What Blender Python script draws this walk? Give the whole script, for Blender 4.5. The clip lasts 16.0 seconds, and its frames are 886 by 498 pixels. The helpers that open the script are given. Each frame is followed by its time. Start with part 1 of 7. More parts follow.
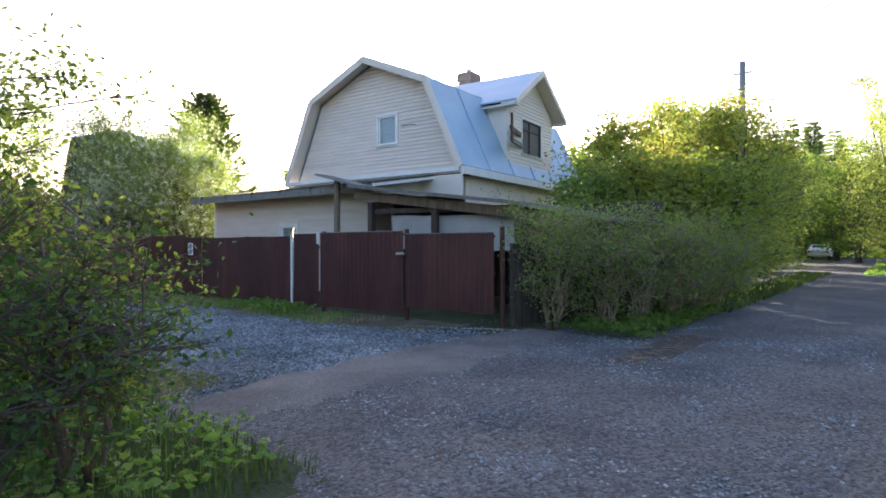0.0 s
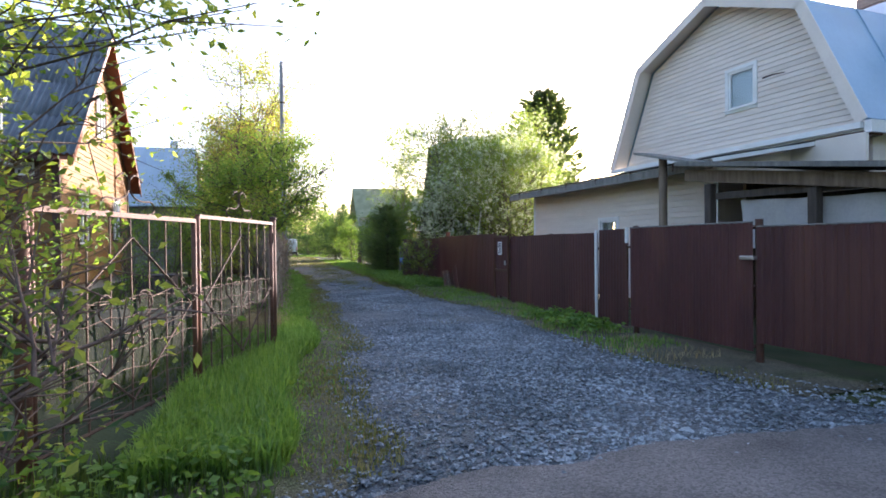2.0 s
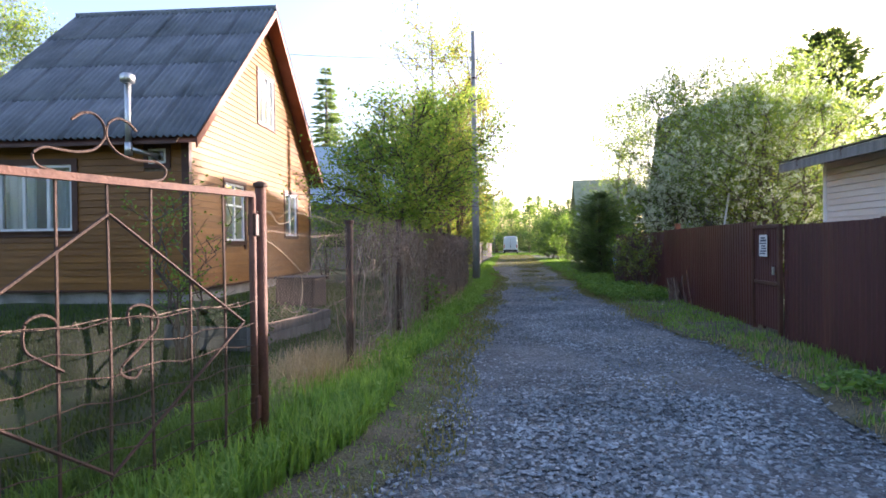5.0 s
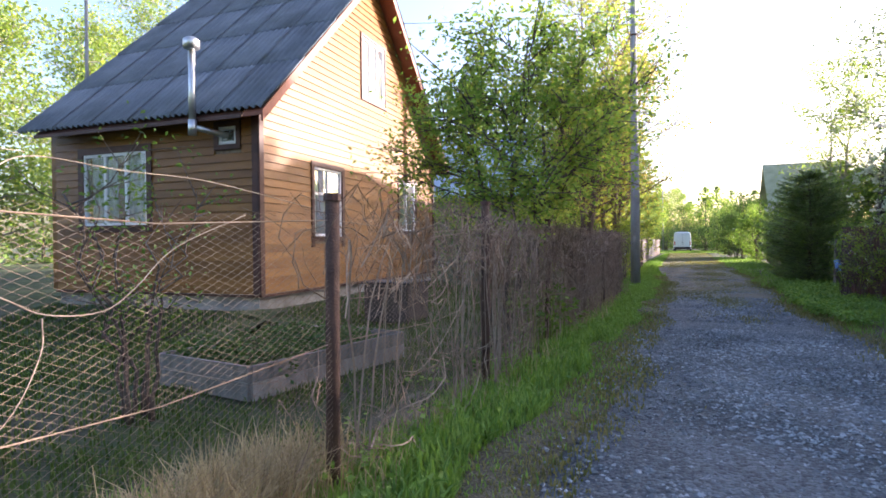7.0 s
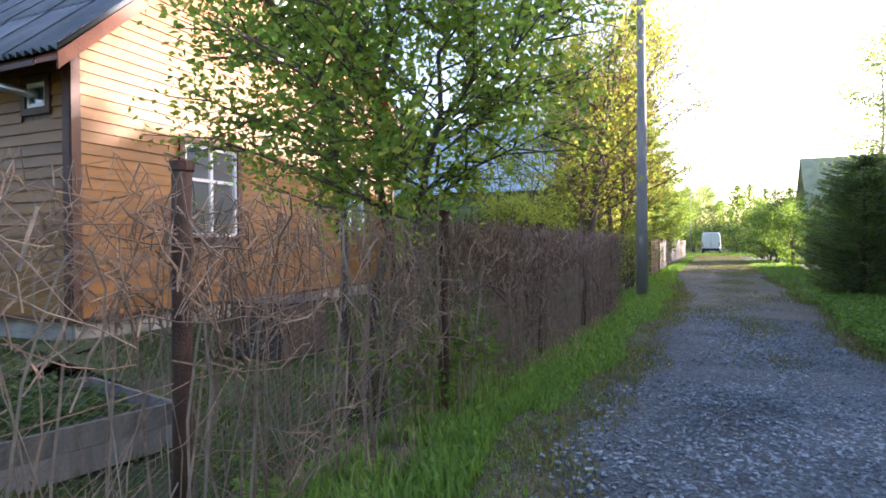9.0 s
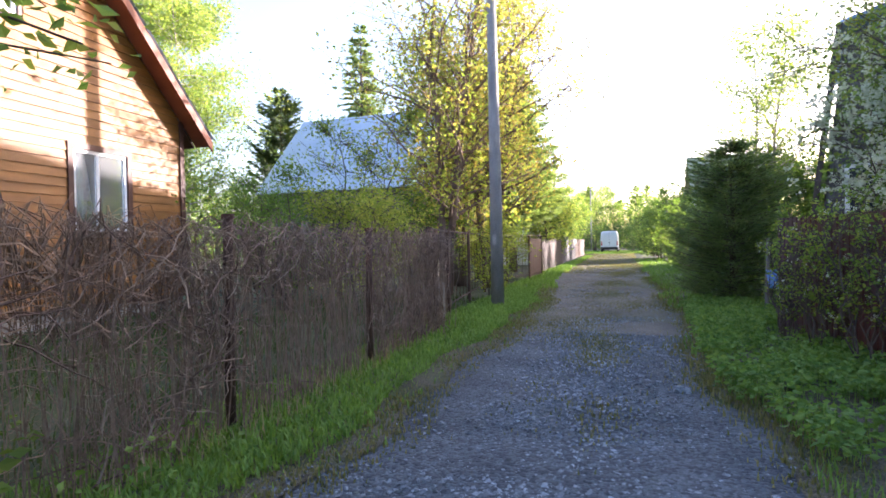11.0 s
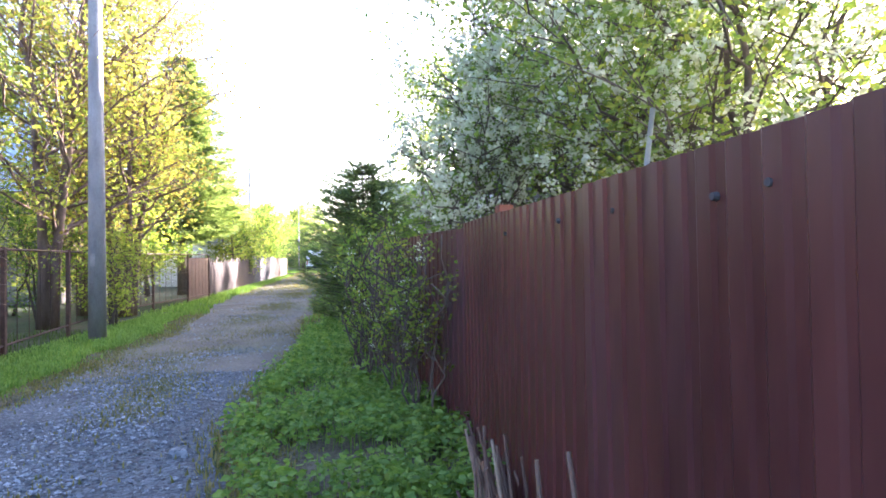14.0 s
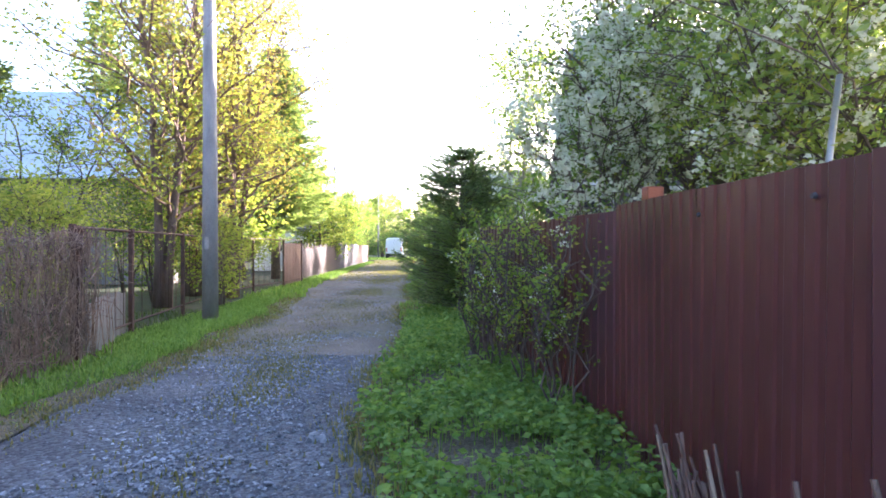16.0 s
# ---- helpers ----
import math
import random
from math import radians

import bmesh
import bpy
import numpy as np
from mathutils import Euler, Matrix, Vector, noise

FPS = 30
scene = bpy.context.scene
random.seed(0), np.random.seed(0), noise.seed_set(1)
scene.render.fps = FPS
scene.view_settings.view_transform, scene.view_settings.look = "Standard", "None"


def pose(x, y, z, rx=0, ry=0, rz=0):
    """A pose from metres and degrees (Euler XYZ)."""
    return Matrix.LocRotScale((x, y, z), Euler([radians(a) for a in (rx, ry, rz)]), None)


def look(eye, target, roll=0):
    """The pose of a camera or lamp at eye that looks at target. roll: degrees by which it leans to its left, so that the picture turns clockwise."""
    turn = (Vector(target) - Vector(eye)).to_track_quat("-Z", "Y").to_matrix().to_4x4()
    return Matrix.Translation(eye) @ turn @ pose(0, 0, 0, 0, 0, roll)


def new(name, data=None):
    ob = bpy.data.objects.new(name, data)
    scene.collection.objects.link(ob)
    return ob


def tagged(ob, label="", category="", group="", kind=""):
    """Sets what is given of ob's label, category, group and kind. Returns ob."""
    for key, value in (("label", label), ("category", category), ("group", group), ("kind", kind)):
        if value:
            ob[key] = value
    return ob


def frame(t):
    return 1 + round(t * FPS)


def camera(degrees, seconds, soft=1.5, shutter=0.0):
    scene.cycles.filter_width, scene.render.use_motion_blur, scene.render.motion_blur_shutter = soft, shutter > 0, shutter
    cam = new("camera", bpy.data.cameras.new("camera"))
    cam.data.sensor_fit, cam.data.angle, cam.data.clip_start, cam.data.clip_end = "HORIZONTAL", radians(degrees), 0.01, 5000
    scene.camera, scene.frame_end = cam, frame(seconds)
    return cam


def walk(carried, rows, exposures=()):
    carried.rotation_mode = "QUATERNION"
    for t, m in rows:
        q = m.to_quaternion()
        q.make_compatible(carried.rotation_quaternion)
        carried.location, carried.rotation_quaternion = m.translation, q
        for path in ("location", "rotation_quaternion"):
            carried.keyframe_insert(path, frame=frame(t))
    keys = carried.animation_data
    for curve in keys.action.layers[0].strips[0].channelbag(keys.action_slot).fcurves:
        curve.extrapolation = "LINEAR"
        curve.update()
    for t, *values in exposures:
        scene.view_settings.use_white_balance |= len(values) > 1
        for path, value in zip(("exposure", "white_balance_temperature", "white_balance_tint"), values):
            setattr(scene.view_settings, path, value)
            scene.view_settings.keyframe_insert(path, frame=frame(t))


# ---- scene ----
cam = camera(76.53, 16.0, soft=1.7)
PATH = [
    (0.0, pose(0.000, -0.000, 1.453, 89.69, 0.18, -50.38)),
    (0.5, pose(0.690, 0.370, 1.469, 89.68, 0.28, -48.92)),
    (1.0, pose(1.394, 0.788, 1.480, 89.50, 0.31, -44.54)),
    (1.5, pose(1.825, 1.183, 1.523, 89.52, 0.72, -33.88)),
    (2.0, pose(2.353, 1.862, 1.516, 89.50, 0.66, -15.45)),
    (2.5, pose(2.869, 2.615, 1.455, 89.37, 0.75, -5.92)),
    (3.0, pose(3.277, 3.414, 1.467, 89.24, 0.75, -2.87)),
    (3.5, pose(3.580, 4.155, 1.462, 89.37, 0.81, 0.13)),
    (4.0, pose(3.829, 4.904, 1.490, 89.42, 0.85, 2.88)),
    (4.2, pose(3.929, 5.155, 1.500, 89.48, 0.86, 3.93)),
    (6.3, pose(3.979, 8.560, 1.399, 89.40, 0.39, 17.64)),
    (6.5, pose(3.977, 8.870, 1.452, 89.39, 0.43, 19.98)),
    (7.0, pose(3.962, 9.751, 1.468, 89.34, 0.54, 24.05)),
    (7.5, pose(3.980, 10.599, 1.487, 89.40, 0.46, 25.74)),
    (8.0, pose(3.971, 11.511, 1.479, 89.37, 0.50, 26.81)),
    (8.5, pose(4.061, 12.354, 1.508, 89.31, 0.42, 26.94)),
    (9.0, pose(4.232, 13.283, 1.508, 89.33, 0.31, 26.74)),
    (9.2, pose(4.313, 13.602, 1.495, 89.20, 0.28, 25.89)),
    (11.3, pose(5.298, 16.935, 1.469, 89.73, 1.09, 16.53)),
    (11.5, pose(5.387, 17.135, 1.455, 89.97, 0.96, 14.95)),
    (12.0, pose(5.732, 17.579, 1.446, 90.05, 1.01, 9.30)),
    (12.5, pose(6.137, 17.709, 1.433, 90.57, 1.23, -4.74)),
    (13.0, pose(6.473, 17.806, 1.447, 90.52, 1.05, -9.48)),
    (13.5, pose(6.773, 17.791, 1.461, 90.50, 0.91, -10.95)),
    (14.0, pose(6.949, 17.775, 1.508, 90.81, 0.79, -9.23)),
    (14.5, pose(6.988, 17.772, 1.510, 90.49, 0.52, -6.52)),
    (15.0, pose(6.989, 17.785, 1.508, 90.43, 0.46, -5.14)),
    (15.5, pose(6.853, 17.839, 1.485, 90.23, 0.37, -4.43)),
    (16.0, pose(6.430, 18.122, 1.473, 89.76, -0.05, -1.78)),
]
walk(cam, PATH, exposures=[(0.0, 2.15, 5800, 23), (1.5, 2.22, 5800, 23), (3.0, 2.20, 5800, 23), (6.5, 2.36, 5780, 27), (7.2, 2.40, 5780, 27), (8.0, 2.85, 5850, 27), (9.0, 2.58, 5780, 25), (11.5, 2.70, 5720, 30), (12.5, 2.95, 5620, 31), (13.5, 3.47, 5560, 31), (15.0, 3.47, 5560, 31), (16.0, 3.32, 5600, 31)])

# ---- world and sun ----
SUN_AZ, SUN_EL = radians(45.0), radians(12.3)
world = bpy.data.worlds.new("sky")
scene.world = world
world.use_nodes = True
wn = world.node_tree
sky = wn.nodes.new("ShaderNodeTexSky")
sky.sky_type, sky.sun_disc = "NISHITA", False
sky.sun_elevation, sky.sun_rotation = SUN_EL, SUN_AZ
sky.air_density, sky.dust_density, sky.ozone_density = 1.0, 3.0, 0.8
bg = wn.nodes["Background"]
bg.inputs["Strength"].default_value = 0.122
wn.links.new(sky.outputs[0], bg.inputs[0])
sun = new("sun", bpy.data.lights.new("sun", "SUN"))
sun.data.energy, sun.data.angle, sun.data.color = 5.0, radians(0.6), (1.0, 0.87, 0.68)
sun_dir = Vector((math.sin(SUN_AZ) * math.cos(SUN_EL), math.cos(SUN_AZ) * math.cos(SUN_EL), math.sin(SUN_EL)))
sun.matrix_world = look(sun_dir * 60, (0, 0, 0))


# ---- materials ----
def material(name, dark, light, rough=0.8, scale=4.0, fine=40.0, bump=0.2, metal=0.0, stain_or_sheen=None, stretch=(1, 1, 1), piece=0.0, spec=0.4, cells=0.0, cell_depth=0.6):
    """Two scales of noise between two colours, a fine relief, and blotches of stain or sheen."""
    m = bpy.data.materials.new(name)
    m.use_nodes = True
    t = m.node_tree
    n, l = t.nodes, t.links
    b = n["Principled BSDF"]
    co = n.new("ShaderNodeTexCoord")
    mp = n.new("ShaderNodeMapping")
    mp.inputs["Scale"].default_value = stretch
    l.new(co.outputs["Object"], mp.inputs[0])
    if piece:
        own = n.new("ShaderNodeObjectInfo")
        shift = n.new("ShaderNodeVectorMath")
        shift.operation = "SCALE"
        shift.inputs[0].default_value = (37.0, 53.0, 71.0)
        l.new(own.outputs["Random"], shift.inputs["Scale"])
        l.new(shift.outputs[0], mp.inputs["Location"])
    a = n.new("ShaderNodeTexNoise")
    a.inputs["Scale"].default_value, a.inputs["Detail"].default_value = scale, 5
    f = n.new("ShaderNodeTexNoise")
    f.inputs["Scale"].default_value, f.inputs["Detail"].default_value = fine, 3
    l.new(mp.outputs[0], a.inputs[0])
    l.new(mp.outputs[0], f.inputs[0])
    add = n.new("ShaderNodeMath")
    add.operation = "MULTIPLY_ADD"
    l.new(f.outputs[0], add.inputs[0])
    add.inputs[1].default_value = 0.5
    l.new(a.outputs[0], add.inputs[2])
    ramp = n.new("ShaderNodeMapRange")
    ramp.inputs[1].default_value, ramp.inputs[2].default_value = 0.5, 1.0
    l.new(add.outputs[0], ramp.inputs[0])
    mix = n.new("ShaderNodeMix")
    mix.data_type = "RGBA"
    mix.inputs[6].default_value, mix.inputs[7].default_value = (*dark, 1), (*light, 1)
    l.new(ramp.outputs[0], mix.inputs[0])
    out = mix.outputs[2]
    if stain_or_sheen:
        s = n.new("ShaderNodeTexNoise")
        s.inputs["Scale"].default_value, s.inputs["Detail"].default_value = scale * 0.45, 8
        l.new(mp.outputs[0], s.inputs[0])
        r = n.new("ShaderNodeMapRange")
        r.inputs[1].default_value, r.inputs[2].default_value = 0.52, 0.72
        l.new(s.outputs[0], r.inputs[0])
        mx = n.new("ShaderNodeMix")
        mx.data_type = "RGBA"
        l.new(r.outputs[0], mx.inputs[0])
        l.new(out, mx.inputs[6])
        mx.inputs[7].default_value = (*stain_or_sheen, 1)
        out = mx.outputs[2]
    if piece:
        oi = n.new("ShaderNodeObjectInfo")
        pr = n.new("ShaderNodeMapRange")
        pr.inputs[3].default_value, pr.inputs[4].default_value = 1 - piece, 1 + piece
        l.new(oi.outputs["Random"], pr.inputs[0])
        hs = n.new("ShaderNodeHueSaturation")
        l.new(pr.outputs[0], hs.inputs["Value"])
        l.new(out, hs.inputs["Color"])
        out = hs.outputs[0]
    cell = None
    if cells:
        cell = n.new("ShaderNodeTexVoronoi")
        cell.inputs["Scale"].default_value = cells
        l.new(mp.outputs[0], cell.inputs[0])
        sep = n.new("ShaderNodeSeparateColor")
        l.new(cell.outputs["Color"], sep.inputs[0])
        cr = n.new("ShaderNodeMapRange")
        cr.inputs[3].default_value, cr.inputs[4].default_value = 1 - cell_depth, 1 + cell_depth
        l.new(sep.outputs[0], cr.inputs[0])
        ch_ = n.new("ShaderNodeHueSaturation")
        l.new(cr.outputs[0], ch_.inputs["Value"])
        l.new(out, ch_.inputs["Color"])
        out = ch_.outputs[0]
    l.new(out, b.inputs["Base Color"])
    b.inputs["Roughness"].default_value, b.inputs["Metallic"].default_value = rough, metal
    b.inputs["Specular IOR Level"].default_value = spec
    if bump:
        bp = n.new("ShaderNodeBump")
        bp.inputs["Strength"].default_value, bp.inputs["Distance"].default_value = bump, 0.02
        l.new(cell.outputs["Distance"] if cell else f.outputs[0], bp.inputs["Height"])
        bp.invert = bool(cell)
        l.new(bp.outputs[0], b.inputs["Normal"])
    return m


def leafy(name, c1, c2, thin=0.45, glow=(1.3, 1.25, 0.5), rough=0.55):
    """Leaves: each its own tone, light passes through them."""
    m = bpy.data.materials.new(name)
    m.use_nodes = True
    t = m.node_tree
    n, l = t.nodes, t.links
    b = n["Principled BSDF"]
    g = n.new("ShaderNodeNewGeometry")
    mix = n.new("ShaderNodeMix")
    mix.data_type = "RGBA"
    mix.inputs[6].default_value, mix.inputs[7].default_value = (*c1, 1), (*c2, 1)
    l.new(g.outputs["Random Per Island"], mix.inputs[0])
    l.new(mix.outputs[2], b.inputs["Base Color"])
    b.inputs["Roughness"].default_value = rough
    b.inputs["Specular IOR Level"].default_value = 0.3
    tr = n.new("ShaderNodeBsdfTranslucent")
    tint = n.new("ShaderNodeMix")
    tint.data_type, tint.blend_type = "RGBA", "MULTIPLY"
    tint.inputs[0].default_value = 1
    l.new(mix.outputs[2], tint.inputs[6])
    tint.inputs[7].default_value = (*glow, 1)
    l.new(tint.outputs[2], tr.inputs[0])
    ms = n.new("ShaderNodeMixShader")
    ms.inputs[0].default_value = thin
    l.new(b.outputs[0], ms.inputs[1])
    l.new(tr.outputs[0], ms.inputs[2])
    l.new(ms.outputs[0], n["Material Output"].inputs[0])
    return m


def glass(name, tint=(0.8, 0.85, 0.85)):
    m = bpy.data.materials.new(name)
    m.use_nodes = True
    b = m.node_tree.nodes["Principled BSDF"]
    b.inputs["Base Color"].default_value = (*tint, 1)
    b.inputs["Roughness"].default_value = 0.03
    b.inputs["Transmission Weight"].default_value = 0.9
    b.inputs["IOR"].default_value = 1.45
    return m


M_GRAVEL = material("grey_gravel", (0.053, 0.063, 0.070), (0.138, 0.155, 0.166), 0.9, 0.8, 55, 1.0, stain_or_sheen=(0.15, 0.15, 0.138), cells=38, cell_depth=0.45)
M_STONE = material("crushed_stone", (0.098, 0.115, 0.125), (0.30, 0.336, 0.358), 0.85, 1.0, 30, 0.3, cells=26, cell_depth=0.55)
M_ASPHALT = material("worn_asphalt", (0.10, 0.095, 0.09), (0.20, 0.19, 0.18), 0.9, 1.1, 70, 0.7, stain_or_sheen=(0.075, 0.072, 0.07), cells=70, cell_depth=0.35)
M_STREET = material("street_gravel", (0.06, 0.06, 0.064), (0.15, 0.145, 0.145), 0.92, 0.7, 50, 1.0, stain_or_sheen=(0.13, 0.115, 0.10), cells=42, cell_depth=0.55)
M_TRACK = material("packed_lane_earth", (0.088, 0.08, 0.063), (0.19, 0.17, 0.135), 0.93, 0.9, 40, 0.6, stain_or_sheen=(0.12, 0.13, 0.065), cells=55, cell_depth=0.3)
M_YELLOWISH_ROOF = material("yellowish_green_roof", (0.20, 0.22, 0.12), (0.34, 0.35, 0.22), 0.9, 1.5, 30, 0.3)
M_SOIL = material("soil_and_moss", (0.024, 0.038, 0.013), (0.07, 0.09, 0.03), 0.95, 1.2, 30, 0.8, stain_or_sheen=(0.08, 0.068, 0.045))
M_DRY = material("dry_verge_earth", (0.07, 0.065, 0.04), (0.16, 0.14, 0.09), 0.95, 2.5, 50, 0.8, stain_or_sheen=(0.06, 0.085, 0.025), cells=60, cell_depth=0.4)
# purple blotches paint in the bluish sky that the steel mirrors
M_MAROON = material("maroon_painted_steel", (0.048, 0.0135, 0.014), (0.104, 0.036, 0.034), 0.36, 1.3, 14, 0.04, stain_or_sheen=(0.068, 0.040, 0.058), stretch=(1, 1, 0.22), piece=0.10)
M_MAROON_DULL = material("weathered_maroon_steel", (0.050, 0.0165, 0.016), (0.082, 0.027, 0.024), 0.6, 2.5, 25, 0.1, stain_or_sheen=(0.12, 0.045, 0.03), stretch=(1, 1, 0.25), piece=0.12)
M_RUST = material("rusty_painted_pipe", (0.095, 0.038, 0.024), (0.20, 0.092, 0.056), 0.7, 6, 60, 0.3, stain_or_sheen=(0.10, 0.05, 0.035))
M_RUST_BAR = material("rusty_rebar", (0.05, 0.028, 0.02), (0.115, 0.066, 0.044), 0.8, 8, 90, 0.4)
M_WIRE = material("weathered_wire", (0.14, 0.095, 0.062), (0.33, 0.24, 0.165), 0.75, 12, 80, 0.1)
M_ORANGE = material("orange_stained_boards", (0.168, 0.073, 0.0155), (0.275, 0.127, 0.03), 0.38, 1.4, 24, 0.25, stain_or_sheen=(0.16, 0.066, 0.016), stretch=(0.6, 0.6, 5), piece=0.13, spec=0.22)
M_TRIM = material("dark_brown_trim", (0.045, 0.018, 0.012), (0.10, 0.042, 0.026), 0.6, 3, 40, 0.2)
M_SOFFIT = material("red_brown_soffit", (0.16, 0.05, 0.025), (0.24, 0.085, 0.045), 0.65, 3, 40, 0.2)
M_SLATE = material("fibre_cement_roof", (0.13, 0.15, 0.18), (0.22, 0.245, 0.28), 0.9, 1.6, 45, 0.35, stain_or_sheen=(0.10, 0.115, 0.13), piece=0.03)
M_SIDING = material("cream_siding", (0.70, 0.62, 0.54), (0.80, 0.72, 0.64), 0.5, 1.2, 20, 0.05, stain_or_sheen=(0.67, 0.59, 0.51), piece=0.03)
M_WHITE = material("white_paint", (0.68, 0.68, 0.66), (0.82, 0.82, 0.80), 0.5, 3, 30, 0.06)
M_BLUE = material("pale_blue_sheet_roof", (0.27, 0.40, 0.53), (0.34, 0.48, 0.61), 0.42, 0.9, 14, 0.05, stain_or_sheen=(0.30, 0.40, 0.50))
M_BLUE_TILE = material("blue_metal_roof", (0.10, 0.22, 0.48), (0.16, 0.31, 0.60), 0.4, 1.5, 16, 0.1)
M_PALE_ROOF = material("silvery_blue_sheet_roof", (0.36, 0.46, 0.58), (0.50, 0.59, 0.70), 0.45, 0.8, 14, 0.05)
M_CONCRETE = material("rough_concrete", (0.22, 0.21, 0.19), (0.40, 0.38, 0.34), 0.9, 3, 40, 0.5, stain_or_sheen=(0.16, 0.16, 0.13))
M_POLE = material("grey_utility_pole", (0.19, 0.19, 0.185), (0.32, 0.32, 0.31), 0.85, 5, 60, 0.3, stain_or_sheen=(0.15, 0.15, 0.15), stretch=(1, 1, 0.3))
M_TIMBER = material("weathered_timber", (0.12, 0.085, 0.055), (0.26, 0.19, 0.13), 0.8, 4, 50, 0.4, stretch=(4, 4, 0.5), piece=0.15)
M_GREY_WOOD = material("silvered_boards", (0.13, 0.125, 0.11), (0.26, 0.25, 0.225), 0.85, 3, 40, 0.4, stretch=(4, 4, 0.5), piece=0.2)
M_DARK = material("tarred_roofing_felt", (0.03, 0.03, 0.03), (0.075, 0.075, 0.078), 0.8, 3, 50, 0.4)
M_SHED = material("dark_shed_boards", (0.045, 0.035, 0.03), (0.10, 0.08, 0.065), 0.85, 4, 40, 0.4, stretch=(4, 4, 0.6))
M_TARP = material("grey_tarpaulin", (0.34, 0.33, 0.32), (0.46, 0.45, 0.43), 0.6, 2, 25, 0.3)
M_NET = material("green_grey_shade_net", (0.011, 0.015, 0.009), (0.026, 0.029, 0.019), 0.85, 2, 60, 0.3, stain_or_sheen=(0.034, 0.033, 0.024), spec=0.2)
M_BARK = material("grey_brown_bark", (0.055, 0.042, 0.032), (0.15, 0.12, 0.095), 0.9, 6, 50, 0.6, stretch=(1, 1, 0.25))
M_BARK_LIGHT = material("pale_birch_bark", (0.20, 0.17, 0.14), (0.46, 0.42, 0.37), 0.85, 4, 40, 0.4, stretch=(1, 1, 0.6))
M_BARK_RED = material("reddish_maple_bark", (0.10, 0.065, 0.05), (0.22, 0.155, 0.12), 0.9, 6, 50, 0.6, stretch=(1, 1, 0.25))
M_VINE = material("dry_vine_stems", (0.135, 0.092, 0.062), (0.37, 0.27, 0.19), 0.9, 10, 60, 0.2)
M_VINE_PALE = material("pale_dead_stems", (0.22, 0.17, 0.12), (0.38, 0.31, 0.23), 0.9, 10, 60, 0.2)
M_STEEL = material("galvanised_steel", (0.45, 0.45, 0.44), (0.62, 0.62, 0.60), 0.35, 4, 30, 0.05, metal=0.85)
M_CURTAIN = material("pale_curtain", (0.45, 0.48, 0.44), (0.62, 0.64, 0.60), 0.9, 4, 30, 0.1, stretch=(8, 8, 0.3))
M_VAN = material("white_van_paint", (0.70, 0.71, 0.72), (0.80, 0.81, 0.82), 0.3, 2, 10, 0.0)
M_RUBBER = material("black_rubber", (0.015, 0.015, 0.015), (0.04, 0.04, 0.04), 0.8, 8, 60, 0.1)
M_RED = material("red_lamp_plastic", (0.35, 0.02, 0.015), (0.5, 0.04, 0.03), 0.3, 8, 30, 0.0)
M_INK = material("dark_print", (0.05, 0.06, 0.09), (0.10, 0.11, 0.15), 0.6, 8, 30, 0.0)
M_BRICK = material("pale_worn_brick", (0.22, 0.14, 0.115), (0.35, 0.25, 0.215), 0.85, 6, 40, 0.4)
M_GLASS = glass("window_glass")
# the sky's reflection in the gable window, put into a pale blue colour
M_SKY_PANE = material("sky_reflection_blue", (0.58, 0.70, 0.78), (0.68, 0.79, 0.86), 0.7, 2, 20, 0.05)
M_DKGLASS = material("dark_glass", (0.02, 0.025, 0.03), (0.04, 0.045, 0.05), 0.08, 2, 10, 0.0)
# dark tone put in for the unlit rooms behind the windows
M_INSIDE = material("dim_interior", (0.05, 0.045, 0.04), (0.09, 0.08, 0.07), 0.9, 3, 20, 0.0)
M_DEADGRASS = leafy("straw_grass", (0.30, 0.24, 0.12), (0.52, 0.43, 0.24), 0.35, (1.0, 0.95, 0.8))
M_GRASS = leafy("fresh_grass", (0.105, 0.215, 0.045), (0.24, 0.395, 0.10), 0.5)
# darker twin of the fresh grass, with the garden's shade put into its colour
M_LAWN = leafy("shade_dark_grass", (0.045, 0.085, 0.022), (0.105, 0.16, 0.045), 0.4)
M_OLD_WOOD = material("greyed_old_boards", (0.065, 0.063, 0.056), (0.15, 0.145, 0.13), 0.85, 3, 40, 0.4, stretch=(4, 4, 0.5), piece=0.2)
M_GRASS_SHORT = leafy("trodden_grass", (0.11, 0.13, 0.045), (0.26, 0.24, 0.11), 0.4)
M_LEAF = leafy("green_leaves", (0.075, 0.145, 0.033), (0.18, 0.28, 0.068), 0.58)
M_LEAF_DARK = leafy("deep_green_leaves", (0.035, 0.085, 0.025), (0.09, 0.16, 0.05), 0.42)
M_LEAF_GREY = leafy("grey_green_leaves", (0.13, 0.215, 0.072), (0.27, 0.37, 0.128), 0.6)
M_LEAF_YELLOW = leafy("yellow_green_leaves", (0.19, 0.27, 0.05), (0.39, 0.42, 0.095), 0.58, (1.3, 1.3, 0.7))
M_LEAF_BRONZE = leafy("bronze_spring_leaves", (0.24, 0.21, 0.07), (0.38, 0.33, 0.11), 0.55, (1.3, 1.2, 0.55))
M_BLOSSOM = leafy("white_blossom", (0.52, 0.57, 0.41), (0.73, 0.75, 0.62), 0.45, (1.1, 1.1, 1.0))
M_NEEDLE = leafy("spruce_needles", (0.10, 0.165, 0.075), (0.23, 0.31, 0.145), 0.5)
M_PINE = leafy("pine_needles", (0.06, 0.10, 0.035), (0.13, 0.18, 0.065), 0.35)
M_LEAF_FRESH = leafy("fresh_bright_leaves", (0.13, 0.235, 0.045), (0.28, 0.40, 0.10), 0.66, (1.3, 1.3, 0.7))
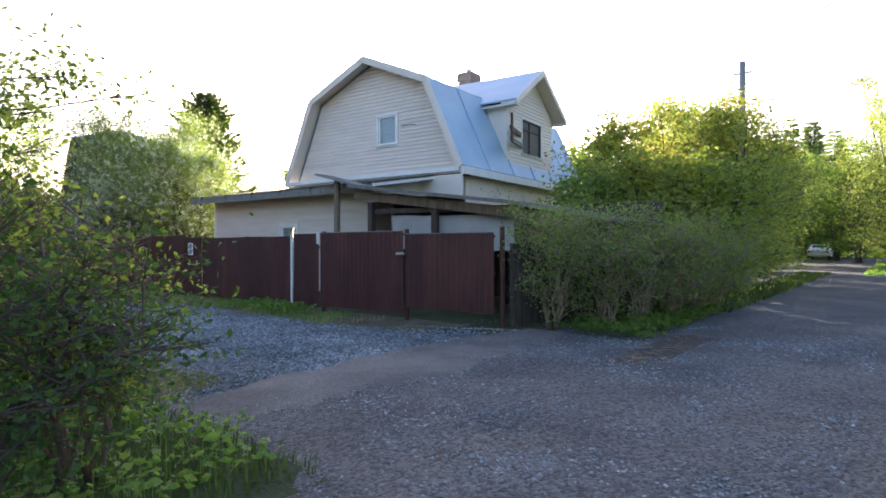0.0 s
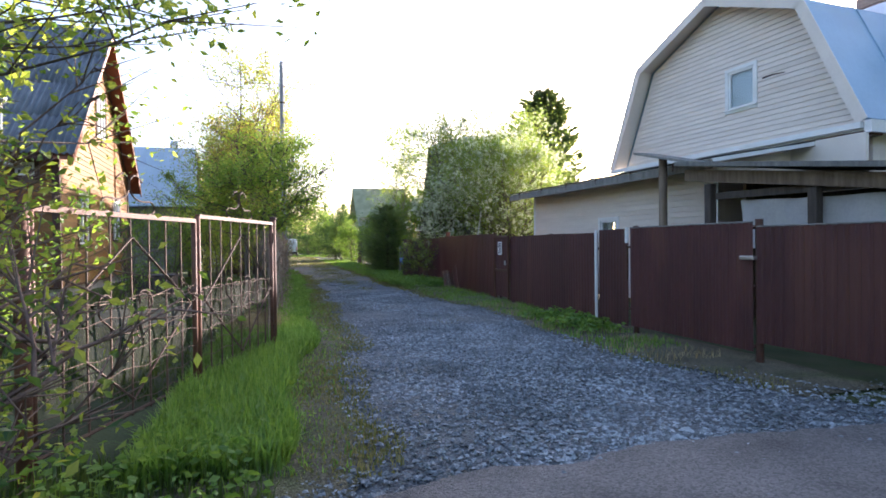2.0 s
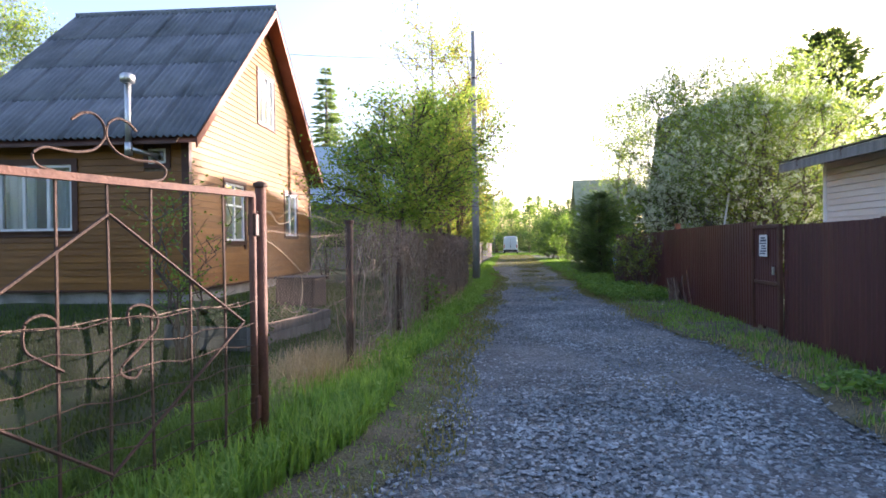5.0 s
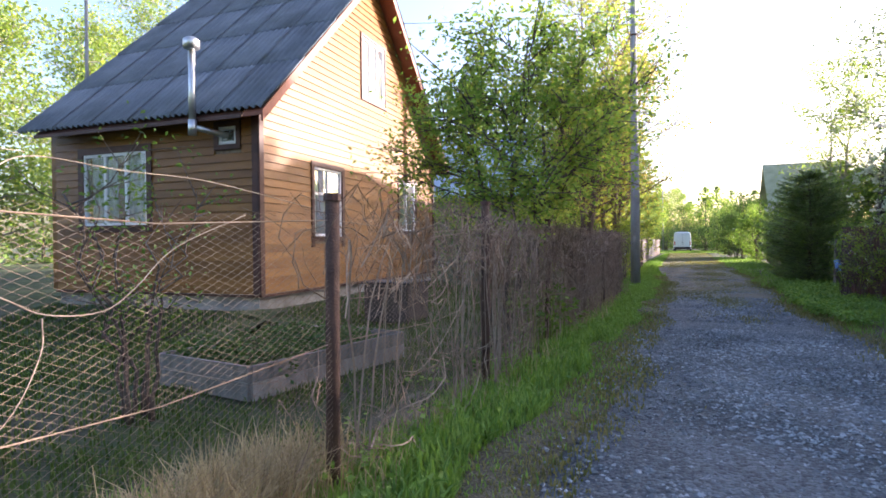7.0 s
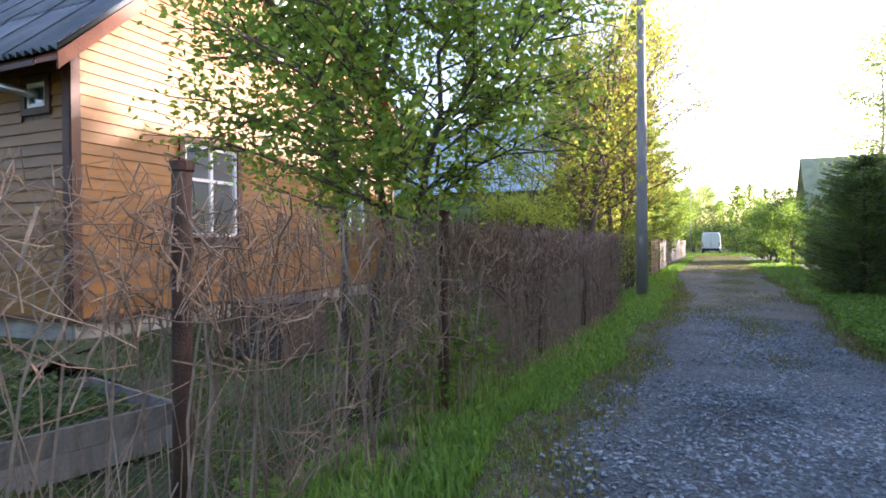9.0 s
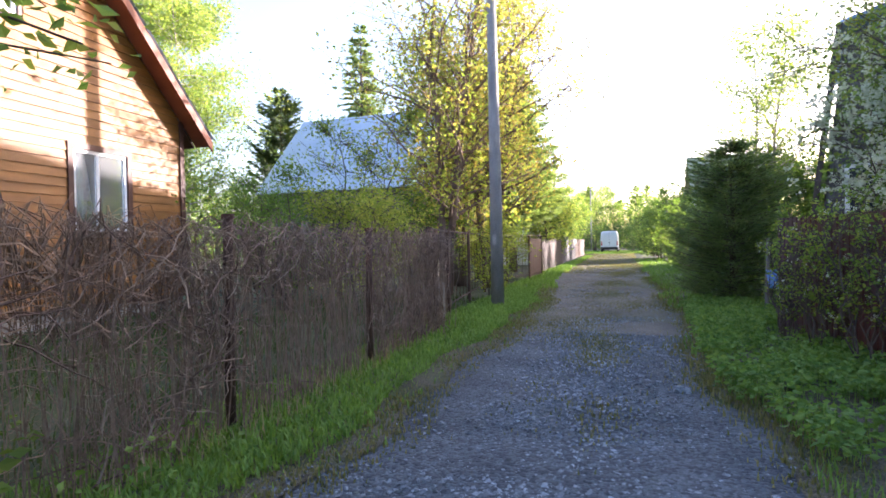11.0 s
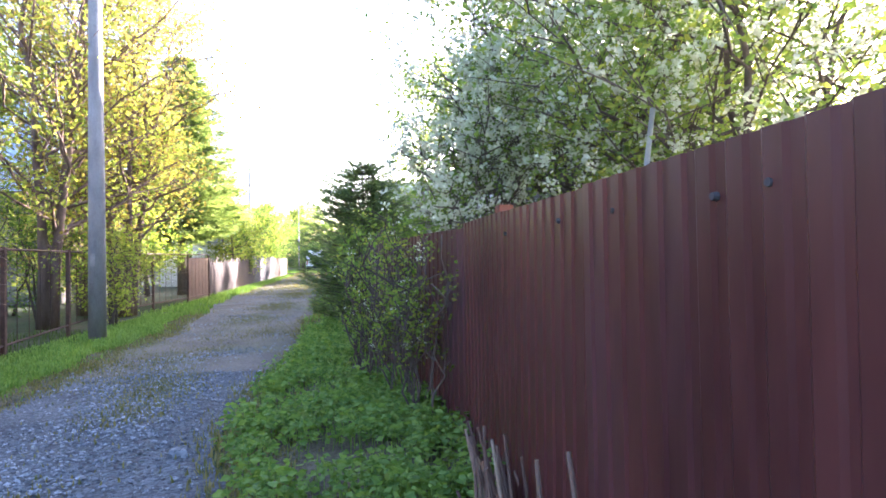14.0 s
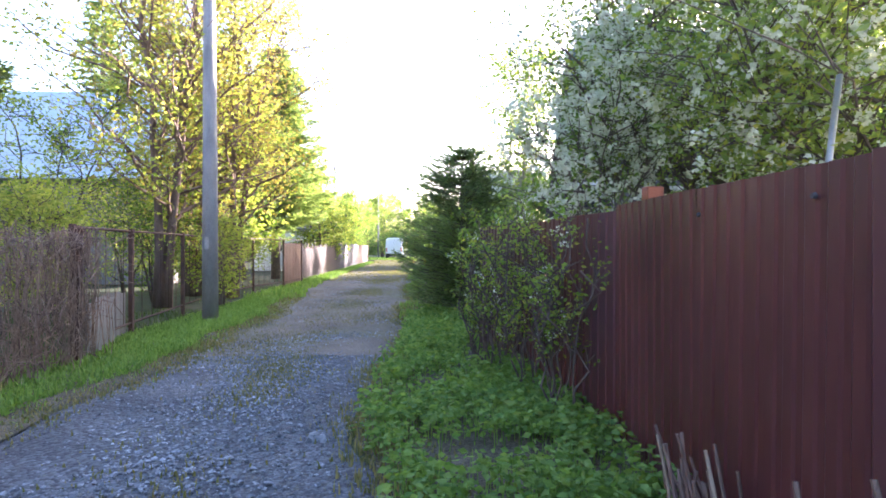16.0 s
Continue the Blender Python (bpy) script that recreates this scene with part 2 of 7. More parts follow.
# dormer panes: dark colour and low specular stand in for dim reflections
M_DIM_GLASS = material("dim_dormer_glass", (0.030, 0.032, 0.032), (0.06, 0.062, 0.06), 0.3, 2, 10, 0.0, spec=0.10)
M_EARTH = material("bare_dark_earth", (0.050, 0.043, 0.037), (0.11, 0.095, 0.078), 0.95, 1.6, 40, 0.8, cells=50, cell_depth=0.4)
M_HERB = leafy("goutweed_leaves", (0.095, 0.20, 0.045), (0.24, 0.38, 0.10), 0.5)


def see_through(m, share):
    """A woven fabric whose open holes let part of the light straight through."""
    t = m.node_tree
    mx, tr = t.nodes.new("ShaderNodeMixShader"), t.nodes.new("ShaderNodeBsdfTransparent")
    wv = t.nodes.new("ShaderNodeTexNoise")
    wv.inputs["Scale"].default_value = 3.0
    mr = t.nodes.new("ShaderNodeMapRange")
    mr.inputs[1].default_value, mr.inputs[2].default_value = 0.3, 0.7
    mr.inputs[3].default_value, mr.inputs[4].default_value = share - 0.2, share + 0.2
    t.links.new(wv.outputs[0], mr.inputs[0])
    t.links.new(mr.outputs[0], mx.inputs[0])
    t.links.new(t.nodes["Principled BSDF"].outputs[0], mx.inputs[1])
    t.links.new(tr.outputs[0], mx.inputs[2])
    t.links.new(mx.outputs[0], t.nodes["Material Output"].inputs[0])


see_through(M_NET, 0.52)


# ---- mesh helpers ----
class Shape:
    """Collects vertices and faces of one mesh."""

    def __init__(self):
        self.v, self.f = [], []

    def add(self, vs, fs):
        k = len(self.v)
        self.v.extend(vs)
        self.f.extend(tuple(i + k for i in f) for f in fs)
        return self

    def box(self, x0, y0, z0, x1, y1, z1, b=0.0):
        """A box, its upright and level edges chamfered by b."""
        if b <= 0:
            vs = [(x, y, z) for z in (z0, z1) for y in (y0, y1) for x in (x0, x1)]
            return self.add(vs, [(0, 2, 3, 1), (4, 5, 7, 6), (0, 1, 5, 4), (2, 6, 7, 3), (0, 4, 6, 2), (1, 3, 7, 5)])
        bm = bmesh.new()
        bmesh.ops.create_cube(bm, size=1)
        for q in bm.verts:
            q.co = Vector(((x0 + x1) / 2 + q.co.x * (x1 - x0), (y0 + y1) / 2 + q.co.y * (y1 - y0), (z0 + z1) / 2 + q.co.z * (z1 - z0)))
        bmesh.ops.bevel(bm, geom=bm.edges[:], offset=b, segments=1, affect="EDGES")
        bm.verts.index_update()
        self.add([tuple(q.co) for q in bm.verts], [tuple(q.index for q in f.verts) for f in bm.faces])
        bm.free()
        return self

    def hexa(self, pts):
        """A block from its lower four and upper four corners, each counter-clockwise."""
        return self.add([tuple(p) for p in pts], [(3, 2, 1, 0), (4, 5, 6, 7), (0, 1, 5, 4), (1, 2, 6, 5), (2, 3, 7, 6), (3, 0, 4, 7)])

    def tube(self, pts, radii, sides=6, cap=True):
        pts = [Vector(p) for p in pts]
        n = len(pts)
        if not hasattr(radii, "__len__"):
            radii = [radii] * n
        vs = []
        for i, p in enumerate(pts):
            d = (pts[min(i + 1, n - 1)] - pts[max(i - 1, 0)])
            d = d.normalized() if d.length > 1e-9 else Vector((0, 0, 1))
            a = d.cross(Vector((0, 0, 1)) if abs(d.z) < 0.9 else Vector((1, 0, 0))).normalized()
            c = d.cross(a)
            for k in range(sides):
                w = 2 * math.pi * k / sides
                vs.append(tuple(p + (a * math.cos(w) + c * math.sin(w)) * radii[i]))
        fs = [(i * sides + k, i * sides + (k + 1) % sides, (i + 1) * sides + (k + 1) % sides, (i + 1) * sides + k) for i in range(n - 1) for k in range(sides)]
        if cap:
            fs += [tuple(range(sides))[::-1], tuple(range((n - 1) * sides, n * sides))]
        return self.add(vs, fs)

    def mesh(self, name, smooth=False):
        me = bpy.data.meshes.new(name)
        me.from_pydata(self.v, [], self.f)
        if smooth:
            me.polygons.foreach_set("use_smooth", [True] * len(me.polygons))
        me.update()
        return me


def thing(name, label, category, at=(0, 0, 0), turn=0.0, group="", kind=""):
    ob = new(name)
    ob.empty_display_size = 0.2
    ob.matrix_basis = pose(*at, 0, 0, turn)
    return tagged(ob, label, category, group, kind)


def part(name, shape, mat, parent, label="", smooth=False, kind=""):
    me = shape if isinstance(shape, bpy.types.Mesh) else shape.mesh(name, smooth)
    if not me.materials:
        me.materials.append(mat)
    ob = new(name, me)
    ob.parent = parent
    return tagged(ob, label, kind=kind)


def solo(name, shape, mat, label, category, kind="", smooth=False, group=""):
    me = shape if isinstance(shape, bpy.types.Mesh) else shape.mesh(name, smooth)
    me.materials.append(mat)
    return tagged(new(name, me), label, category, group, kind)


def array_mesh(name, v, f, smooth=False):
    """A mesh from arrays of vertices and equal-sized faces."""
    me = bpy.data.meshes.new(name)
    nv, nf, k = len(v), len(f), f.shape[1]
    me.vertices.add(nv)
    me.vertices.foreach_set("co", np.asarray(v, np.float32).ravel())
    me.loops.add(nf * k)
    me.loops.foreach_set("vertex_index", np.asarray(f, np.int32).ravel())
    me.polygons.add(nf)
    me.polygons.foreach_set("loop_start", np.arange(0, nf * k, k, dtype=np.int32))
    me.polygons.foreach_set("use_smooth", np.full(nf, smooth))
    me.update(calc_edges=True)
    return me


def leaf_arrays(rng, at, size, spread=0.35, droop=0.0, slim=0.55, along=None):
    """Folded four-cornered leaves at the given places."""
    n = len(at)
    d = rng.normal(size=(n, 3))
    d[:, 2] = d[:, 2] * 0.6 - droop
    if along is not None:
        d = along + d * spread
    d /= np.linalg.norm(d, axis=1)[:, None] + 1e-9
    r = rng.normal(size=(n, 3))
    s = np.cross(d, r)
    s /= np.linalg.norm(s, axis=1)[:, None] + 1e-9
    u = np.cross(d, s)
    L = (size * rng.uniform(0.6, 1.3, n))[:, None]
    a = at
    tip = at + d * L
    mid = at + d * L * 0.45 + u * L * 0.10
    v = np.stack([a, mid + s * L * slim * 0.5, tip, mid - s * L * slim * 0.5], 1).reshape(-1, 3)
    f = np.arange(4 * n).reshape(n, 4)
    return v, f


def scatter_leaves(name, rng, at, size, mat, parent, label="", **kw):
    v, f = leaf_arrays(rng, np.asarray(at), size, **kw)
    return part(name, array_mesh(name, v, f), mat, parent, label, kind="stuff")


def skeleton_tree(rng, h, r, stems, lo, limbs, twigs, lean=0.12, up=0.5, profile="round", thick=None):
    """Stems, limbs and twigs of a broad-leaved tree or shrub: a wood shape and the points at which leaves sit."""
    trunk, wood, spots, ways = Shape(), Shape(), [], []
    thick = thick or h * 0.018
    for s in range(stems):
        a = rng.uniform(0, 6.28)
        off = Vector((math.cos(a), math.sin(a), 0)) * (0 if stems == 1 else rng.uniform(0.05, 0.12) * (1 + r * 0.15))
        tip = off * 2 + Vector((math.cos(a), math.sin(a), 0)) * r * rng.uniform(0.1, 0.6 if stems > 1 else 0.15)
        hs = h * rng.uniform(0.75, 1.0) if stems > 1 else h
        pts = []
        for i in range(9):
            q = i / 8
            pts.append(off.lerp(tip, q ** 1.3) + Vector((rng.normal() * lean * q, rng.normal() * lean * q, hs * q)))
        rad = [thick / math.sqrt(stems) * (1 - 0.92 * (i / 8) ** 0.8) + 0.006 for i in range(9)]
        rad[0] *= 1.35
        trunk.tube(pts, rad, 7)
        for k in range(max(3, limbs // stems)):
            q = lo + (1 - lo) * rng.uniform(0, 1) ** 0.9
            i = min(int(q * 8), 7)
            p = pts[i].lerp(pts[i + 1], q * 8 - i)
            prof = {"round": math.sin(math.pi * min(0.98, 0.18 + 0.82 * (q - lo) / (1 - lo) * 0.95)), "cone": 1.05 - (q - lo) / (1 - lo), "tall": 0.55 + 0.45 * math.sin(math.pi * q), "vase": 0.35 + 0.65 * q}[profile]
            L = r * max(0.18, prof) * rng.uniform(0.6, 1.1)
            w = rng.uniform(0, 6.28)
            d = Vector((math.cos(w), math.sin(w), rng.uniform(0.1, 0.9) * up * 1.5)).normalized()
            lp = [p + d * L * j / 4 + Vector((rng.normal() * 0.04 * L, rng.normal() * 0.04 * L, 0.10 * L * (j / 4) ** 2 * up)) for j in range(5)]
            r0 = max(0.008, rad[i] * 0.5)
            wood.tube(lp, [r0 * (1 - 0.75 * j / 4) for j in range(5)], 4, False)
            for _ in range(twigs):
                j = rng.uniform(0.25, 1.0) * 4
                b = min(int(j), 3)
                tp = lp[b].lerp(lp[b + 1], j - b)
                td = (d + Vector((rng.normal() * 0.8, rng.normal() * 0.8, rng.normal() * 0.5 + 0.25))).normalized()
                tl = L * rng.uniform(0.2, 0.5) + 0.12
                te = [tp + td * tl * g / 2 + Vector((0, 0, -0.05 * tl * g)) for g in range(3)]
                wood.tube(te, [0.006, 0.004, 0.002] if h < 4 else [0.011, 0.007, 0.004], 3, False)
                for g in range(4):
                    spots.append(tp + td * tl * rng.uniform(0.15, 1.05))
                    ways.append(td)
    return trunk, wood, np.array([tuple(s) for s in spots]), np.array([tuple(w) for w in ways])


def broadleaf(name, label, category, x, y, h, r, seed, leaf, bark, leaves=7000, size=0.075, stems=1, lo=0.25, limbs=36, twigs=7, spread=0.16, z=0.0, profile="round", blossom=0, up=0.5, second=None, thick=None, group="", bsize=0.055):
    rng = np.random.default_rng(seed)
    root = thing(name, label, category, (x, y, z), group=group)
    trunk, wood, spots, ways = skeleton_tree(rng, h, r, stems, lo, limbs, twigs, profile=profile, up=up, thick=thick)
    part("trunk", trunk, bark, root, smooth=True)
    part("bough", wood, bark, root, smooth=True, kind="stuff")
    pick = rng.integers(0, len(spots), leaves)
    at = spots[pick] + rng.normal(size=(leaves, 3)) * spread
    at[:, 2] = np.maximum(at[:, 2], 0.05)
    cut = int(leaves * 0.72) if second else leaves
    scatter_leaves("leaves", rng, at[:cut], size, leaf, root, droop=0.25)
    if second:
        scatter_leaves("leaves", rng, at[cut:], size, second, root, droop=0.25)
    if blossom:
        n = blossom
        p = rng.integers(0, len(spots), n)
        base = spots[p] + rng.normal(size=(n, 3)) * spread * 1.15
        base[:, 2] = np.maximum(base[:, 2], 0.3)
        k = 14
        dirs = ways[p] * 0.5 + rng.normal(size=(n, 3)) * 0.5 + np.array([0, 0, 0.35])
        dirs /= np.linalg.norm(dirs, axis=1)[:, None]
        at = (base[:, None, :] + dirs[:, None, :] * np.linspace(0, 0.13, k)[None, :, None]).reshape(-1, 3) + rng.normal(size=(n * k, 3)) * 0.020
        v, f = leaf_arrays(rng, at, bsize, slim=0.9)
        part("blossom", array_mesh("blossom", v, f), M_BLOSSOM, root, "white flower spikes", kind="stuff")
    return root


def conifer(name, label, x, y, h, r, seed, mat, z=0.0, lo=0.04, tiers=26, per=9, needles=9, size=0.13, droop=0.25, bark=None, full=0.8, belly=0.0):
    """A trunk with whorls of drooping sprays."""
    rng = np.random.default_rng(seed)
    root = thing(name, label, "conifer", (x, y, z))
    t = Shape().tube([(0, 0, 0), (0.02, 0, h * 0.5), (0, 0.02, h)], [h * 0.02 + 0.02, h * 0.012 + 0.01, 0.006], 7)
    part("trunk", t, bark or M_BARK, root, smooth=True)
    wood, at, al = Shape(), [], []
    for i in range(tiers):
        q = (i + rng.uniform(0, 0.8)) / tiers
        zz = h * (lo + (1 - lo) * q)
        L0 = r * (1 - q) ** full * (1 - belly * max(0.0, 1 - q * 2.8)) + 0.10
        for k in range(per):
            w = rng.uniform(0, 6.28)
            L = L0 * rng.uniform(0.5, 1.18)
            d = Vector((math.cos(w), math.sin(w), 0))
            pts = [Vector((0, 0, zz)) + d * L * g / 3 + Vector((0, 0, L * (0.22 * g / 3 - droop * 2.2 * (g / 3) ** 2 + 0.28 * (g / 3) ** 3))) for g in range(4)]
            wood.tube(pts, [0.014, 0.010, 0.006, 0.003], 3, False)
            m = max(6, int(needles * L * 5))
            for _ in range(m):
                j = rng.uniform(0.12, 1.0) * 3
                b = min(int(j), 2)
                p = pts[b].lerp(pts[b + 1], j - b)
                sd = rng.uniform(-1, 1)
                side = Vector((-d.y, d.x, -0.25)) * sd
                wdt = L * 0.30 * (1.15 - j / 3)
                at.append(tuple(p + side * wdt + Vector((0, 0, rng.normal() * 0.02))))
                al.append(tuple((d + side * 0.9 + Vector((0, 0, 0.1))).normalized()))
    part("bough", wood, bark or M_BARK, root, kind="stuff")
    v, f = leaf_arrays(rng, np.array(at), size, slim=0.22, along=np.array(al), spread=0.25)
    part("needles", array_mesh("needles", v, f), mat, root, kind="stuff")
    return root


def grass(name, rng, xy, hgt, mat, label, z=0.0, wid=0.007, category="grass", bend=0.5):
    """Bent blades, three corners wide at the foot, one at the tip."""
    n = len(xy)
    a = rng.uniform(0, 6.28, n)
    d = np.stack([np.cos(a), np.sin(a), np.zeros(n)], 1)
    s = np.stack([-np.sin(a), np.cos(a), np.zeros(n)], 1)
    hh = (hgt * rng.uniform(0.45, 1.25, n))[:, None]
    w = wid * rng.uniform(0.7, 1.4, n)[:, None]
    zz = z if hasattr(z, "__len__") else np.full(n, z)
    p = np.concatenate([xy, zz[:, None] - 0.01], 1)
    up = np.array([0, 0, 1.0])
    bnd = rng.uniform(0.1, 1.0, n)[:, None] * bend
    m = p + up * hh * 0.55 + d * hh * 0.18 * bnd
    t = p + up * hh * (1 - 0.25 * bnd) + d * hh * 0.62 * bnd
    v = np.stack([p - s * w, p + s * w, m + s * w * 0.75, m - s * w * 0.75, t + s * w * 0.12, t - s * w * 0.12], 1).reshape(-1, 3)
    k = np.arange(n)[:, None] * 6
    f = np.concatenate([k + np.array([0, 1, 2, 3]), k + np.array([3, 2, 4, 5])], 0)
    return solo(name, array_mesh(name, v, f), mat, label, category, kind="stuff")


def stones(name, rng, xy, size, mat, label, z=0.0):
    n = len(xy)
    base = np.array([(1, 0, 0), (0, 1, 0), (-1, 0, 0), (0, -1, 0), (0, 0, 1), (0, 0, -1)], float)
    v = base[None] * rng.uniform(0.5, 1.0, (n, 6, 1)) + rng.normal(size=(n, 6, 3)) * 0.14
    v *= np.stack([rng.uniform(0.7, 1.3, n), rng.uniform(0.6, 1.1, n), rng.uniform(0.35, 0.65, n)], 1)[:, None, :]
    a = rng.uniform(0, 6.28, n)
    c, s = np.cos(a)[:, None], np.sin(a)[:, None]
    x, y = v[..., 0] * c - v[..., 1] * s, v[..., 0] * s + v[..., 1] * c
    sc = (size * rng.uniform(0.5, 1.5, n) ** 1.5)[:, None]
    out = np.stack([x * sc + xy[:, :1], y * sc + xy[:, 1:], v[..., 2] * sc + sc * 0.18 + z], -1).reshape(-1, 3)
    tri = np.array([(0, 1, 4), (1, 2, 4), (2, 3, 4), (3, 0, 4), (1, 0, 5), (2, 1, 5), (3, 2, 5), (0, 3, 5)])
    f = (np.arange(n)[:, None, None] * 6 + tri[None]).reshape(-1, 3)
    return solo(name, array_mesh(name, out, f), mat, label, "gravel", kind="stuff")


def sheet(name, rng, x0, x1, y0, y1, z, mat, label, category, edge=0.12, step=0.35, relief=0.012, left=None, right=None):
    """A strip of ground with ragged sides and a slight relief, a few centimetres thick at its rim."""
    ny = max(2, int((y1 - y0) / step) + 1)
    nx = max(3, int((x1 - x0) / step) + 1)
    v = []
    for j in range(ny):
        yy = y0 + (y1 - y0) * j / (ny - 1)
        a = (left(yy) if left else x0) + noise.noise(Vector((yy * 0.7, 3.1, x0))) * edge + noise.noise(Vector((yy * 3.1, 7.7, x0))) * edge * 0.4
        b = (right(yy) if right else x1) + noise.noise(Vector((yy * 0.7, 9.1, x1))) * edge + noise.noise(Vector((yy * 3.1, 1.7, x1))) * edge * 0.4
        for i in range(nx):
            q = i / (nx - 1)
            xx = a + (b - a) * q
            rim = 0.03 if i in (0, nx - 1) or j in (0, ny - 1) else 0
            v.append((xx, yy, z + noise.noise(Vector((xx * 0.8, yy * 0.8, 0.3))) * relief - rim))
    f = [(j * nx + i, j * nx + i + 1, (j + 1) * nx + i + 1, (j + 1) * nx + i) for j in range(ny - 1) for i in range(nx - 1)]
    return solo(name, Shape().add(v, f), mat, label, category, kind="structure", smooth=True)


def strip_xy(rng, n, x0, x1, y0, y1, clump=0.0):
    """Random places in a strip, thinned by a patchy noise."""
    p = np.stack([rng.uniform(x0, x1, n), rng.uniform(y0, y1, n)], 1)
    if clump:
        keep = np.array([noise.noise(Vector((a * 1.7, b * 1.7, clump))) + rng.uniform(-0.35, 0.5) > 0 for a, b in p])
        p = p[keep]
    return p


# ---- ground, lane and street ----
R = np.random.default_rng(11)
gv = []
gs = [-600, -250, -120, -70] + [-50 + 5 * i for i in range(31)] + [130, 180, 300, 700]
for yy in gs:
    for xx in gs:
        gv.append((xx, yy, -0.03))
gf = [(j * len(gs) + i, j * len(gs) + i + 1, (j + 1) * len(gs) + i + 1, (j + 1) * len(gs) + i) for j in range(len(gs) - 1) for i in range(len(gs) - 1)]
solo("ground", Shape().add(gv, gf), M_SOIL, "mossy soil and grass spreading to the horizon", "ground", "structure")


def lane_left(y):
    return 2.55 + 0.55 * min(1, max(0, (y - 5) / 6)) - 0.095 * max(0, min(11.5, y - 29)) - 0.02 * max(0, y - 40.5) + 0.09 * math.sin(y * 1.3) + 0.06 * math.sin(y * 3.1 + 1)


def lane_right(y):
    return 6.85 - 0.10 * max(0, min(8, y - 14)) - 0.016 * max(0, y - 30) + max(0, 7.5 - y) * 0.35 + 0.13 * math.sin(y * 0.9 + 2) + 0.07 * math.sin(y * 2.7)


sheet("lane_track", R, 3, 6.7, 25.5, 120, 0.008, M_TRACK, "packed earth lane with worn wheel tracks", "lane", 0.2, 0.35, 0.02, lane_left, lane_right)
sheet("verge_corner", R, -14, 2.3, 2.75, 5.6, 0.03, M_SOIL, "weedy corner of the verge beside the street", "verge", 0.2, 0.3, 0.03)
sheet("lane", R, 3, 6.7, 4.6, 27.5, 0.0, M_GRAVEL, "gravel lane with grey crushed stone and wheel tracks", "lane", 0.16, 0.35, 0.02, lane_left, lane_right)
sheet("road", R, -40, 120, -4.2, 4.9, 0.004, M_STREET, "cross street of packed gravel and old asphalt", "road", 0.3, 0.5, 0.02)
sheet("verge_left", R, 1.6, 3.2, 5.2, 60, 0.025, M_DRY, "earthy verge beside the lane", "verge", 0.15, 0.3, 0.03, lambda y: 1.5, lambda y: lane_left(y) + 0.15)
sheet("verge_right", R, 6.5, 8, 6.2, 60, 0.025, M_DRY, "earthy verge below the steel fence", "verge", 0.2, 0.3, 0.03, lambda y: lane_right(y) - 0.15, lambda y: 8.3)
# crumbling asphalt tongue across the mouth of the lane
sv, sf, nx_, ny_ = [], [], 60, 14
for i in range(nx_):
    q = i / (nx_ - 1)
    xx = 1.9 + 6.6 * q
    far = 5.05 + 0.45 * math.sin(math.pi * q) + 0.14 * noise.noise(Vector((xx * 1.3, 0, 5))) + 0.08 * noise.noise(Vector((xx * 5, 2, 5)))
    near = 4.35 - 0.6 * q * (1 - q) * 2 + 0.35 * noise.noise(Vector((xx * 0.9, 4, 5))) + 0.12 * noise.noise(Vector((xx * 4, 4, 8)))
    for j in range(ny_):
        w = j / (ny_ - 1)
        yy = near + (far - near) * w
        sv.append((xx, yy, 0.030 + 0.010 * noise.noise(Vector((xx * 1.5, yy * 1.5, 2))) - (0.035 if j in (0, ny_ - 1) or i in (0, nx_ - 1) else 0)))
sf = [(i * ny_ + j, (i + 1) * ny_ + j, (i + 1) * ny_ + j + 1, i * ny_ + j + 1) for i in range(nx_ - 1) for j in range(ny_ - 1)]
solo("pavement", Shape().add(sv, sf), M_ASPHALT, "crumbling strip of pale old asphalt at the lane's mouth", "pavement", "structure", True)


# ---- shared building pieces ----
def lap_boards(parent, wall_at, pitch, z0, z1, limits, holes, mat, name="board", thick=0.022, lap=0.012, gap=-0.004):
    """Overlapping horizontal boards on a wall. wall_at(u, out, z) gives a place; limits(z) the ends; holes are (u0, u1, z0, z1)."""
    z = z0
    while z < z1 - 0.03:
        za, zb = z, min(z + pitch, z1)
        a0, b0 = limits(za)
        a1, b1 = limits(zb)
        cuts = sorted((h[0], h[1]) for h in holes if h[2] < (za + zb) / 2 < h[3])
        spans, at = [], a0
        for c0, c1 in cuts:
            if c0 > at:
                spans.append((at, c0, at == a0, False))
            at = max(at, c1)
        if at < b0:
            spans.append((at, b0, at == a0, True))
        for s0, s1, first, last in spans:
            t0 = a1 if first else s0
            t1 = b1 if last else s1
            if t1 - t0 < 0.02 or s1 - s0 < 0.02:
                continue
            sh = Shape().hexa([wall_at(s0, 0, za), wall_at(s1, 0, za), wall_at(s1, thick + lap, za), wall_at(s0, thick + lap, za),
                               wall_at(t0, 0, zb - gap), wall_at(t1, 0, zb - gap), wall_at(t1, thick * (0.45 if gap < 0 else 0.85), zb - gap), wall_at(t0, thick * (0.45 if gap < 0 else 0.85), zb - gap)])
            part(name, sh, mat, parent)
        z += pitch


def frame_boxes(u0, u1, z0, z1, w, d0, d1, wall_at):
    """Four bars round an opening, as shapes."""
    out = []
    for a, b, c, d in ((u0, u1, z1 - w, z1), (u0, u1, z0, z0 + w), (u0, u0 + w, z0 + w, z1 - w), (u1 - w, u1, z0 + w, z1 - w)):
        out.append(Shape().hexa([wall_at(a, d0, c), wall_at(b, d0, c), wall_at(b, d1, c), wall_at(a, d1, c), wall_at(a, d0, d), wall_at(b, d0, d), wall_at(b, d1, d), wall_at(a, d1, d)]))
    return out


